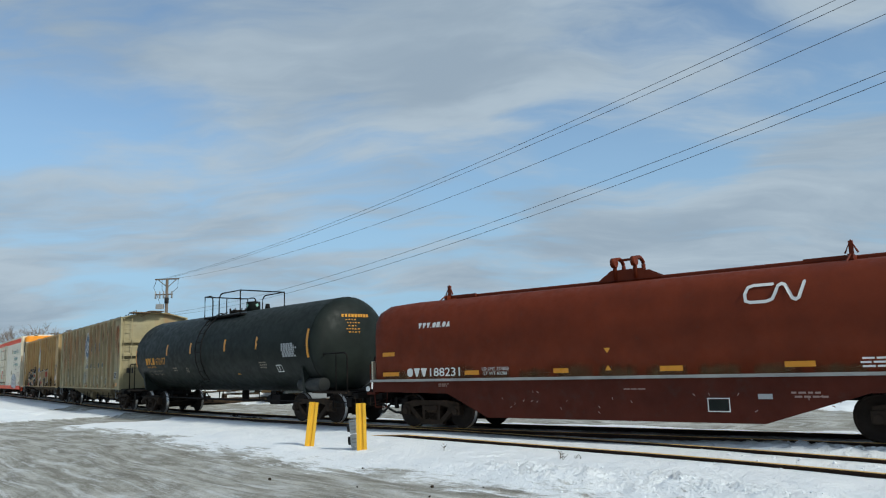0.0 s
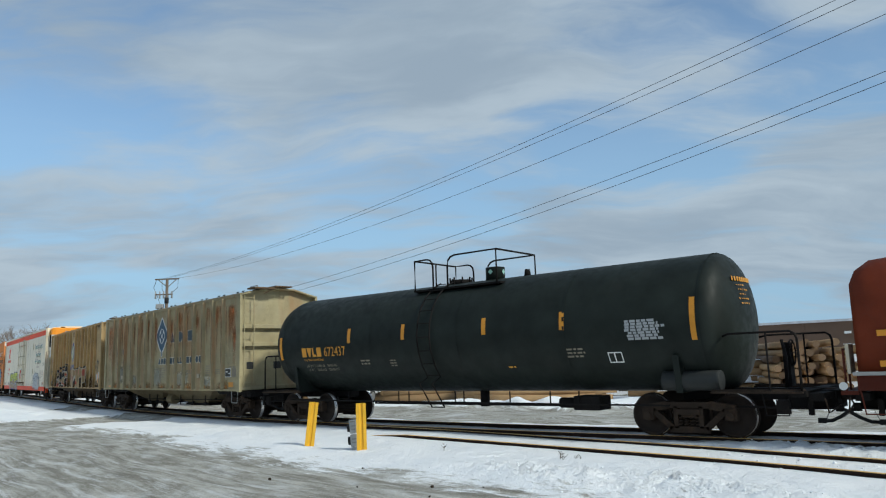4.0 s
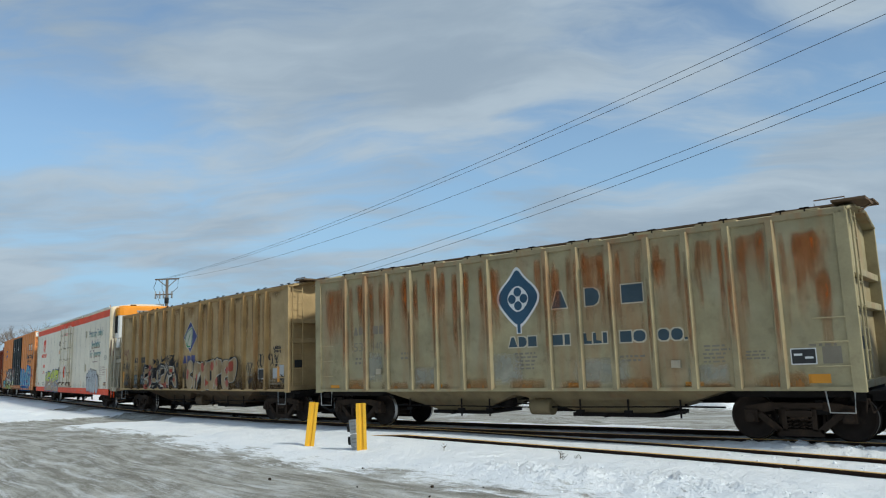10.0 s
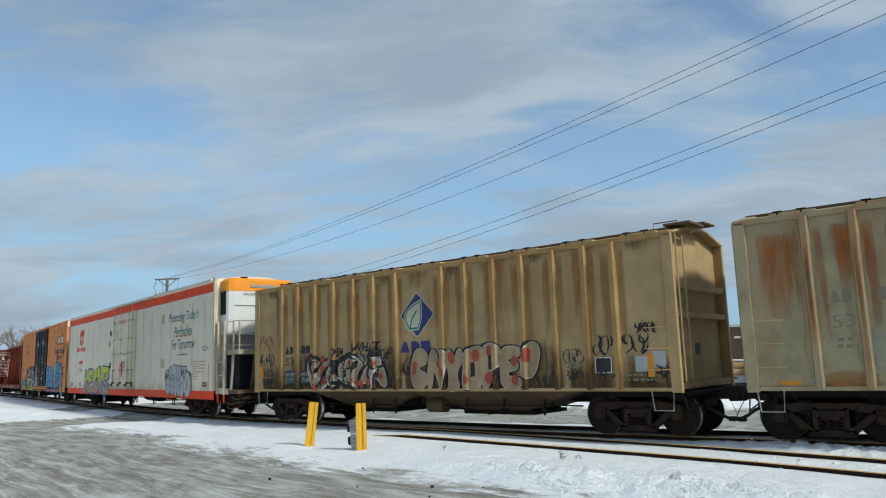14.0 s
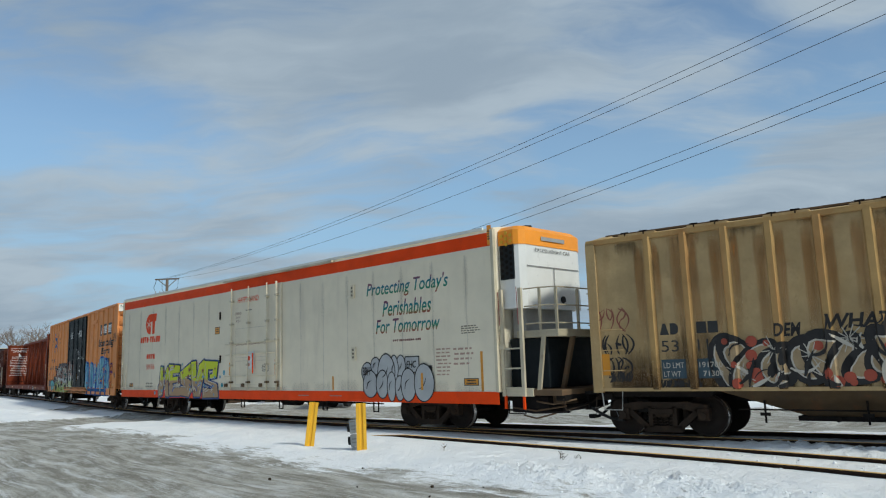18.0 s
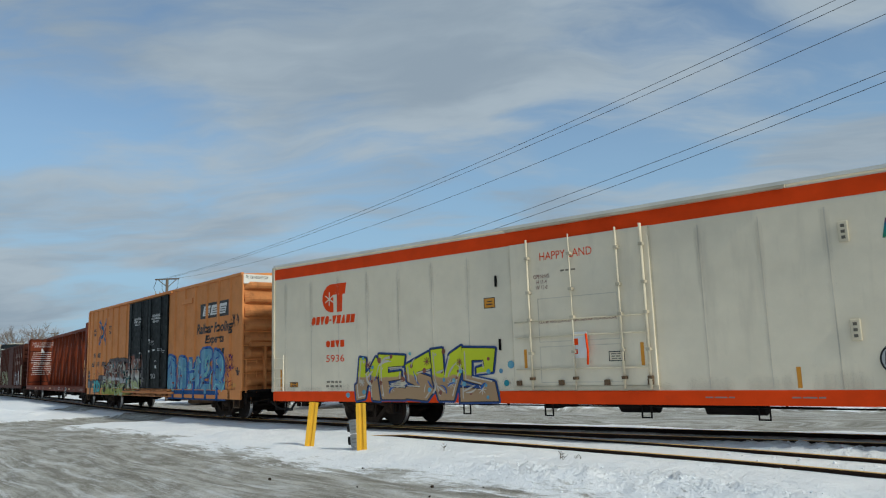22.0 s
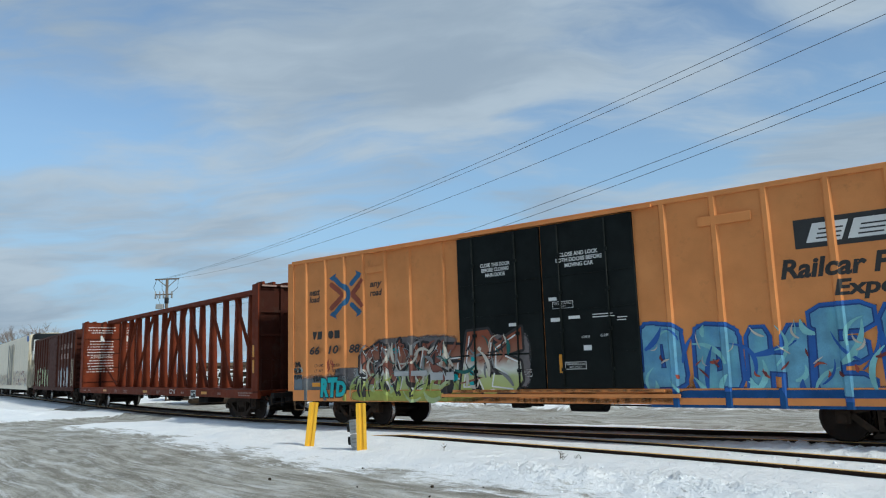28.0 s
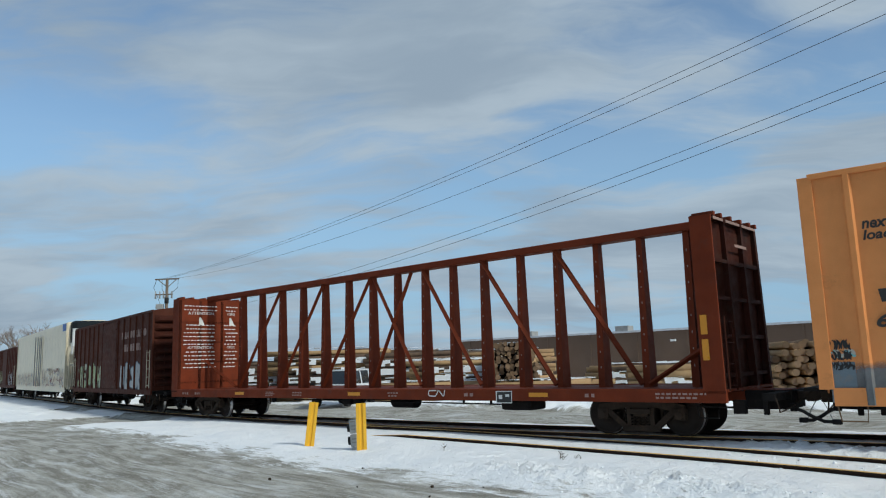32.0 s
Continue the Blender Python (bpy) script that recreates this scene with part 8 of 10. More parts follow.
        x, z = rnd.uniform(X(-10.3), X(-2.6)), rnd.uniform(0.5, 1.15)
        q = rnd.uniform(0, 6)
        stroke(bm, (x, z), (x + 0.05 * math.cos(q), z + 0.05 * math.sin(q)), rnd.uniform(0.008, 0.02), Y2)
        part("paint_scratch", bm, M["faintw"], root)
    for x, d in ((b, 1), (a, -1)):
        for sy in (-1, 1):
            bm = bm_new()
            for y in (0.95, 1.4):
                tube(bm, [(x + d * 0.2, sy * y, 0.95), (x + d * 0.2, sy * y, 1.75)], 0.022, 5)
            tube(bm, [(x + d * 0.2, sy * 1.4, 1.75), (x + d * 0.2, sy * 0.95, 1.75)], 0.022, 5)
            tube(bm, [(x + d * 0.2, sy * 1.4, 1.35), (x + d * 0.2, sy * 0.95, 1.35)], 0.016, 5)
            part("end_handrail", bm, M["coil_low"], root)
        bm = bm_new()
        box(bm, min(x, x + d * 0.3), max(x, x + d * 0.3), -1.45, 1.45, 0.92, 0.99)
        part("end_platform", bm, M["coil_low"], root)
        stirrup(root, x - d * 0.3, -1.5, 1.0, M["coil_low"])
        bm = bm_new()
        box(bm, min(x + d * 0.1, x + d * 0.16), max(x + d * 0.1, x + d * 0.16), -1.40, -0.85, 1.30, 1.85, bevel=0.01)
        part("notice_board", bm, M["cream"], root, "weathered cream notice board")
        bm = bm_new()
        tube(bm, [(x + d * 0.24, -1.48, 1.08), (x + d * 0.24, -1.46, 1.08)], 0.075, 14)
        part("round_placard", bm, M["lettw"], root, "white round placard")


coil_car()

# ---- box cars ----


def box_shell(root, a, b, W, z0, z1, zr, paint, ribs, rib_d=0.055, end_ribs=8, roof=None, end_paint=None):
    bm = bm_new()
    prism(bm, [(-W, z0), (W, z0), (W, z1), (0, zr), (-W, z1)], a + 0.02, b - 0.02)
    part("body", bm, paint, root)
    bm = bm_new()
    for sy in (-1, 1):
        box(bm, a, b, sy * W - 0.05, sy * W + 0.05, z1 - 0.06, z1 + 0.05, bevel=0.012)
    part("eave_rail", bm, paint, root)
    bm = bm_new()
    for x in np.linspace(a + 0.6, b - 0.6, 15):
        for sy in (-1, 1):
            loft(bm, [[(x - 0.06, 0, zr), (x + 0.06, 0, zr), (x + 0.06, 0, zr + 0.05), (x - 0.06, 0, zr + 0.05)], [(x - 0.06, sy * W, z1), (x + 0.06, sy * W, z1), (x + 0.06, sy * W, z1 + 0.06), (x - 0.06, sy * W, z1 + 0.06)]])
    bmesh.ops.recalc_face_normals(bm, faces=bm.faces[:])
    part("roof_rib", bm, roof or paint, root)
    for x in ribs:
        for sy in (-1, 1):
            bm = bm_new()
            pr = [(x - 0.085, sy * W), (x - 0.045, sy * (W + rib_d)), (x + 0.045, sy * (W + rib_d)), (x + 0.085, sy * W)]
            loft(bm, [[(p, q, z0 + 0.04) for p, q in pr], [(p, q, z1 - 0.05) for p, q in pr]])
            bmesh.ops.recalc_face_normals(bm, faces=bm.faces[:])
            part("rib", bm, paint, root)
    for x, d in ((b, 1), (a, -1)):
        for i in range(end_ribs):
            z = z0 + 0.35 + (z1 - z0 - 0.7) * i / max(1, end_ribs - 1)
            h = (z1 - z0) / end_ribs * 0.43
            bm = bm_new()
            loft(bm, [[(x - d * 0.02, y, z - h), (x + d * 0.13 * k, y, z - h * 0.66), (x + d * 0.17 * k, y, z - h * 0.3), (x + d * 0.15 * k, y, z + h * 0.05), (x + d * 0.05 * k, y, z + h * 0.5), (x - d * 0.02, y, z + h)] for y, k in ((-W + 0.08, 0.15), (-W + 0.26, 1), (W - 0.26, 1), (W - 0.08, 0.15))])
            bmesh.ops.recalc_face_normals(bm, faces=bm.faces[:])
            part("end_corrugation", bm, end_paint or paint, root)
        for sy in (-1, 1):
            bm = bm_new()
            box(bm, x - (0.07 if d > 0 else 0.19), x + 0.07, sy * W - 0.035, sy * W + 0.035, z0, z1, bevel=0.012)
            part("corner_post", bm, paint, root)


def hi_cube():
    s0, s1 = -90.27, -108.92
    mid = (s0 + s1) / 2
    root = rail_car("tan_box_car", "orange-tan high box car with black double doors and sprayed murals", "box car", mid, 6.95, s0, s1)
    X = lambda s: s - mid
    a, b, W = X(s1), X(s0), 1.53
    z0, z1 = 1.02, 5.07
    ribs = [X(s) for s in (-108.27, -107.39, -106.55, -105.75, -104.87, -103.93, -102.72, -96.53, -95.44, -94.41, -93.27, -92.24, -91.22)]
    box_shell(root, a, b, W, z0, z1, 5.2, M["tbox"], ribs, end_ribs=8, end_paint=M["tbox_end"])
    bm = bm_new()
    for sy in (-1, 1):
        box(bm, a + 0.05, b - 0.05, sy * W - 0.03, sy * W + 0.03, 0.72, z0 + 0.03)
        box(bm, X(-102.82), X(-96.42), sy * W - 0.1, sy * W + 0.05, 0.86, 0.94)
    part("side_sill", bm, M["tbox"], root)
    bm = bm_new()
    box(bm, a + 0.1, b - 0.1, -0.3, 0.3, 0.7, z0)
    for s in (-104, -101, -98, -95):
        box(bm, X(s) - 0.06, X(s) + 0.06, -1.45, 1.45, 0.85, z0)
    part("underframe", bm, M["black"], root)
    # doors
    Y = -W
    for d0, d1 in ((-102.17, -99.65), (-99.60, -97.23)):
        bm = bm_new()
        box(bm, X(d0), X(d1), Y - 0.075, Y, 1.06, 4.96, bevel=0.012)
        door = part("door", bm, M["door"], root, "black sliding plug door")
        for k, f in enumerate((0.2, 0.72)):
            bm = bm_new()
            x = X(d0 + (d1 - d0) * f)
            tube(bm, [(x, Y - 0.11, 1.1), (x, Y - 0.11, 4.92)], 0.022, 6)
            for z in (1.5, 2.4, 3.3, 4.2):
                box(bm, x - 0.05, x + 0.05, Y - 0.13, Y - 0.07, z - 0.04, z + 0.04)
            part("lock_rod", bm, M["door"], door)
        bm = bm_new()
        for z in (1.9, 2.9, 3.72):
            box(bm, X(d0) + 0.06, X(d1) - 0.06, Y - 0.092, Y - 0.074, z - 0.02, z + 0.02)
        part("door_seam", bm, M["door"], door)
    for z in (0.98, 4.99):
        bm = bm_new()
        box(bm, X(-105.41) if z > 2 else X(-102.42), X(-96.74), Y - 0.12, Y, z, z + 0.06)
        part("door_track", bm, M["tbox"], root)
    L = Y - 0.004
    D = Y - 0.0795
    lettering("CLOSE THIS DOOR\nBEFORE CLOSING\nMAIN DOOR", X(-101.42), X(-100.51), 3.87, 4.22, D, M["lettw"], root, 0.0, 0.025)
    lettering("CLOSE AND LOCK\nBOTH DOORS BEFORE\nMOVING CAR", X(-99.20), X(-97.99), 3.88, 4.24, D, M["lettw"], root, 0.0, 0.025)
    for k, (s, w, z, h) in enumerate(((-99.45, 0.22, 3.12, 0.08), (-99.42, 0.25, 2.62, 0.09), (-98.94, 0.3, 2.66, 0.07), (-100.62, 0.26, 2.58, 0.08), (-98.59, 0.2, 1.88, 0.16), (-98.32, 0.55, 2.66, 0.02), (-98.32, 0.5, 2.72, 0.02), (-97.72, 0.25, 2.62, 0.02), (-97.72, 0.22, 2.56, 0.02))):
        bm = bm_new()
        rect(bm, X(s), X(s) + w, z, z + h, D)
        part("door_stencil", bm, M["lettw"], root)
    for s, w, z, h, body in ((-99.35, 0.55, 2.92, 0.17, "SECURITY DEVICE\nONLY"), (-99.10, 0.55, 1.5, 0.17, "STANDARD CAR\nSEAL ONLY"), (-100.51, 0.5, 1.35, 0.17, "STANDARD CAR\nSEAL ONLY")):
        bm = bm_new()
        frame_rect(bm, X(s), X(s) + w, z, z + h, D, 0.012)
        part("stencil_frame", bm, M["lettw"], root)
        lettering(body, X(s) + 0.04, X(s) + w - 0.04, z + 0.03, z + h - 0.03, D, M["lettw"], root)
    for body, s, z in (("OPEN", -98.62, 2.2), ("CLOSE", -98.15, 2.22)):
        lettering(body, X(s), X(s) + 0.2, z, z + 0.06, D, M["lettw"], root, 0.3)
    bm = bm_new()
    rect(bm, X(-99.25), X(-99.15), 1.42, 1.85, D)
    part("reflector", bm, M["reflect"], root)
    # company panel: black ground, plain white slanted blocks
    bm = bm_new()
    rect(bm, X(-93.92), X(-91.37), 3.70, 4.27, L, 0)
    for i in range(3):
        x = X(-93.72) + i * 0.72
        plate(bm, [(x, 3.80), (x + 0.62, 3.80), (x + 0.76, 4.17), (x + 0.14, 4.17)], L - 0.0006, 1)
        for q in range(3):
            z = 3.86 + q * 0.085
            rect(bm, x + 0.18 + q * 0.03, x + 0.6 + q * 0.03, z, z + 0.03, L - 0.0012, 0)
    part("company_panel", bm, [M["lettk"], M["lettw"]], root, "black panel with white slanted bars")
    on_ribs(lettering("Railcar Pooling", X(-94.24), X(-90.99), 3.02, 3.52, L, M["lettk"], root, 0.2, 0.035), ribs, rib_d=0.055)
    on_ribs(lettering("Experts", X(-93.32), X(-91.75), 2.66, 3.06, L, M["lettk"], root, 0.2, 0.035), ribs, rib_d=0.055)
    mark(X(-93.22), X(-91.75), 2.30, 2.54, "iis.oos", L, M["lettk"], root, "web_address", 0.2, gap=0.22)
    for sx, body, z in ((-108.1, "next", 3.95), (-108.1, "load", 3.74), (-105.46, "any", 3.95), (-105.46, "road", 3.74)):
        lettering(body, X(sx), X(sx) + 0.48, z - 0.01, z + 0.18, L - 0.001, M["lettk"], root, 0.2, 0.03)
    # emblem: a bent double-ended arrow meets two short arrows, with brick-red elbows inside
    bm = bm_new()
    cx, cz = X(-106.46), 3.86
    bend = [(-0.42, 0.52), (-0.22, 0.33)] + [(-0.16 + 0.25 * math.cos(q), 0.29 * math.sin(q)) for q in np.linspace(0.9, -0.9, 7)] + [(-0.22, -0.33), (-0.42, -0.52)]
    for k in range(len(bend) - 1):
        stroke(bm, (cx + bend[k][0], cz + bend[k][1]), (cx + bend[k + 1][0], cz + bend[k + 1][1]), 0.15, L - 0.0003 * k, 0)
    for i, sz in enumerate((1, -1)):
        stroke(bm, (cx + 0.20, cz + sz * 0.31), (cx + 0.46, cz + sz * 0.54), 0.15, L - 0.0004 * i, 0)
        for sx in (-1, 1):
            plate(bm, [(cx + sx * 0.64, cz + sz * 0.56), (cx + sx * 0.36, cz + sz * 0.70), (cx + sx * 0.42, cz + sz * 0.55), (cx + sx * 0.50, cz + sz * 0.46)], L - 0.004 - 0.0005 * i, 0)
        stroke(bm, (cx - 0.56, cz + sz * 0.36), (cx - 0.12, cz + sz * 0.03), 0.16, L - 0.005 - 0.0004 * i, 1)
        stroke(bm, (cx + 0.60, cz + sz * 0.36), (cx + 0.26, cz + sz * 0.03), 0.16, L - 0.006 - 0.0004 * i, 1)
    for v in bm.verts:
        v.co.x = cx + (v.co.x - cx) * 1.14
    over_ribs(bm, ribs, 0.055)
    part("crossed_arrow_emblem", bm, [M["emblue"], M["embrick"]], root, "blue and red crossed-arrow emblem")
    mark(X(-108.0), X(-107.56), 2.58, 2.82, "vs", L, M["lettk"], root, shear=0.15)
    mark(X(-107.26), X(-106.76), 2.58, 2.82, "os", L, M["lettk"], root)
    for body, x in (("66", -108.04), ("10", -107.2), ("88", -106.3)):
        lettering(body, X(x), X(x) + 0.45, 2.12, 2.37, L - 0.06, M["lettk"], root, 0.2, 0.03)
    for body, sa, sb, z in (("LD LMT", -107.88, -107.48, 1.74), ("205200", -107.12, -106.78, 1.74), ("LT WT", -107.88, -107.5, 1.58), ("80800", -107.08, -106.78, 1.58)):
        lettering(body, X(sa), X(sb), z, z + 0.085, L - 0.001, M["lettk"], root)
    soft(root, "mural_mist", X(-108.75), X(-106.2), 0.74, 1.62, L + 0.002, M["smist2"], "rise", ribs, 0.055)
    bm = bm_new()
    rect(bm, X(-108.9), X(-108.47), 0.78, 1.52, L - 0.002)
    part("painted_patch", bm, M["gmist"], root, "blue-grey painted patch at the corner")
    swashes(root, X(-108.85), X(-108.5), 1.5, 1.75, L - 0.004, (M["gcyan"], M["gwht"]), 3, 66, (0.15, 0.3), (0.05, 0.1))
    for sa, za, zb, k in ((-108.92, 1.74, 1.95, 1), (-108.92, 1.56, 1.74, 3), (-108.9, 1.38, 1.54, 4), (-107.97, 1.3, 1.5, 2)):
        scrawl(root, X(sa), X(sa) + 0.42, za, zb, L - 0.006, M["gblk"], 70 + k, 9, 0.03)
    bm = bm_new()
    box(bm, X(-105.56), X(-104.91), L - 0.05, L, 4.40, 4.58, bevel=0.01)
    box(bm, X(-95.77), X(-94.68), L - 0.05, L, 4.40, 4.60, bevel=0.01)
    part("defect_board", bm, M["tbox"], root)
    for s in (-107.78, -90.94):
        bm = bm_new()
        rect(bm, X(s) - 0.22, X(s) + 0.22, 1.15, 1.27, L)
        part("reflector", bm, M["reflect"], root)
    # murals
    rnd = random.Random(5)
    for k, (sa, sb, za, zb) in enumerate(((-107.2, -104.6, 0.9, 1.75), (-105.6, -102.3, 1.0, 2.6), (-104.0, -102.2, 1.0, 2.55))):
        soft(root, "mural_mist", X(sa), X(sb), za, zb, L + 0.003 - 0.0004 * k, M["smist"], "cloud", ribs, 0.055)
    soft(root, "mural_mist", X(-102.17), X(-99.9), 1.0, 2.5, D, M["smist"], "cloud")
    soft(root, "mural_mist", X(-107.0), X(-99.9), 0.74, 1.35, L - 0.0052, M["sgreen"], "rise", ribs, 0.055)
    soft(root, "mural_mist", X(-106.4), X(-102.3), 1.2, 1.75, L - 0.0054, M["swhite"], "cloud", ribs, 0.055)
    for k in range(15):
        x = a + 0.6 + k * 1.22
        soft(root, "grime_run", x - 0.6, x + 0.6, 0.74, rnd.uniform(0.95, 1.5), L + 0.0035, M["sgrime"], "rise", ribs, 0.055)
    mural = ((0.14, M["gblk"]),)
    block_tag(root, X(-106.0), X(-102.25), 0.92, 2.30, L - 0.006, "SKYHE", mural, M["gmural"], "sprayed mural in pale green, brown and grey", ribs, 0.055, shine=M["lettw"], dots=((M["gteal"], 9, 0.10), (M["gblk"], 9, 0.08)), lean=0.25, seed=22, overlap=1.25)
    block_tag(root, X(-105.75), X(-102.4), 1.2, 2.1, L - 0.016, "VYKS", ((0.05, M["lettw"]), (0.035, M["gblk"])), M["gbrn"], "", ribs, 0.055, lean=-0.35, seed=5, overlap=0.55)
    block_tag(root, X(-102.1), X(-100.3), 1.0, 2.42, D - 0.002, "RS", mural, M["gmural"], "sprayed mural in grey and brown", shine=M["lettw"], dots=((M["gteal"], 4, 0.09), (M["gwht"], 4, 0.07)), lean=0.2, seed=24)
    swashes(root, X(-106.2), X(-102.3), 0.85, 1.45, L - 0.030, (M["ggrn"], M["gblk"], M["glimepale"]), 11, 51, (0.3, 0.8), (0.04, 0.16), ribs, 0.055)
    swashes(root, X(-105.9), X(-102.3), 1.4, 2.35, L - 0.038, (M["gbrn"], M["gblk"], M["gslate"], M["gwht"]), 11, 52, (0.3, 0.75), (0.03, 0.12), ribs, 0.055)
    swashes(root, X(-105.6), X(-102.4), 1.2, 2.0, L - 0.050, (M["gwht"], M["gpine"]), 9, 53, (0.3, 0.6), (0.02, 0.05), ribs, 0.055)
    swashes(root, X(-102.1), X(-100.6), 1.1, 2.4, D - 0.020, (M["gbrn"], M["gslate"], M["gblk"], M["gwht"], M["gpine"]), 5, 54, (0.3, 0.8), (0.03, 0.12))
    for x0, x1, z0, z1 in ((-104.5, -103.3, 1.42, 1.56), (-103.2, -102.4, 1.3, 1.5)):
        bm = bm_new()
        rect(bm, X(x0), X(x1), z0, z1, L - 0.018 - 0.056)
        part("pale_strip", bm, M["gsil"], root)
    for k, (dx, material) in enumerate(((0.035, M["gblk"]), (0.0, M["gteal"]))):
        for body, sa, sb, za, zb in (("R", -107.56, -107.2, 0.84, 1.40), ("T", -107.24, -106.8, 0.84, 1.42), ("D", -106.88, -106.45, 0.86, 1.32)):
            lettering(body, X(sa) - dx, X(sb) + dx, za - dx, zb + dx, L - 0.06 - 0.002 * k, material, root, 0.1, 0.06 + dx, "sprayed_tag")
    scrawl(root, X(-107.5), X(-106.98), 1.6, 2.02, L - 0.006, M["gred"], 8, 6, 0.03)
    soft(root, "mural_ground", X(-97.5), X(-91.2), 0.66, 1.15, L - 0.004, M["sblue"], "rise", ribs, 0.055)
    spray(root, X(-97.35), X(-91.55), 0.86, 2.44, L - 0.006, (5, 5, 0, 1, 4), ((0.20, M["gbl"]), (0.06, M["gnavy"]), (0.0, M["gsky"])), 23, 0.31, 0.03, label="large sky-blue sprayed letters on a dark blue ground", ribs=ribs, rib_d=0.055)
    swashes(root, X(-97.2), X(-91.7), 0.9, 2.35, L - 0.020, (M["gcyan"], M["gbl"], M["gcyan"]), 12, 41, (0.3, 0.9), (0.04, 0.13), ribs, 0.055)
    swashes(root, X(-97.1), X(-91.8), 1.5, 2.3, L - 0.029, (M["gwht"],), 13, 44, (0.15, 0.4), (0.02, 0.055), ribs, 0.055)
    swashes(root, X(-96.8), X(-91.6), 1.25, 1.8, L - 0.032, (M["gred"], M["maroon"]), 10, 42, (0.12, 0.3), (0.03, 0.08), ribs, 0.055)
    S = -W - 0.034
    soft(root, "mural_mist", X(-106.6), X(-101.2), 0.72, 1.05, S, M["sgreen"], "cloud")
    soft(root, "mural_ground", X(-96.9), X(-91.8), 0.86, 1.05, S - 0.001, M["sblue"], "rise")
    for k in range(9):
        soft(root, "rust_run", X(-102.6) + k * 0.66, X(-101.6) + k * 0.66, 0.72, 0.85 + 0.1 * (k % 3), S - 0.002 - 0.0002 * k, M["sgrime"], "cloud")
        soft(root, "rust_run", X(-102.4) + k * 0.6, X(-101.7) + k * 0.6, 0.985, 1.045, Y - 0.1225, M["sgrime"], "cloud")
    swashes(root, X(-91.55), X(-90.95), 1.15, 2.3, L - 0.003, (M["maroon"], M["gred"], M["violet"]), 12, 43, (0.15, 0.4), (0.025, 0.06), ribs, 0.055)
    scrawl(root, X(-90.72), X(-90.42), 1.55, 1.85, L - 0.003, M["gblk"], 12, 9, 0.035)
    scrawl(root, X(-91.55), X(-90.95), 0.8, 1.1, L - 0.004, M["gblk"], 13, 9, 0.03)
    scrawl(root, X(-91.13), X(-90.56), 3.25, 3.75, L - 0.003, M["gblk"], 10, 8, 0.03)
    # ends
    for x, d in ((b, 1), (a, -1)):
        bm = bm_new()
        box(bm, min(x, x + d * 0.09), max(x, x + d * 0.09), -W, W, 4.72, 5.05, bevel=0.01)
        part("end_panel", bm, M["roofw"], root, "white warning panel along the roof edge")
        end_ladder(root, x, -1.4, -1.0, 1.05, 2.0, 4, M["tbox"], d)
        stirrup(root, x - d * 0.35, -W, 0.75, M["walkway"], 0.42, 0.3)
        bm = bm_new()
        box(bm, min(x, x + d * 0.5), max(x, x + d * 0.5), -1.3, 1.3, 0.98, 1.04)
        part("end_platform", bm, M["black"], root)
    lettering_end("EXCESS HEIGHT CAR", -1.45, -0.6, 4.9, 5.0, b + 0.094, M["lettk"], root)
    x = b + 0.24
    bm = bm_new()
    ring = [(x, 0.1 + 0.27 * math.cos(q * math.pi / 8), 2.0 + 0.27 * math.sin(q * math.pi / 8)) for q in range(17)]
    tube(bm, ring, 0.020, 5)
    for q in range(5):
        t = q * 1.2566
        tube(bm, [(x, 0.1, 2.0), (x, 0.1 + 0.26 * math.cos(t), 2.0 + 0.26 * math.sin(t))], 0.012, 4)
    part("brake_wheel", bm, M["tbox_end"], root)
    bm = bm_new()
    box(bm, b + 0.02, b + 0.22, -0.12, 0.32, 1.72, 2.28, bevel=0.03)
    tube(bm, [(b + 0.16, 0.1, 1.75), (b + 0.16, 0.1, 1.05)], 0.02, 5)
    part("brake_housing", bm, M["tbox_end"], root)
    for y in (-0.75, 0.75):
        bm = bm_new()
        box(bm, b + 0.02, b + 0.24, y - 0.04, y + 0.04, 1.05, 2.55, bevel=0.01)
        part("end_post", bm, M["tbox_end"], root)
    bm = bm_new()
    box(bm, b + 0.02, b + 0.26, -1.3, 1.3, 2.52, 2.66, bevel=0.02)
    part("end_beam", bm, M["tbox_end"], root)
    end_ladder(root, b + 0.2, 0.95, 1.4, 1.05, 2.5, 5, M["tbox"], 1)
    brake_gear(root, -3.6, 4.0)


hi_cube()


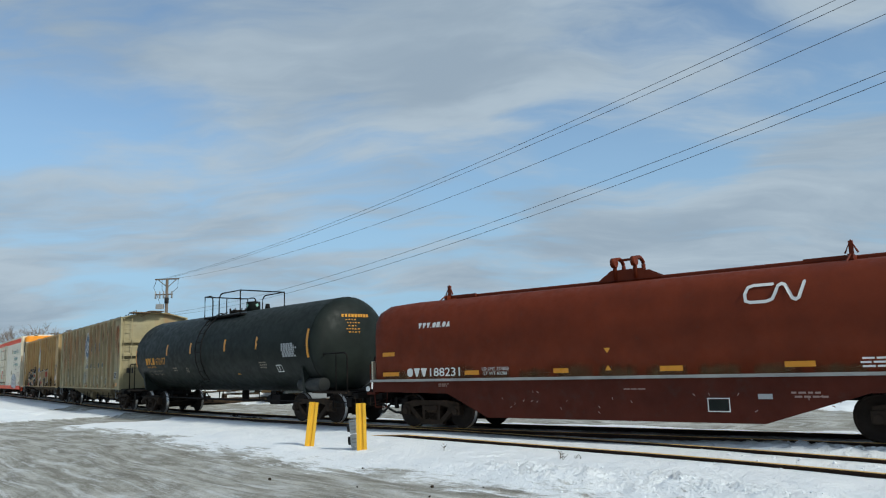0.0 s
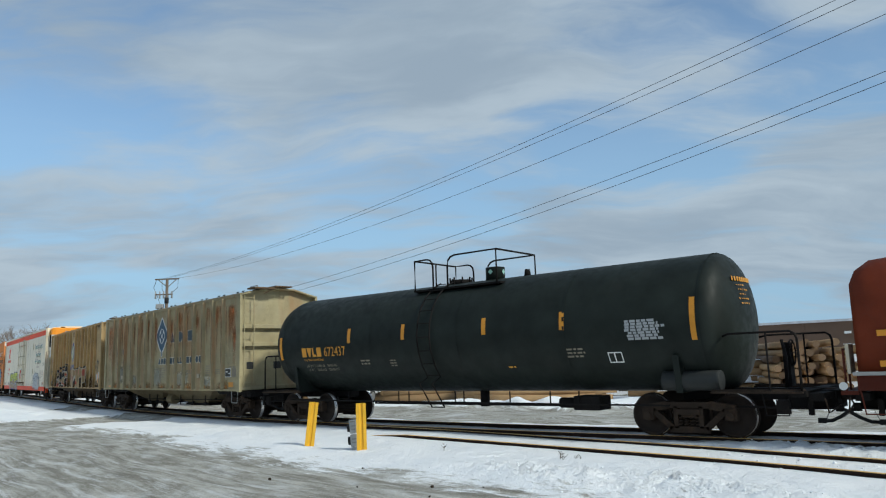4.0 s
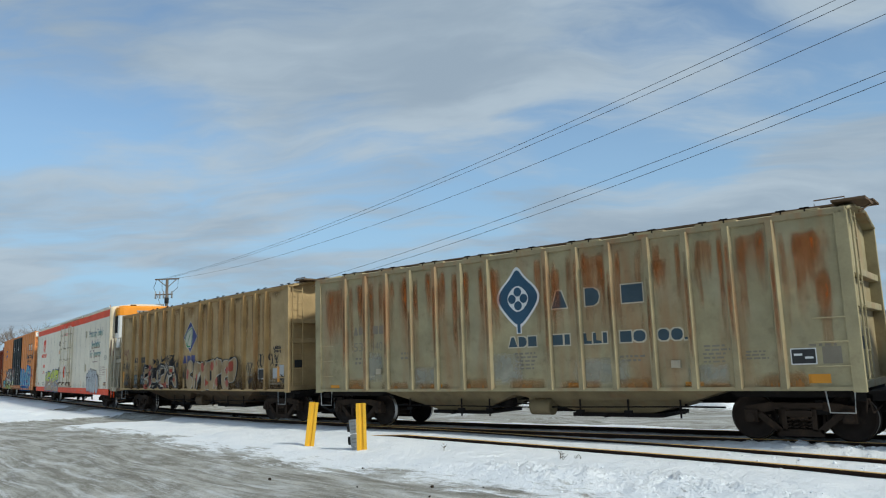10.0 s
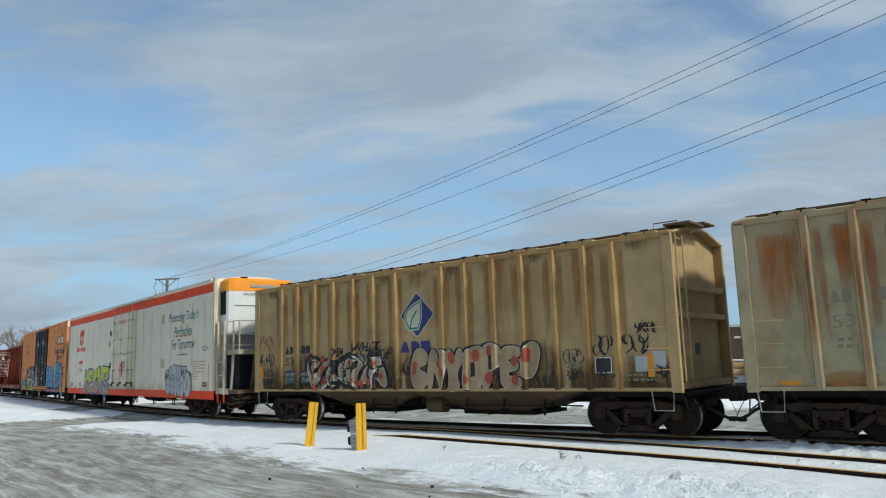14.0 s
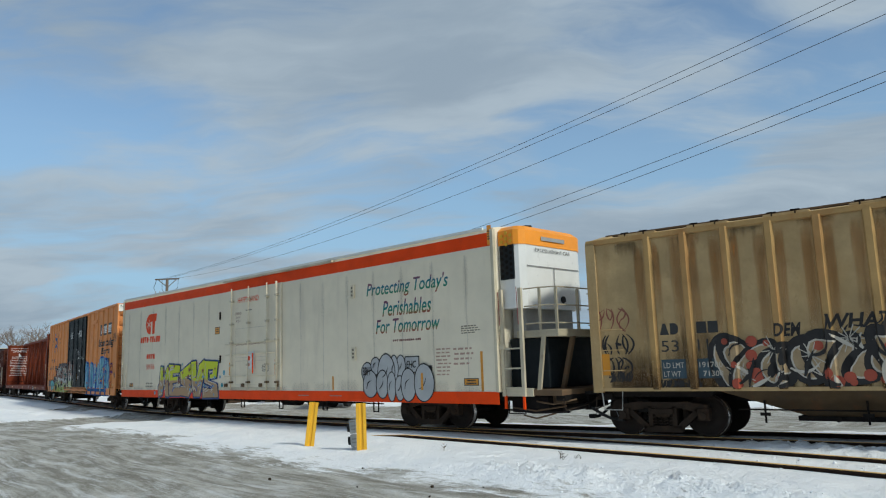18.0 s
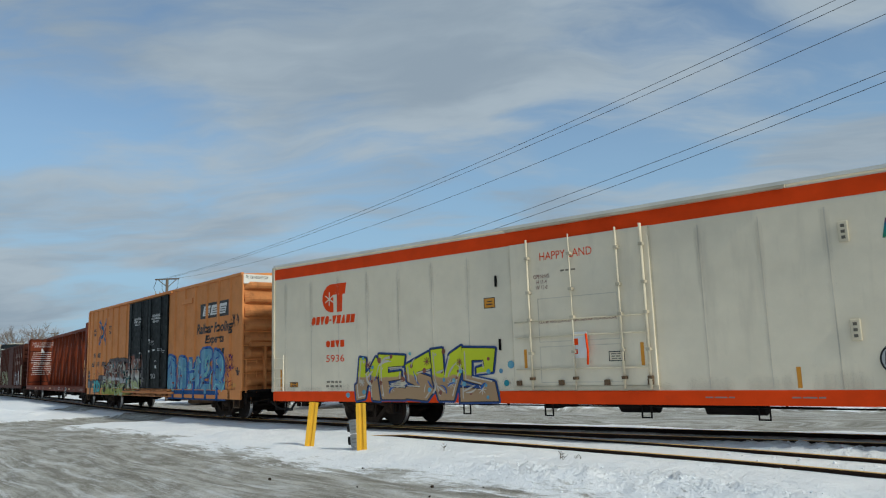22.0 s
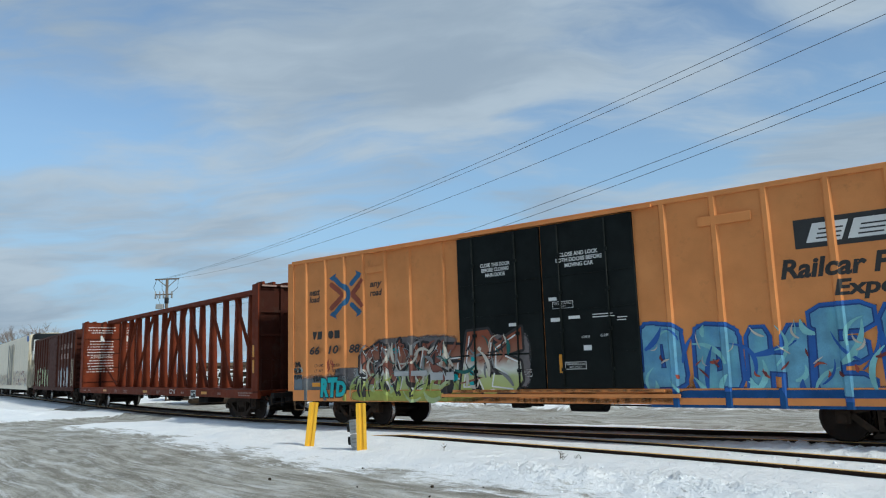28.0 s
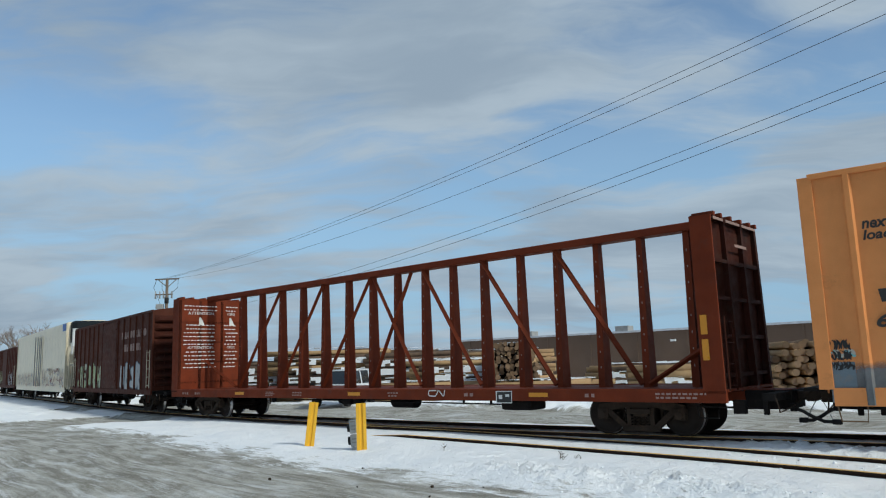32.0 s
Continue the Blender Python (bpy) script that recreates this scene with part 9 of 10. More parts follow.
def old_box_car(s0, s1, z1, label, words, seed):
    mid = (s0 + s1) / 2
    root = rail_car("maroon_box_car", label, "box car", mid, (s0 - s1) / 2 - 2.0, s0, s1)
    a, b, W = s1 - mid, s0 - mid, 1.5
    n = 15
    ribs = [a + (b - a) * (i + 0.5) / n for i in range(n) if abs(a + (b - a) * (i + 0.5) / n - 0.6) > 1.3]
    # ends in the darkened red, which carries the shade between the cars
    box_shell(root, a, b, W, 0.98, z1, z1 + 0.22, M["wc"], ribs, 0.06, 9, end_paint=M["cb_shade"])
    bm = bm_new()
    for sy in (-1, 1):
        box(bm, a, b, sy * W - 0.03, sy * W + 0.03, 0.80, 1.02)
    part("side_sill", bm, M["wc"], root)
    bm = bm_new()
    box(bm, -0.75, 1.95, -W - 0.08, -W, 1.05, z1 - 0.15, bevel=0.015)
    door = part("door", bm, M["wc"], root, "maroon sliding door with ribs")
    for z in np.linspace(1.4, z1 - 0.5, 6):
        bm = bm_new()
        box(bm, -0.7, 1.9, -W - 0.11, -W - 0.07, z - 0.03, z + 0.03)
        part("door_rib", bm, M["wc"], door)
    bm = bm_new()
    box(bm, a + 0.1, b - 0.1, -0.3, 0.3, 0.7, 0.98)
    part("underframe", bm, M["black"], root)
    L = -W - 0.004
    if words:
        for x0, x1, z0, n in ((2.6, 6.6, 3.35, 9), (3.1, 6.1, 2.75, 7)):
            mark(x0, x1, z0, z0 + 0.33, "stodsitso"[:n], L, M["faintw"], root, "company_mark")
    spray(root, 2.4, 5.9, 1.05, 2.2, L, (5, 1, 2, 4), ((0.10, M["lettb"]), (0.0, M["gsil"])), seed, 0.32, 0.1, None, label="silver sprayed letters")
    spray(root, -6.6, -1.2, 1.05, 2.3, L, (2, 1, 5, 4, 0), ((0.10, M["gblk"]), (0.0, M["ggrn"])), seed + 1, 0.3, 0.1, (M["gbrn"], 8, 0.1), label="pale green sprayed letters")
    for x, d in ((b, 1), (a, -1)):
        side_ladder(root, x - 0.5 if d > 0 else x + 0.1, x - 0.1 if d > 0 else x + 0.5, -W - 0.07, 1.2, 2.6, 5, M["cream"])
        end_ladder(root, x, -1.4, -1.0, 1.1, 2.6, 5, M["wc"], d)
        stirrup(root, x - d * 0.35, -W, 0.85, M["wc"], 0.4, 0.35)
    brake_gear(root, -3.0, 3.5)


# ---- refrigerator cars ----


def reefer(name, label, s0, s1, z1, accent, main):
    mid = (s0 + s1) / 2
    root = rail_car(name, label, "refrigerator car", mid, 7.75, s0 + 1.75, s1, 0.42)
    X = lambda s: s - mid
    a, b, W = X(s1), X(s0), 1.55
    bm = bm_new()
    prism(bm, [(-W, 1.0), (W, 1.0), (W, z1 - 0.16), (W - 0.06, z1), (0.5, z1 + 0.14), (-0.5, z1 + 0.14), (-W + 0.06, z1), (-W, z1 - 0.16)], a, b)
    part("body", bm, M["white"], root)
    bm = bm_new()
    for sy in (-1, 1):
        box(bm, a - 0.004, b + 0.004, sy * W - 0.012, sy * W + 0.012, 0.71, 1.01)
    part("side_sill", bm, accent, root, "bright painted side sill")
    bm = bm_new()
    box(bm, a, b, -0.35, 0.35, 0.72, 1.0)
    for x in np.linspace(a + 3.5, b - 3.5, 9):
        box(bm, x - 0.06, x + 0.06, -1.5, 1.5, 0.82, 1.0)
    part("underframe", bm, M["black"], root)
    bm = bm_new()
    tube(bm, [(a + 4.6, -1.25, 0.66), (b - 4.6, -1.25, 0.64)], 0.018, 5)
    for x in np.linspace(a + 5, b - 5, 6):
        box(bm, x - 0.015, x + 0.015, -1.3, -1.27, 0.42, 0.72)
        box(bm, x + 0.2, x + 0.23, -1.3, -1.27, 0.42, 0.72)
        box(bm, x - 0.015, x + 0.23, -1.3, -1.27, 0.40, 0.43)
    part("sill_step", bm, M["black"], root)
    bm = bm_new()
    for k in range(int((b - a) / 1.22)):
        x = a + 0.6 + k * 1.22
        if not (X(-79.37) < x < X(-75.33)) or not main:
            box(bm, x - 0.012, x + 0.012, -W - 0.0035, -W + 0.01, 1.02, z1 - 0.6)
    part("panel_seam", bm, M["seam"], root)
    brake_gear(root, -4.0, 5.0)
    bm = bm_new()
    tube(bm, [(X(s0) - 8.6, -0.9, 0.66), (X(s0) - 7.4, -0.9, 0.66)], 0.19, 14)
    part("fuel_tank", bm, M["black"], root)
    L = -W - 0.004
    for x, d in ((b, 1), (a, -1)):
        for sy in (-1, 1):
            bm = bm_new()
            box(bm, x - 0.05, x + 0.05, sy * W - 0.05, sy * W + 0.05, 1.0, z1 - 0.05, bevel=0.015)
            part("corner_post", bm, M["cream"], root)
    # machinery end
    bm = bm_new()
    pr = []
    for y, x in ((-1.34, 0.0), (-1.34, 0.46), (-1.28, 0.58), (-1.1, 0.66), (1.1, 0.66), (1.28, 0.58), (1.34, 0.46), (1.34, 0.0)):
        pr.append((b + 0.02 + x, y))
    loft(bm, [[(x, y, 3.0) for x, y in pr], [(x, y, 4.62) for x, y in pr]], smooth=False)
    unit = part("cooling_unit", bm, M["shell"], root, "white moulded cooling unit shell")
    bm = bm_new()
    big = [(x + (0.015 if x > b + 0.1 else 0), y * 1.01) for x, y in pr]
    top = [(b + 0.02 + (x - b - 0.02) * 0.85, y * 0.9) for x, y in pr]
    loft(bm, [[(x, y, 4.58) for x, y in big], [(x, y, 4.95) for x, y in big], [(x, y, 5.06) for x, y in top]])
    part("unit_top", bm, M["oran"] if main else M["dkgrey"], root, "moulded top cover of the unit")
    bm = bm_new()
    box(bm, b + 0.05, b + 0.50, -1.365, -1.32, 3.72, 4.58, bevel=0.03)
    grille = part("grille", bm, M["dkgrey"], root, "dark perforated intake grille")
    if main:
        for i in range(3):
            for j in range(8):
                bm = bm_new()
                x, z = b + 0.14 + i * 0.14, 3.80 + j * 0.145 + (i % 2) * 0.07
                tube(bm, [(x, -1.375, z), (x, -1.36, z)], 0.05, 6)
                part("grille_hole", bm, M["black"] if z < 4.55 else M["yellow"], grille)
        bm = bm_new()
        rect(bm, b - 0.16, b - 0.02, 4.62, 5.12, L - 0.01)
        part("corner_patch", bm, M["oran"], root)
        bars(b - 0.15, b - 0.04, 4.74, 5.0, 4, L - 0.012, M["lettk"], root, 3, word=(0.05, 0.1))
        bm = bm_new()
        bm.faces.new([bm.verts.new(p) for p in ((b + 0.722, -0.5, 4.72), (b + 0.722, 0.5, 4.72), (b + 0.722, 0.5, 4.82), (b + 0.722, -0.5, 4.82))])
        part("maker_mark", bm, M["grey"], root)
        lettering_end("EXCESS HEIGHT CAR", -0.75, 0.75, 4.42, 4.51, b + 0.705, M["lettk"], root)
        bm = bm_new()
        tube(bm, [(b + 0.35, -0.6, 5.04), (b + 0.35, -0.6, 5.13)], 0.14, 12)
        part("exhaust_cap", bm, M["black"], root)
    bm = bm_new()
    box(bm, b, b + 1.75, -1.4, 1.4, 0.92, 1.06, bevel=0.015)
    box(bm, b + 0.9, b + 1.5, -1.0, 1.0, 0.7, 0.92, bevel=0.03)
    part("lower_deck", bm, M["walkway"], root, "grimy lower deck of the machinery end")
    bm = bm_new()
    box(bm, b + 0.06, b + 0.95, -1.44, -1.36, 0.9, 1.09, bevel=0.01)
    part("deck_edge", bm, M["cream"], root)
    # black box and pipe added to keep the space below the deck dark
    bm = bm_new()
    box(bm, b + 0.1, b + 1.2, -1.2, 1.2, 0.5, 0.9, bevel=0.05)
    tube(bm, [(b + 1.2, -0.9, 0.7), (b + 1.5, -0.9, 0.62), (b + 1.85, -0.6, 0.66)], 0.05, 7)
    part("sump", bm, M["black"], root, "black filler box that darkens the space under the deck")
    for x0, x1, z in ((b + 0.2, b + 1.6, 0.62), (b + 0.9, b + 1.9, 0.78), (b + 0.5, b + 1.3, 0.45)):
        bm = bm_new()
        tube(bm, [(x0, -1.24, z), ((x0 + x1) / 2, -1.28, z - 0.06), (x1, -1.05, z + 0.05)], 0.022, 6)
        part("under_pipe", bm, M["walkway"], root, "rusty pipe")
    bm = bm_new()
    box(bm, b + 0.5, b + 1.72, -1.38, 1.38, 2.27, 2.44, bevel=0.02)
    part("machinery_platform", bm, M["oldcream"], root, "cream platform decks")
    bm = bm_new()
    box(bm, b + 0.05, b + 1.2, -1.1, 1.1, 1.08, 2.27, bevel=0.03)
    part("generator_box", bm, M["dkgrey"], root, "dark generator enclosure")
    bm = bm_new()
    box(bm, b + 0.1, b + 0.5, -1.0, 1.0, 2.3, 3.0)
    part("duct", bm, M["grey"], root, "dull grey duct below the unit")
    bm = bm_new()
    for x in (b + 0.12, b + 0.72):
        box(bm, x - 0.045, x + 0.045, -1.50, -1.43, 0.9, 3.47)
    box(bm, b - 0.15, b + 0.12, -1.5, -1.44, 2.44, 2.52)
    ladder = part("access_ladder", bm, M["cream"], root, "cream steel ladder")
    for z in (1.1, 1.56, 2.03):
        bm = bm_new()
        box(bm, b + 0.1, b + 0.74, -1.48, -1.45, z - 0.018, z + 0.018)
        part("rung", bm, M["cream"], ladder)
    bm = bm_new()
    box(bm, b + 0.02, b + 0.2, -1.53, -1.46, 2.02, 2.14)
    part("ladder_bracket", bm, M["cream"], ladder)
    for x, z0, z1 in ((b + 0.08, 2.6, 3.42), (b + 0.66, 2.6, 3.5)):
        bm = bm_new()
        tube(bm, [(x, -1.53, z1), (x + 0.03, -1.54, z0)], 0.010, 5)
        part("grab_rod", bm, M["maroon"] if main else M["cream"], ladder)
    bm = bm_new()
    loft(bm, [[(b + 1.05, -1.4, 1.05), (b + 1.15, -1.4, 1.05), (b + 1.15, -1.34, 1.05), (b + 1.05, -1.34, 1.05)], [(b + 1.25, -1.4, 2.3), (b + 1.35, -1.4, 2.3), (b + 1.35, -1.34, 2.3), (b + 1.25, -1.34, 2.3)]])
    part("platform_brace", bm, M["oldcream"], root)
    for x, y, z0, z1 in ((b + 1.66, 1.32, 1.05, 3.4), (b + 1.66, -1.32, 2.4, 3.4), (b + 1.2, -1.34, 2.4, 3.46), (b + 1.66, -0.45, 2.4, 3.4), (b + 1.66, 0.45, 2.4, 3.4)):
        bm = bm_new()
        box(bm, x - 0.035, x + 0.035, y - 0.02, y + 0.02, z0, z1, bevel=0.006)
        part("rail_post", bm, M["oldcream"], root)
    for z in (2.6, 3.02, 3.44):
        bm = bm_new()
        tube(bm, [(b + 0.75, -1.36, z), (b + 1.2, -1.37, z), (b + 1.70, -1.34, z - 0.02), (b + 1.70, 1.36, z - 0.02), (b + 0.75, 1.36, z)], 0.017, 5)
        part("guard_rail", bm, M["oldcream"], root)
    for y in (-0.7, 0.7):
        bm = bm_new()
        loft(bm, [[(b + 1.25, y - 0.05, 1.05), (b + 1.35, y - 0.05, 1.05), (b + 1.35, y + 0.05, 1.05), (b + 1.25, y + 0.05, 1.05)], [(b + 1.6, y - 0.05, 2.28), (b + 1.7, y - 0.05, 2.28), (b + 1.7, y + 0.05, 2.28), (b + 1.6, y + 0.05, 2.28)]])
        part("platform_brace", bm, M["walkway"], root)
    if main:
        for x in (b + 0.14, b + 0.7):
            bm = bm_new()
            box(bm, x - 0.03, x + 0.03, -1.48, -1.43, 0.6, 0.92, bevel=0.008)
            part("corner_post", bm, accent, root, "short red post")
        bm = bm_new()
        tube(bm, [(b + 0.709, -1.1, 4.05), (b + 0.709, 1.1, 4.05)], 0.012, 4)
        tube(bm, [(b + 0.709, 0.0, 3.05), (b + 0.709, 0.0, 4.05)], 0.012, 4)
        part("shell_joint", bm, M["grey"], unit)
        bm = bm_new()
        tube(bm, [(b + 0.68, 0.35, 3.25), (b + 0.72, 0.35, 3.25)], 0.09, 12)
        part("drain_port", bm, M["rubber"], unit)
    bm = bm_new()
    tube(bm, [(b - 0.1, -1.35, 0.6), (b + 0.9, -1.35, 0.52), (b + 1.8, -1.2, 0.55)], 0.022, 5)
    tube(bm, [(b + 0.2, -1.4, 0.92), (b + 0.2, -1.42, 0.5), (b + 0.7, -1.42, 0.5), (b + 0.7, -1.4, 0.92)], 0.018, 5)
    part("end_step", bm, M["black"], root)
    side_ladder(root, a + 0.1, a + 0.55, L - 0.06, 1.12, 2.05, 4, M["white"])
    stirrup(root, a + 0.35, -W, 0.75, M["black"], 0.42, 0.3)
    return root, X, a, b, L, W


def main_reefer():
    root, X, a, b, L, W = reefer("refrigerator_car", "white refrigerator car with orange-red bands, slogan and sprayed lettering", -66.19, -88.49, 5.06, M["red"], True)
    bm = bm_new()
    rect(bm, a, b - 0.02, 4.60, 4.94, L)
    part("roof_band", bm, M["red"], root, "orange-red band under the roof")
    bm = bm_new()
    box(bm, a, b - 0.3, -W - 0.03, -W + 0.02, 5.02, 5.09)
    part("eave_rail", bm, M["roofw"], root)
    # plug door
    d0, d1 = X(-79.19), X(-75.56)
    bm = bm_new()
    box(bm, d0, d1, -W - 0.06, -W, 1.12, 4.60, bevel=0.015)
    door = part("door", bm, M["white"], root, "white plug door with lock rods")
    for f, r in ((0.15, 0.026), (0.47, 0.016), (0.80, 0.026), (0.965, 0.036)):
        bm = bm_new()
        x = d0 + (d1 - d0) * f
        tube(bm, [(x, -W - 0.14, 1.05), (x, -W - 0.14, 4.66)], r, 8)
        rod = part("lock_rod", bm, M["rod"], door)
        for z in (1.3, 1.9, 2.7, 3.36, 4.2):
            bm = bm_new()
            box(bm, x - 0.05, x + 0.05, -W - 0.19, -W - 0.06, z - 0.035, z + 0.035, bevel=0.01)
            part("rod_bracket", bm, M["cream"] if z > 1.5 else M["walkway"], rod)
    bm = bm_new()
    frame_rect(bm, d0 - 0.05, d1 + 0.05, 1.07, 4.61, -W - 0.006, 0.055)
    part("door_gasket", bm, M["rod"], root, "weathered pale door gasket")
    for z in (2.66, 2.28, 1.52):
        bm = bm_new()
        tube(bm, [(d0 + 0.1, -W - 0.12, z), (d1 - 0.1, -W - 0.12, z)], 0.018, 6)
        part("cross_bar", bm, M["rod"], door)
    for z0, z1 in ((1.2, 2.05), (2.15, 3.2)):
        bm = bm_new()
        frame_rect(bm, d0 + 0.75, d1 - 0.8, z0, z1, -W - 0.0625, 0.018)
        part("panel_joint", bm, M["seam"], door)
    for f in (0.04, 0.36, 0.68, 0.96):
        bm = bm_new()
        box(bm, d0 + (d1 - d0) * f - 0.06, d0 + (d1 - d0) * f + 0.06, -W - 0.14, -W - 0.05, 1.14, 1.26, bevel=0.01)
        part("door_roller", bm, M["walkway"], door)
    bm = bm_new()
    box(bm, d0 - 0.02, d1 + 0.02, -W - 0.09, -W - 0.02, 1.03, 1.12)
    part("door_track", bm, M["cream"], root)
    bm = bm_new()
    box(bm, d0 - 0.1, d1 + 2.9, -W - 0.12, -W, 4.94, 5.0)
    part("door_track", bm, M["cream"], root)
    D = -W - 0.064
    bm = bm_new()
    box(bm, X(-77.53), X(-77.16), D - 0.05, D, 1.75, 2.35, bevel=0.01)
    lock = part("lock_box", bm, M["shell"], door)
    bm = bm_new()
    rect(bm, X(-77.51), X(-77.38), 2.05, 2.2, D - 0.052)
    rect(bm, X(-77.48), X(-77.40), 1.85, 1.95, D - 0.052)
    part("lock_label", bm, M["red"], door)
    bm = bm_new()
    tube(bm, [(X(-77.16), D - 0.08, 2.3), (X(-77.12), D - 0.1, 1.9), (X(-77.15), D - 0.08, 1.6)], 0.025, 6)
    part("lock_handle", bm, M["red"], door, "red lock handle")
    lettering("HAPPY LAND", X(-78.32), X(-76.92), 4.12, 4.31, D, M["red"], root)
    lettering("OPENING\nH 11-4\nW 12-0", X(-78.52), X(-78.08), 3.42, 3.78, D, M["maroon"], root)
    bars(X(-77.83), X(-77.23), 3.78, 3.86, 1, D, M["faint"], root, 2, word=(0.1, 0.2))
    lettering("CLOSE AND LOCK DOORS BEFORE MOVING CAR", X(-78.42), X(-76.41), 2.60, 2.67, D, M["maroon"], root)
    bm = bm_new()
    frame_rect(bm, X(-76.66), X(-76.28), 1.66, 1.88, D, 0.02)
    part("notice_frame", bm, M["lettk"], root)
    bars(X(-76.62), X(-76.32), 1.69, 1.85, 3, D, M["faint"], root, 5, word=(0.08, 0.14))
    for s, z0, z1 in ((-78.89, 1.55, 2.0), (-75.90, 1.55, 2.05), (-72.81, 1.05, 1.45), (-68.86, 1.05, 1.5), (-66.74, 1.02, 2.0), (-88.15, 1.05, 1.7)):
        bm = bm_new()
        rect(bm, X(s), X(s) + 0.08, z0, z1, D if -79 < s < -75.54 else L - 0.036 if s == -68.86 else L)
        part("reflector", bm, M["reflect"], root)
    for s0, s1, z0, z1 in ((-67.32, -66.82, 1.16, 1.34), (-80.07, -79.72, 3.08, 3.35), (-87.68, -87.29, 1.14, 1.3)):
        bm = bm_new()
        rect(bm, X(s0), X(s1), z0, z1, L, 1)
        rect(bm, X(s0) + 0.02, X(s1) - 0.02, z0 + 0.02, z1 - 0.02, L - 0.0006, 0)
        rect(bm, X(s0) + 0.1, X(s1) - 0.1, (z0 + z1) / 2 + 0.02, (z0 + z1) / 2 + 0.05, L - 0.0012, 1)
        rect(bm, X(s0) + 0.08, X(s1) - 0.08, (z0 + z1) / 2 - 0.05, (z0 + z1) / 2 - 0.02, L - 0.0012, 1)
        part("warning_label", bm, [M["reflect"], M["lettk"]], root, "orange warning label")
    lettering("Protecting Today's", X(-71.12), X(-67.77), 3.62, 4.12, L, M["slogan"], root, 0.25, 0.012, "slogan", "teal script slogan")
    lettering("Perishables", X(-70.42), X(-68.42), 3.10, 3.54, L, M["slogan"], root, 0.25, 0.012, "slogan")
    lettering("For Tomorrow", X(-70.72), X(-68.11), 2.62, 3.02, L, M["slogan"], root, 0.25, 0.012, "slogan")
    mark(X(-70.0), X(-68.86), 2.375, 2.43, "vvv.ssvoosso.oos", L, M["maroon"], root, "web_address", gap=0.3)
    # round-and-bar emblem with a snowflake
    bm = bm_new()
    cx, cz = X(-85.71), 3.80
    plate(bm, [(cx - 0.02 + 0.42 * math.cos(q), cz + 0.43 * math.sin(q)) for q in np.linspace(math.pi / 2, 3 * math.pi / 2, 12)] + [(cx + 0.05, cz - 0.43), (cx + 0.05, cz + 0.1), (cx + 0.2, cz + 0.1), (cx + 0.2, cz - 0.43), (cx + 0.42, cz - 0.43), (cx + 0.45, cz + 0.1), (cx + 0.55, cz + 0.1), (cx + 0.62, cz + 0.43)], L, 0)
    for q in range(3):
        t = q * math.pi / 3 + 0.5
        stroke(bm, (cx - 0.13 - 0.2 * math.cos(t), cz - 0.02 - 0.2 * math.sin(t)), (cx - 0.13 + 0.2 * math.cos(t), cz - 0.02 + 0.2 * math.sin(t)), 0.035, L - 0.001 - 0.0003 * q, 1)
    part("snowflake_emblem", bm, [M["red"], M["white"]], root, "orange emblem with a white snowflake")
    mark(X(-86.67), X(-84.78), 3.02, 3.27, "osvo-vstss", L, M["red"], root, "company_mark", 0.2)
    mark(X(-86.00), X(-85.21), 2.32, 2.52, "osvs", L, M["red"], root)
    lettering("5936", X(-86.00), X(-85.21), 1.88, 2.09, L, M["red"], root)
    bars(X(-86.05), X(-85.16), 1.1, 1.35, 2, L, M["faint"], root, 6, word=(0.1, 0.18))
    bars(X(-68.30), X(-67.75), 1.4, 2.15, 8, L, M["rosy"], root, 7, fill=0.4, word=(0.10, 0.2))
    bars(X(-67.70), X(-66.95), 1.65, 2.15, 4, L, M["rosy"], root, 9, fill=0.4, word=(0.10, 0.2))
    bars(X(-67.37), X(-66.68), 2.45, 2.68, 4, L, M["faint"], root, 8, word=(0.06, 0.14))
    for sa in (-74.61, -72.95):
        bars(X(sa), X(sa) + 0.8, 0.84, 0.90, 1, L - 0.01, M["faintw"], root, 8, word=(0.14, 0.3))
    lettering("25K", X(-79.42), X(-79.25), 1.62, 1.72, L, M["red"], root)
    for s, z in ((-71.74, 3.94), (-71.72, 2.1)):
        bm = bm_new()
        box(bm, X(s) - 0.09, X(s) + 0.09, L - 0.05, L, z - 0.2, z + 0.2, bevel=0.02)
        hatch = part("vent_hatch", bm, M["rod"], root)
        for q in (-0.11, 0, 0.11):
            bm = bm_new()
            rect(bm, X(s) - 0.035, X(s) + 0.035, z + q - 0.03, z + q + 0.03, L - 0.053)
            part("vent_slot", bm, M["gasket"], hatch)
    for s, z in ((-79.67, 3.75), (-79.62, 2.15)):
        bm = bm_new()
        box(bm, X(s) - 0.02, X(s) + 0.03, L - 0.04, L, z - 0.14, z + 0.14)
        part("hinge_latch", bm, M["black"], root)
    block_tag(root, X(-84.75), X(-79.95), 0.80, 2.08, L - 0.012, "HESVF", ((0.135, M["gnavy"]), (0.04, M["gblk"])), M["glimetan"], "angular sprayed letters in lime, tan and dark blue", shine=M["gwht"], dots=((M["gbrn"], 16, 0.07), (M["gsky"], 12, 0.06), (M["gwht"], 7, 0.05)), seed=31)
    swashes(root, X(-84.5), X(-80.1), 0.95, 1.9, L - 0.036, (M["gbl"], M["gwht"], M["gwht"]), 8, 61, (0.2, 0.5), (0.025, 0.08))
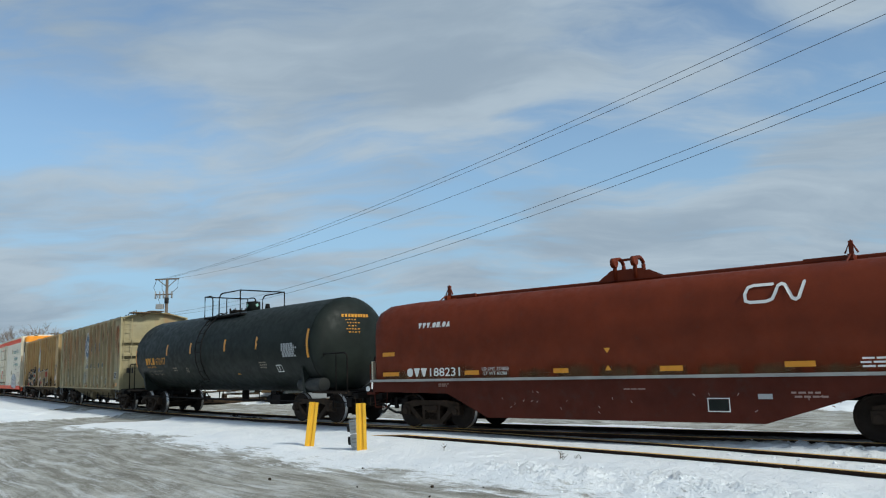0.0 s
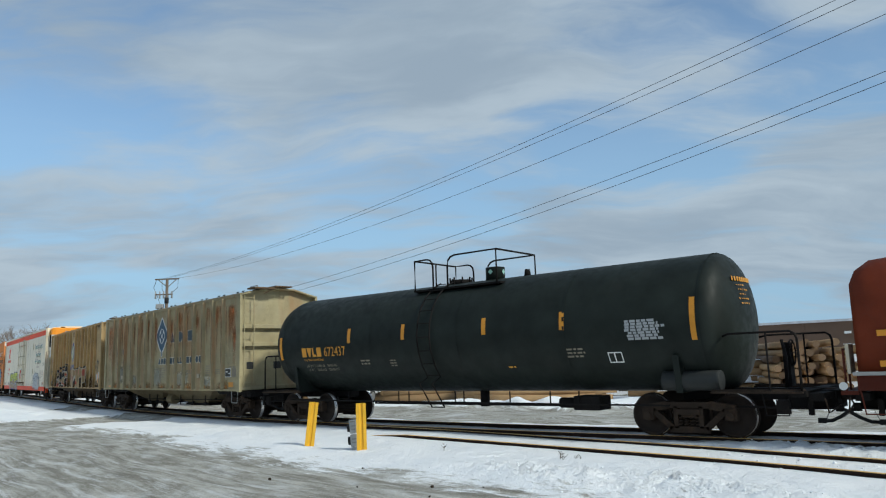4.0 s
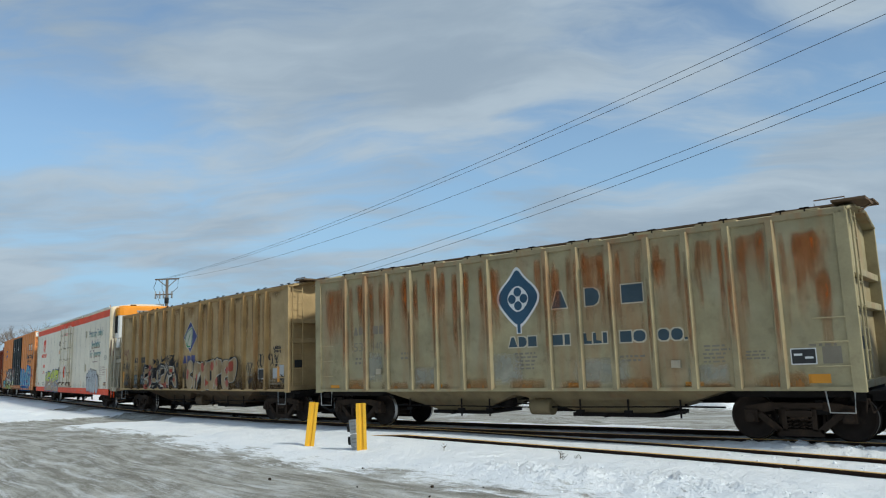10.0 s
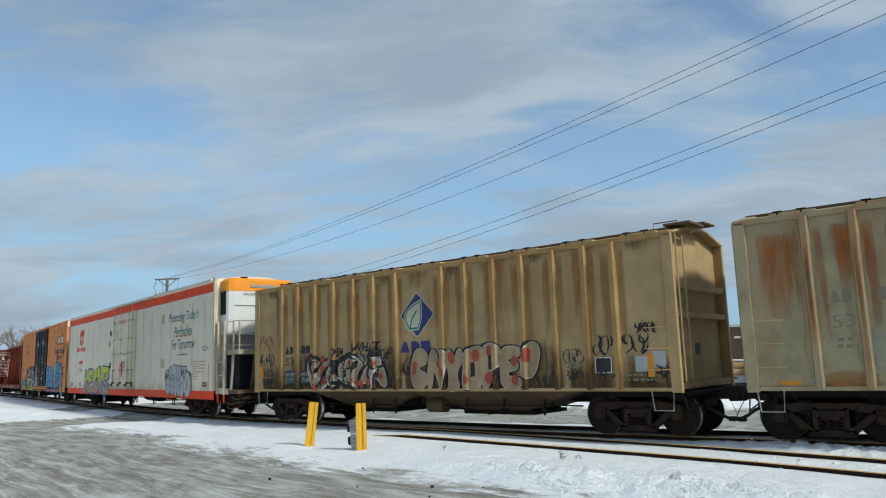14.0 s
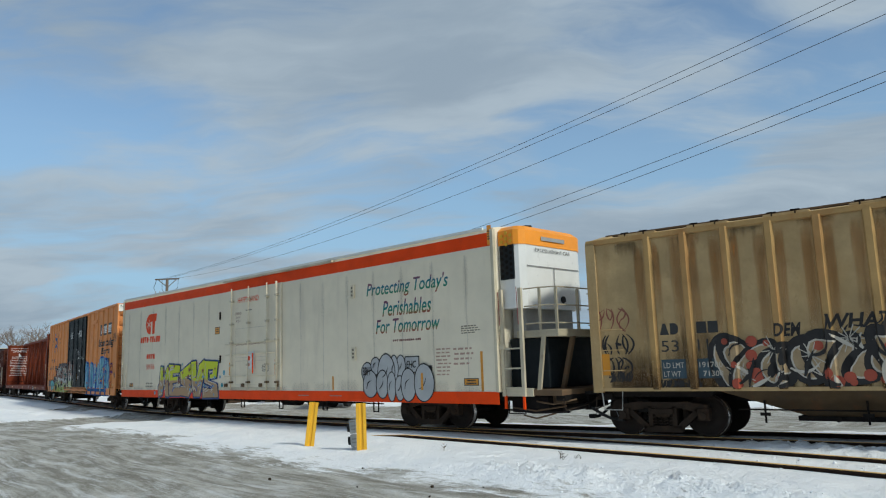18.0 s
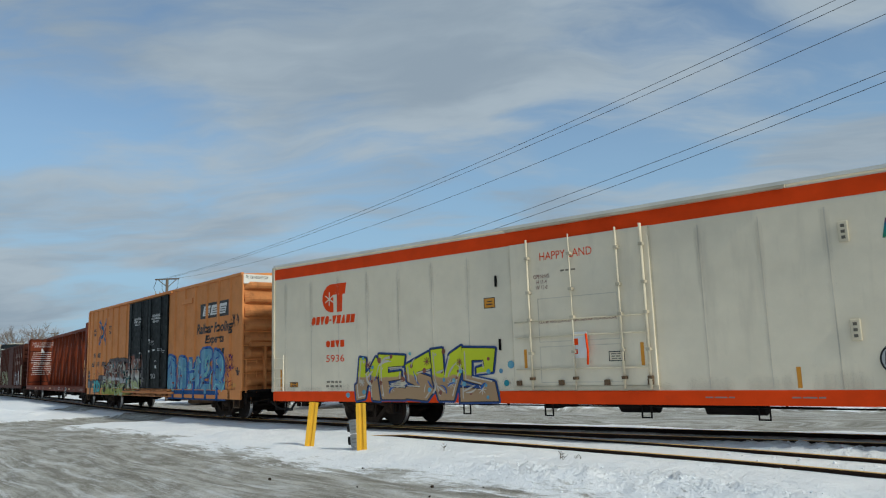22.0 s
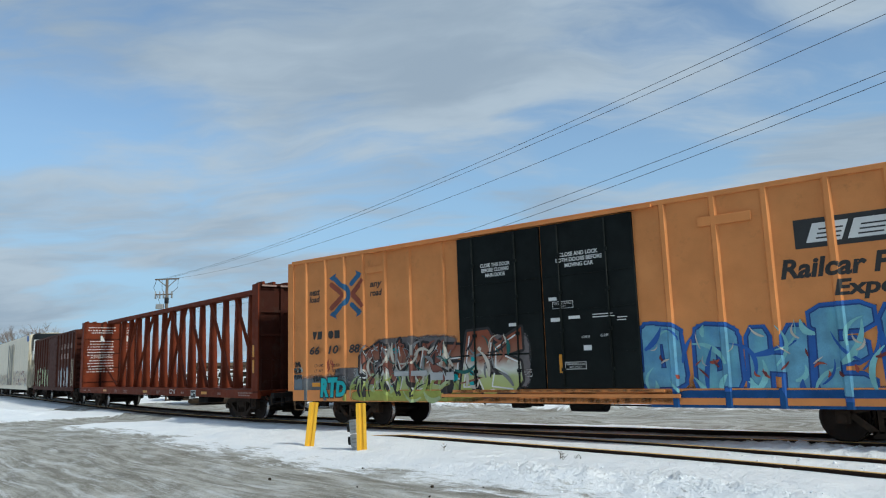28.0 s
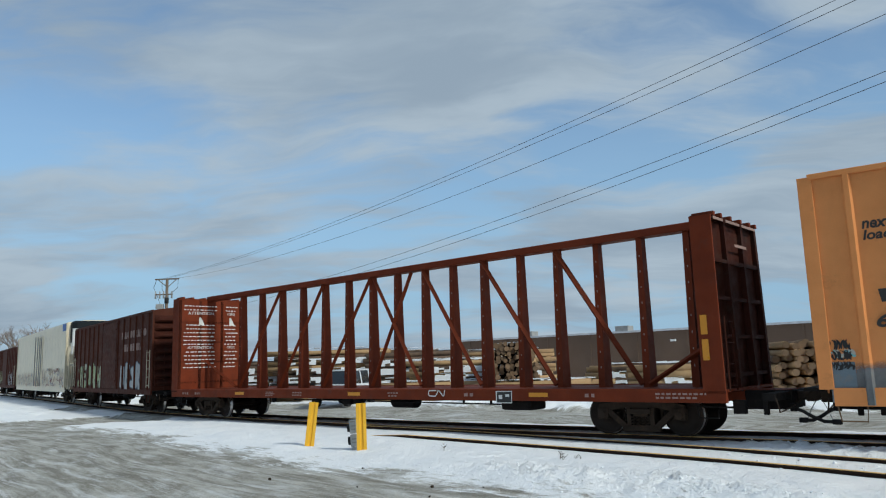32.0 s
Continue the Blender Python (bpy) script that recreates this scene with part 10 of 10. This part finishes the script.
    for k, (s, z, r, m) in enumerate(((-84.2, 1.75, 0.13, "gbrn"), (-84.45, 1.25, 0.10, "gwht"), (-83.3, 1.1, 0.12, "gwht"), (-82.0, 1.8, 0.11, "gbrn"), (-81.2, 1.2, 0.11, "gwht"), (-80.2, 1.05, 0.12, "gwht"), (-80.9, 1.75, 0.09, "gbrn"))):
        bm = bm_new()
        for q in range(4):
            t = q * math.pi / 4
            stroke(bm, (X(s) - r * math.cos(t), z - r * math.sin(t)), (X(s) + r * math.cos(t), z + r * math.sin(t)), 0.022, L - 0.034 - 0.0002 * q)
        part("tag_flake", bm, M[m], root)
    for k, (s, z) in enumerate(((-79.62, 1.5), (-79.47, 1.2), (-79.32, 1.65), (-79.02, 1.25), (-85.06, 0.9), (-79.77, 0.95))):
        bm = bm_new()
        plate(bm, [(X(s) + (0.06 + 0.02 * (k % 3)) * math.cos(q * 0.6283), z + (0.06 + 0.02 * (k % 3)) * math.sin(q * 0.6283)) for q in range(10)], L - 0.013)
        part("tag_spots", bm, M["gpool"] if k % 2 else M["gsky"], root)
    rnd = random.Random(18)
    for k in range(18):
        x = a + 0.6 + k * 1.22
        if x < b and not X(-79.4) < x < X(-75.3):
            soft(root, "rain_streak", x - 0.12, x + 0.12, rnd.uniform(1.05, 2.6), 4.58, L - 0.0035, M["sgrey"])
        soft(root, "rain_streak", x - 0.6, x + 0.6, 1.01, rnd.uniform(1.15, 1.5), L - 0.003, M["sgrey"], "rise")
    # round silver letters, one lobe before the other, each with a black rim
    u0, du, v0, dv = X(-71.38), 3.06, 0.73, 1.30
    lobes = ((0.08, 0.63, 0.075, 0.20), (0.205, 0.77, 0.06, 0.18), (0.56, 0.74, 0.055, 0.24), (0.47, 0.70, 0.05, 0.27), (0.36, 0.62, 0.115, 0.36), (0.13, 0.35, 0.10, 0.28), (0.30, 0.36, 0.08, 0.29), (0.43, 0.33, 0.055, 0.30), (0.545, 0.30, 0.06, 0.25), (0.66, 0.36, 0.095, 0.33), (0.86, 0.38, 0.12, 0.37))
    bm = bm_new()
    rect(bm, u0 + 0.80 * du, u0 + 0.96 * du, v0 + 0.3 * dv, v0 + 0.74 * dv, L - 0.012)
    rect(bm, u0 + 0.02 * du, u0 + 0.70 * du, v0 + 0.2 * dv, v0 + 0.6 * dv, L - 0.0121)
    part("tag_outline", bm, M["gblk"], root)
    for k, (g, m, name) in enumerate(((0.03, "gblk", "tag_outline"), (0.0, "gsil", "sprayed_tag"))):
        bm = bm_new()
        rect(bm, u0 + 0.62 * du - g, u0 + 0.79 * du + g, v0 + 0.62 * dv - g, v0 + 0.92 * dv + g, L - 0.0125 - 0.0004 * k)
        part(name, bm, M[m], root)
    for i, (u, v, ru, rv) in enumerate(lobes):
        for k, (g, m, name) in enumerate(((0.033, "gblk", "tag_outline"), (0.0, "gsil", "sprayed_tag"))):
            bm = bm_new()
            plate(bm, [(u0 + u * du + (ru * du + g) * math.cos(q * 0.2618), max(0.72, v0 + v * dv + (rv * dv + g) * math.sin(q * 0.2618) * (1 + 0.08 * math.cos(q * 0.2618 + i)))) for q in range(24)], L - 0.014 - 0.0012 * i - 0.0005 * k)
            part(name, bm, M[m], root, "round silver sprayed letters with black rims" if k else "")
    bm = bm_new()
    for i, (u, v, ru, rv) in enumerate(lobes):
        cx, cz = u0 + u * du, v0 + v * dv
        swash(bm, (cx - ru * du * 0.5, cz - rv * dv * 0.3), (cx + ru * du * 0.2, cz + rv * dv * 0.35), 0.2 if i % 2 else -0.15, 0.035, L - 0.029 - 0.0002 * i)
    part("tag_stroke", bm, M["gblk"], root)
    for body, ua, ub, va, vb in (("EHC", 0.635, 0.765, 0.70, 0.85), ("BRH", 0.02, 0.135, 0.56, 0.74)):
        lettering(body, u0 + ua * du, u0 + ub * du, v0 + va * dv, v0 + vb * dv, L - 0.0285, M["gblk"], root, 0.2, 0.01, "scrawled_tag")


main_reefer()


# ---- centre-beam flat car ----


def centre_beam():
    s0, s1 = -110.70, -132.86
    mid = (s0 + s1) / 2
    root = rail_car("centre_beam_car", "empty red-brown centre-beam flat car with end bulkheads", "flat car", mid, 8.9, s0 + 0.9, s1 - 0.9)
    X = lambda s: s - mid
    a, b, W = X(s1), X(s0), 1.38
    bm = bm_new()
    for sy in (-1, 1):
        box(bm, a, b, sy * W - 0.06, sy * W + 0.06, 0.76, 1.05, bevel=0.015)
    box(bm, a, b, -W, W, 0.98, 1.03)
    box(bm, a - 0.9, b + 0.9, -0.35, 0.35, 0.74, 0.98)
    for x in np.linspace(a + 1, b - 1, 14):
        box(bm, x - 0.06, x + 0.06, -W, W, 0.80, 0.98)
    part("deck", bm, M["cb"], root)
    # bulkheads
    for x0, x1, d in ((b - 0.46, b, 1), (a, a + 0.46, -1)):
        xi, xo = (x0, x1) if d > 0 else (x1, x0)
        bm = bm_new()
        box(bm, min(xi, xi + d * 0.30), max(xi, xi + d * 0.30), -W - 0.02, W + 0.02, 0.98, 4.66)
        # bulkhead, uprights and shelves get the red with the gap's shade painted in
        bh = part("bulkhead", bm, M["cb_shade"] if d > 0 else M["cb"], root, "ribbed steel end bulkhead")
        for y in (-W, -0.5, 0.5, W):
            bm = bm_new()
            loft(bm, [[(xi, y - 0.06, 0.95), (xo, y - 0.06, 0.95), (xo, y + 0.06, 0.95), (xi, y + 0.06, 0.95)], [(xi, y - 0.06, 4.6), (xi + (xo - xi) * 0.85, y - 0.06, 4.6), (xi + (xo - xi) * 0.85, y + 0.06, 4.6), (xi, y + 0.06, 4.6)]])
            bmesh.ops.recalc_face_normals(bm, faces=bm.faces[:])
            part("upright", bm, M["cb_shade"], bh)
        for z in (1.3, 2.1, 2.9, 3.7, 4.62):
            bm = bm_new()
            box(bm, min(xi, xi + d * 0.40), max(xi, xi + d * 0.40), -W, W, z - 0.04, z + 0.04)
            part("shelf_rib", bm, M["cb_shade"], bh)
        bm = bm_new()
        for y in (-1.25, -0.85, -0.3, 0.3, 0.85, 1.25):
            box(bm, min(xi, xo), max(xi, xo) + 0.02, y - 0.05, y + 0.05, 4.62, 4.72, bevel=0.012)
        part("cap_lug", bm, M["cb"], bh)
        bm = bm_new()
        box(bm, min(xi, xo), max(xi, xo), -W - 0.065, -W - 0.02, 1.0, 4.64)
        part("side_cheek", bm, M["cb"], bh)
        end_ladder(root, xo, -1.35, -0.95, 1.1, 2.4, 4, M["cb_shade"], d)
    bm = bm_new()
    for y0, y1, z in ((-1.3, -0.75, 4.55), (-0.6, 0.2, 4.55), (0.35, 1.2, 4.55), (-0.2, 0.5, 4.05)):
        bm.faces.new([bm.verts.new(p) for p in ((b + 0.005, y0, z), (b + 0.005, y1, z), (b + 0.005, y1, z + 0.06), (b + 0.005, y0, z + 0.06))])
    part("end_stencil", bm, M["faintw"], root)
    # notices on the inner face of the rear bulkhead
    rnd = random.Random(8)
    xi = a + 0.464 + 0.003
    for y0, y1, seed in ((-1.25, 0.25, 1), (0.55, 1.25, 2)):
        bm = bm_new()
        for i in range(17):
            z = 4.35 - i * 0.155
            if i in (2, 3, 4, 11):
                continue
            y = y0 + rnd.uniform(0, 0.15)
            while y < y1 - 0.1:
                w = rnd.uniform(0.05, 0.16)
                bm.faces.new([bm.verts.new(p) for p in ((xi, y, z), (xi, min(y + w, y1), z), (xi, min(y + w, y1), z + 0.036), (xi, y, z + 0.036))])
                y += w + rnd.uniform(0.035, 0.07)
        for k in range(2):
            y = (y0 + y1) / 2
            bm.faces.new([bm.verts.new(p) for p in ((xi, y - 0.05 + 0.1 * k, 3.6), (xi, y + 0.08 + 0.1 * k, 3.62), (xi, y + 0.02, 3.92), (xi, y - 0.06, 3.9))])
        part("loading_notice", bm, M["lettw"], root, "white loading notice")
        for z in (4.02, 2.63):
            lettering_end("ATTENTION", y0 + 0.2, y1 - 0.15, z, z + 0.11, xi, M["lettw"], root)
    # centre beam
    bm = bm_new()
    box(bm, a + 0.4, b - 0.4, -0.2, 0.2, 4.58, 4.77, bevel=0.03)
    part("top_chord", bm, M["cb"], root)
    posts = [-130.03, -128.74, -127.45, -126.21, -124.96, -123.72, -122.53, -121.38, -120.18, -119.04, -117.87, -116.59, -115.40, -114.20, -113.01, -111.83]
    for s in posts:
        bm = bm_new()
        x = X(s)
        loft(bm, [[(x - 0.09, -0.19, 1.02), (x + 0.09, -0.19, 1.02), (x + 0.09, 0.19, 1.02), (x - 0.09, 0.19, 1.02)], [(x - 0.075, -0.10, 4.6), (x + 0.075, -0.10, 4.6), (x + 0.075, 0.10, 4.6), (x - 0.075, 0.10, 4.6)]])
        p = part("post", bm, M["cb"], root)
        bm = bm_new()
        for k in range(8):
            f = (k + 0.5) / 8
            z = 1.3 + f * 3.0
            y = -0.19 + 0.09 * (z - 1.02) / 3.48 - 0.004
            rect(bm, x - 0.012, x + 0.012, z, z + 0.05, y)
        part("tie_slot", bm, M["faintw"], p)
    for i, (p, q) in enumerate(((-130.03, -127.45), (-127.45, -124.96), (-124.96, -122.53), (-122.53, -120.66))):
        bm = bm_new()
        tube(bm, [(X(p) + 0.1, -0.2, 1.1), (X(q), -0.12, 4.56)], 0.075, 4)
        part("diagonal", bm, M["cb"], root)
    for i, (p, q) in enumerate(((-122.38, -120.18), (-120.18, -117.87), (-117.87, -115.40), (-115.40, -113.01))):
        bm = bm_new()
        tube(bm, [(X(p), -0.12, 4.56), (X(q) - 0.1, -0.2, 1.1)], 0.075, 4)
        part("diagonal", bm, M["cb"], root)
    bm = bm_new()
    tube(bm, [(X(-113.01) + 0.1, -0.25, 1.1), (b - 0.5, -0.2, 2.1)], 0.06, 4)
    part("knee_brace", bm, M["cb"], root)
    bm = bm_new()
    tube(bm, [(X(-130.03) - 0.1, -0.25, 1.1), (a + 0.5, -0.2, 2.1)], 0.06, 4)
    part("knee_brace", bm, M["cb"], root)
    L = -W - 0.0645
    for k, (s, w) in enumerate(((-128.31, 0.55), (-122.19, 0.55), (-115.51, 0.55))):
        bm = bm_new()
        rect(bm, X(s), X(s) + w, 0.86, 0.96, L)
        part("reflector", bm, M["reflect"], root)
    bm = bm_new()
    rect(bm, b - 0.40, b - 0.26, 1.62, 2.05, -W - 0.07)
    part("reflector", bm, M["reflect"], root)
    bm = bm_new()
    rect(bm, b - 0.40, b - 0.26, 2.15, 2.55, -W - 0.07)
    part("reflector", bm, M["reflect"], root)
    bm = bm_new()
    pts = []
    for i, (u, v) in enumerate(((0.46, 1.0), (0.05, 0.95), (0.0, 0.5), (0.05, 0.05), (0.42, 0.0), (0.54, 0.5), (0.6, 1.0), (0.68, 0.9), (0.88, 0.05), (0.95, 0.1), (1.0, 1.0))):
        pts.append((X(-118.85) + u * 0.6, 0.86 + v * 0.15))
    for i, (p, q) in enumerate(zip(pts, pts[1:])):
        stroke(bm, p, q, 0.03, L - 0.0002 * i)
    part("company_emblem", bm, M["lettw"], root, "looping white band emblem")
    bm = bm_new()
    rect(bm, X(-116.52), X(-116.02), 0.70, 1.0, L - 0.004, 1)
    rect(bm, X(-116.49), X(-116.04), 0.72, 0.98, L - 0.0046, 0)
    rect(bm, X(-116.43), X(-116.32), 0.8, 0.9, L - 0.0052, 1)
    rect(bm, X(-116.22), X(-116.10), 0.86, 0.92, L - 0.0052, 1)
    part("consolidated_stencil", bm, [M["lettk"], M["lettw"]], root, "black stencil panel with white border")
    for k, (s, w, n) in enumerate(((-132.04, 0.6, 1), (-131.08, 0.5, 1), (-126.49, 0.6, 3), (-124.96, 0.6, 2), (-120.47, 0.5, 2), (-117.60, 0.4, 1), (-113.98, 0.4, 1), (-112.26, 1.2, 2))):
        bars(X(s), X(s) + w, 0.82, 0.98, n, L, M["faintw"], root, k, word=(0.06, 0.14))
    brake_gear(root, -4.0, 5.5)
    bm = bm_new()
    box(bm, X(-116.64), X(-115.71), -1.1, -0.4, 0.5, 0.76, bevel=0.08)
    part("brake_cylinder", bm, M["black"], root)
    for x in (a + 0.4, b - 0.4):
        stirrup(root, x, -W, 0.78, M["black"], 0.4, 0.32)


centre_beam()
old_box_car(-134.88, -149.91, 4.36, "maroon ribbed box car with faded white words and sprayed letters", True, 61)
w_root, wX, wa, wb, wL, wW = reefer("white_reefer_car", "dirty white refrigerator car with a blue corner panel", -152.70, -174.20, 5.0, M["white"], False)
bm = bm_new()
rect(bm, wb - 1.5, wb - 0.02, 4.5, 4.95, wL)
part("corner_band", bm, M["gbl"], w_root, "blue corner band")
bm = bm_new()
box(bm, -1.2, 2.0, wL - 0.05, wL, 1.1, 4.5, bevel=0.015)
part("door", bm, M["white"], w_root, "white plug door")
for x in (-0.9, 0.2, 1.1, 1.8):
    bm = bm_new()
    tube(bm, [(x, wL - 0.09, 1.05), (x, wL - 0.09, 4.6)], 0.03, 6)
    part("lock_rod", bm, M["grey"], w_root)
for x0, x1, z1, inks, n, seed in ((wa + 0.8, -2.0, 2.0, ("gsil", "gwht", "gtan", "white"), 26, 71), (-1.0, 1.8, 1.7, ("gtan", "gwht"), 16, 73), (2.4, wb - 0.5, 2.25, ("gtan", "gsil", "gbrn", "white"), 28, 72)):
    swashes(w_root, x0, x1, 1.06, z1, wL - (0.056 if x0 == -1.0 else 0.004), [M[k] for k in inks], n, seed, (0.25, 0.8), (0.05, 0.2))
old_box_car(-175.66, -191.10, 4.3, "dark maroon box car at the far end of the train", False, 81)

# ---- the travel of the train ----
ADVANCE = [0.0, 3.01, 6.04, 9.04, 12.14, 15.33, 18.51, 21.63, 24.75, 27.9, 31.05,
           34.23, 37.41, 40.6, 43.75, 46.87, 50.02, 53.22, 56.47, 59.74, 62.95, 66.24,
           69.52, 72.87, 76.22, 79.69, 83.31, 87.07, 90.85, 94.61, 98.34, 102.22, 106.16]


def advance(t):
    """How far the train has gone by t, a smooth curve through the whole seconds."""
    i = min(int(t), 31)
    f = t - i
    p = [ADVANCE[0] * 2 - ADVANCE[1]] + ADVANCE + [ADVANCE[-1] * 2 - ADVANCE[-2]]
    a, b, c, d = p[i:i + 4]
    return b + 0.5 * f * (c - a + f * (2 * a - 5 * b + 4 * c - d + f * (3 * (b - c) + d - a)))


def motions():
    times = [0.5 * i for i in range(65)]
    for root, mid, half in CARS:
        rows = []
        for t in times:
            s = mid + advance(t)
            x0, y0, _ = track(s - half)
            x1, y1, _ = track(s + half)
            rows.append((t, pose((x0 + x1) / 2, (y0 + y1) / 2, 0, 0, 0, math.degrees(math.atan2(y1 - y0, x1 - x0)))))
        walk(root, rows)
    swivel = {root: (mid, half) for root, mid, half in CARS}
    for tr, root, x in TRUCKS:
        mid, half = swivel[root]
        rows = []
        for t in [1.0 * i for i in range(33)]:
            s = mid + advance(t)
            x0, y0, _ = track(s - half)
            x1, y1, _ = track(s + half)
            turn = track(s + math.copysign(half, x))[2] - math.atan2(y1 - y0, x1 - x0)
            rows.append((t, pose(x, 0, 0, 0, 0, math.degrees(turn))))
        walk(tr, rows)
    spin = [0.16 * i for i in range(200)] + [32.0]
    for ws in WHEELS:
        base = ws.location.copy()
        walk(ws, [(t, Matrix.Translation(base) @ Matrix.Rotation(advance(t) / 0.457, 4, "Y")) for t in spin])


motions()
